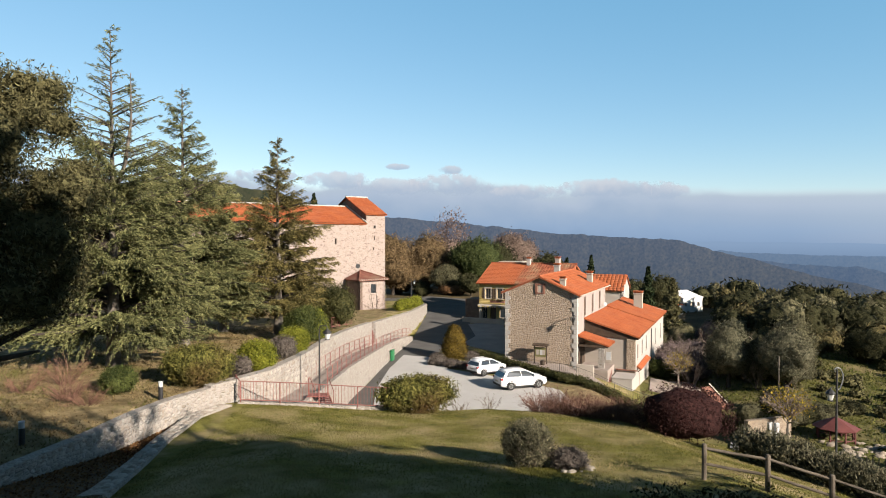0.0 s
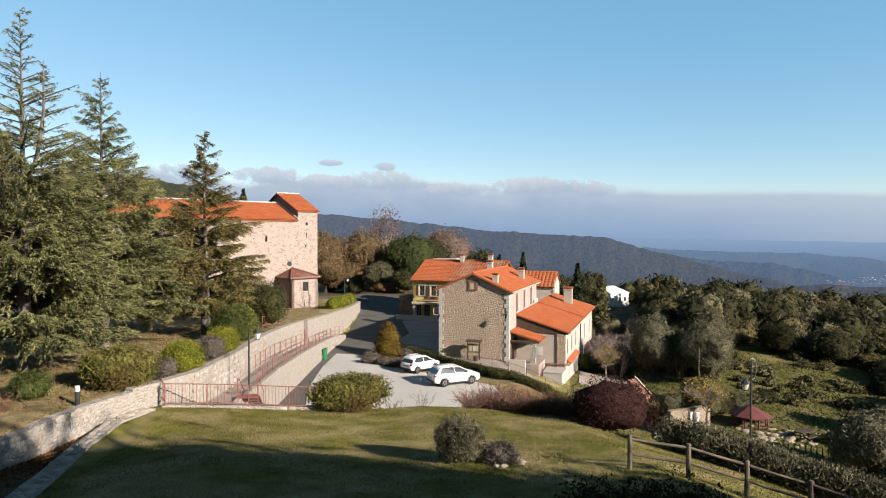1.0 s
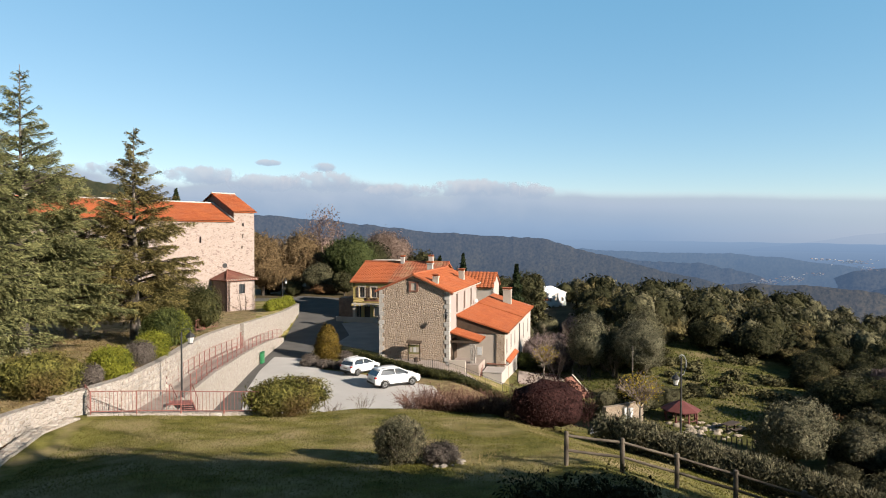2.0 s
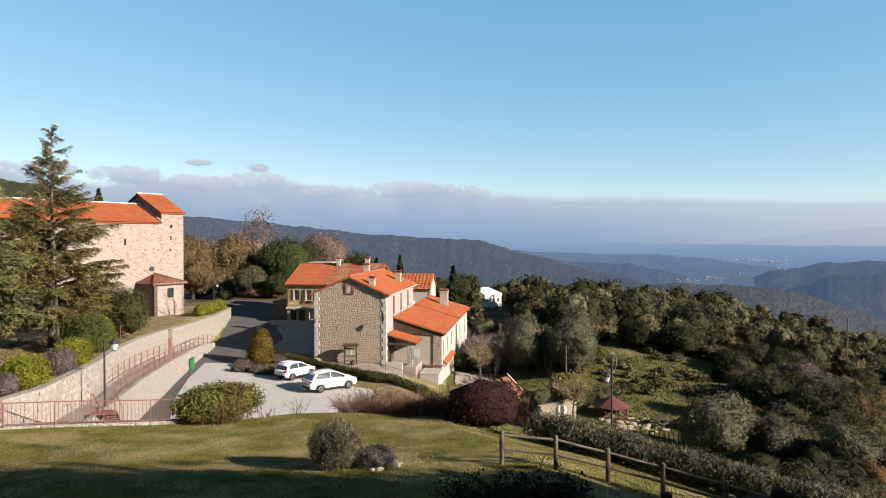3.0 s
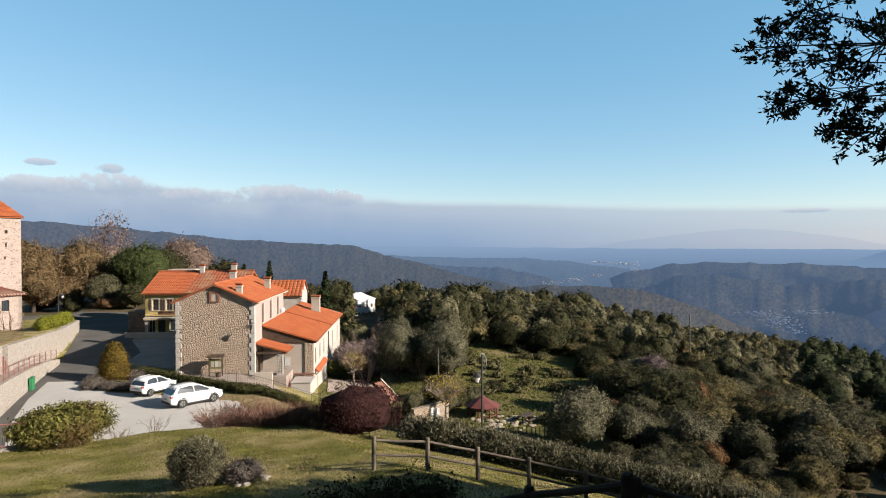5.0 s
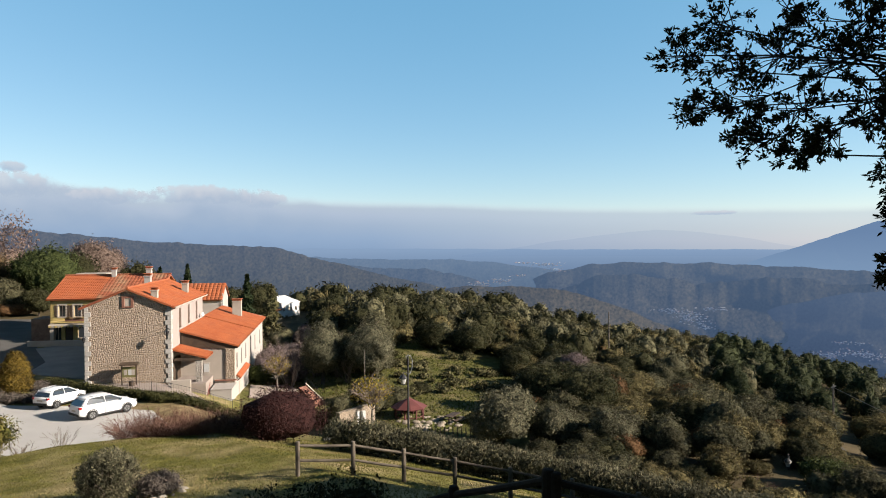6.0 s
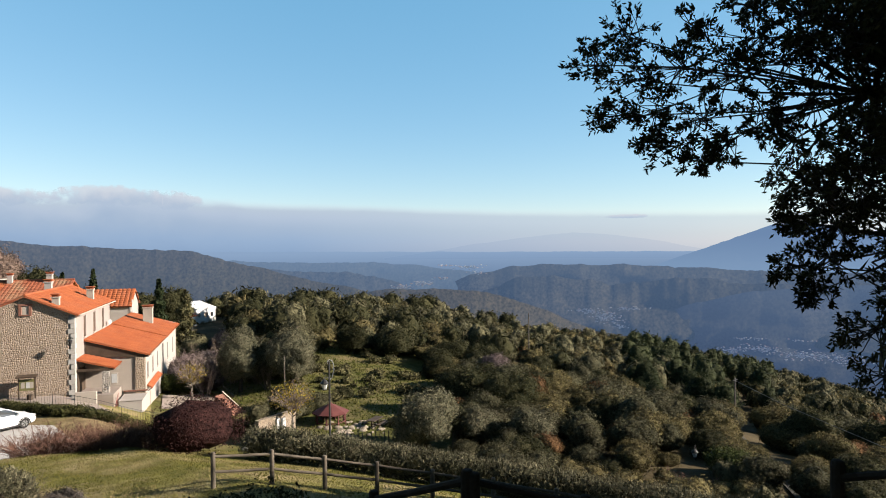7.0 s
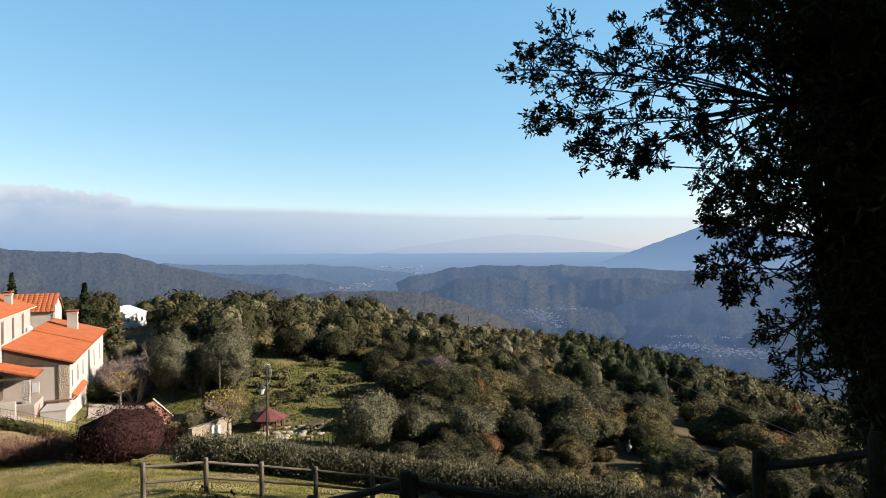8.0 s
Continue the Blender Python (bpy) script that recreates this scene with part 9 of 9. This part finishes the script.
# rough grass and weeds on the meadow
rg = np.random.default_rng(57)
n = 22000
bx, by = rg.uniform(24, 56, n), rg.uniform(48, 92, n)
ok = (np.hypot(bx, by) > 52) & (np.sin(bx * 0.5 + 1) * np.sin(by * 0.37) + rg.normal(0, 0.6, n) > -0.5)
bx, by = bx[ok], by[ok]
bz = height(bx, by)
n = len(bx)
t_ = rg.uniform(0, 2 * math.pi, n)
w_ = rg.uniform(0.05, 0.14, n)
p0 = np.stack([bx - np.cos(t_) * w_, by - np.sin(t_) * w_, bz - 0.02], 1)
p1 = np.stack([bx + np.cos(t_) * w_, by + np.sin(t_) * w_, bz - 0.02], 1)
p2 = np.stack([bx + rg.normal(0, 0.1, n), by + rg.normal(0, 0.1, n), bz + rg.uniform(0.06, 0.24, n)], 1)
M_MEADOW = leafy("meadow_weed", (0.055, 0.066, 0.014, 1), (0.21, 0.20, 0.055, 1), (0.13, 0.16, 0.030, 1), 0.3, 0.6, 0.3)
tagged(new("meadow_grass", quads_mesh("meadow_grass", np.stack([p0, p1, p2], 1).reshape(-1, 3), M_MEADOW, 3)), "rough grass and weeds on the meadow", "grass", kind="stuff")
# brush between the house and the wooded slope
for i in range(34):
    x, y = rg.uniform(25, 40), rg.uniform(73, 106)
    if x - 25 < (y - 73) * 0.12:
        continue
    w = rg.uniform(2.4, 4.6)
    dome("brush", x, y, w, w * 0.9, rg.uniform(1.6, 3.4), (M_WOOD_BARE, M_WOOD_GREY, M_WOOD_BARE)[i % 3], 0.15, 22, ("grey-brown leafless brush behind the house", "grey-green bush behind the house", "grey-brown leafless brush behind the house")[i % 3], 950 + i, group="house brush", soft=True)
# leafless young trees in the brush
for i in range(20):
    x, y = rg.uniform(27.5, 37), rg.uniform(66, 88)
    t = thing("leafless_tree", at_ground(x, y), "grey-brown leafless young tree behind the house", "tree", "bare trees")
    part("branchwork", twigs("branchwork", (0, 0, -0.1), 13, rg.uniform(2.6, 4.0), 0.36, 0.045, M_PALE_TWIG if i % 2 else M_TWIG, rg, 3, 0.5), None, t)
# grass blades over the near lawn
rg = np.random.default_rng(55)
n = 210000
a = np.radians(rg.uniform(-30, 62, n))
d = np.sqrt(rg.uniform(16.5 ** 2, 37 ** 2, n))
bx, by = d * np.sin(a), d * np.cos(a)
ok = (bx > -10.3) & (by < crest(bx) + 1.0)
bx, by = bx[ok], by[ok]
n = len(bx)
bz = height(bx, by)
t_ = rg.uniform(0, 2 * math.pi, n)
h_, w_ = rg.uniform(0.02, 0.06, n), rg.uniform(0.010, 0.022, n)
p0 = np.stack([bx - np.cos(t_) * w_, by - np.sin(t_) * w_, bz - 0.01], 1)
p1 = np.stack([bx + np.cos(t_) * w_, by + np.sin(t_) * w_, bz - 0.01], 1)
p2 = np.stack([bx + rg.normal(0, 0.03, n), by + rg.normal(0, 0.03, n), bz + h_], 1)
M_BLADE = leafy("grass_blade", (0.078, 0.077, 0.012, 1), (0.295, 0.268, 0.064, 1), (0.46, 0.345, 0.165, 1), 0.3, 0.6, 0.5)
tagged(new("grass", quads_mesh("grass", np.stack([p0, p1, p2], 1).reshape(-1, 3), M_BLADE, 3)), "short winter grass blades on the lawn", "grass", kind="stuff")

# ---- stones set in the faces of the near walls ----
M_STONE = surface("wall_stone", (0.36, 0.295, 0.24, 1), (0.62, 0.55, 0.475, 1), 2.2, 16, 0.92, 0.6, 0.02, per_object=0.7)
STONES = []
for k in range(7):
    STONES.append(quads_mesh("stone", lump((0, 0, 0), (1, 1, 1), np.random.default_rng(60 + k), 4, 7, 0.22), M_STONE))


def face_stones(wall, edge, y0, y1, offset, low, high, size, count_rows, seed):
    """Rubble stones bedded in a wall's face, row on row along the wall."""
    rg = np.random.default_rng(seed)
    y, made = y0, 0
    while y < y1:
        x = float(edge(y))
        slope = float(edge(y + 0.2) - edge(y - 0.2)) / 0.4
        turn = math.atan2(1.0, slope)
        z0, z1 = low(x, y), high(x, y)
        for k in range(count_rows):
            z = z0 + (z1 - z0) * (k + 0.5) / count_rows + rg.normal(0, 0.02)
            yy = y + rg.uniform(-0.5, 0.5) * size
            s = size * rg.uniform(0.36, 0.62)
            st = part("stone", STONES[int(rg.integers(0, 7))], None, wall)
            st.matrix_local = Matrix.Translation((float(edge(yy)) + offset, yy, z)) @ Matrix.Rotation(turn, 4, "Z") @ Matrix.Rotation(rg.normal(0, 0.12), 4, "Y") @ Matrix.Diagonal((s, 0.042, min(s * rg.uniform(0.5, 0.8), (z1 - z0) / count_rows * 0.52), 1))
            made += 1
        y += size
    return made


face_stones(bpy.data.objects["wall_path_upper"], lambda y: terrace_edge(y), 19.4, 33.0, 0.43, lambda x, y: ground_z(x + 0.9, y) + 0.02, lambda x, y: ground_z(x - 1.2, y) + 0.1, 0.30, 5, 1)
face_stones(bpy.data.objects["wall_terrace_1"], lambda y: terrace_edge(y), 37.0, 54.5, 0.41, lambda x, y: float(ramp_z(y)) + 0.15, lambda x, y: ground_z(x - 1.6, y) + 0.2, 0.36, 5, 2)
rg = np.random.default_rng(3)
low_wall = bpy.data.objects["wall_path_lower"]
y = 19.6
while y < 33.2:
    s = rg.uniform(0.16, 0.30)
    for dx in (-0.06, 0.22):
        x = float(path_edge(y)) + dx
        st = part("stone", STONES[int(rg.integers(0, 7))], None, low_wall)
        st.matrix_local = Matrix.Translation((x + rg.normal(0, 0.03), y + rg.normal(0, 0.04), ground_z(float(path_edge(y)) + 1.1, y) + 0.13)) @ Matrix.Rotation(rg.uniform(0, 3), 4, "Z") @ Matrix.Diagonal((s * 0.9, s * 0.75, 0.075, 1))
    y += s * 1.5
# brown leaves lying on the garden path
rg = np.random.default_rng(4)
n = 5200
by = rg.uniform(19, 31.5, n)
f = rg.uniform(0, 1, n) ** 0.7
bx = (terrace_edge(by) + 0.5) * f + (path_edge(by) - 0.2) * (1 - f)
p = np.stack([bx, by, height(bx, by) + 0.06 + rg.uniform(0, 0.05, n)], 1)
M_DEADLEAF = leafy("dead_leaf", (0.13, 0.055, 0.022, 1), (0.40, 0.20, 0.085, 1), None, 0.2, 0.7)
tagged(new("fallen_leaves", quads_mesh("fallen_leaves", leaf_faces(p, np.tile((0.0, 0.0, 1.0), (n, 1)), 0.075, rg, 1.3, 0, 0.6), M_DEADLEAF)), "brown fallen leaves on the garden path", "leaves", kind="stuff")
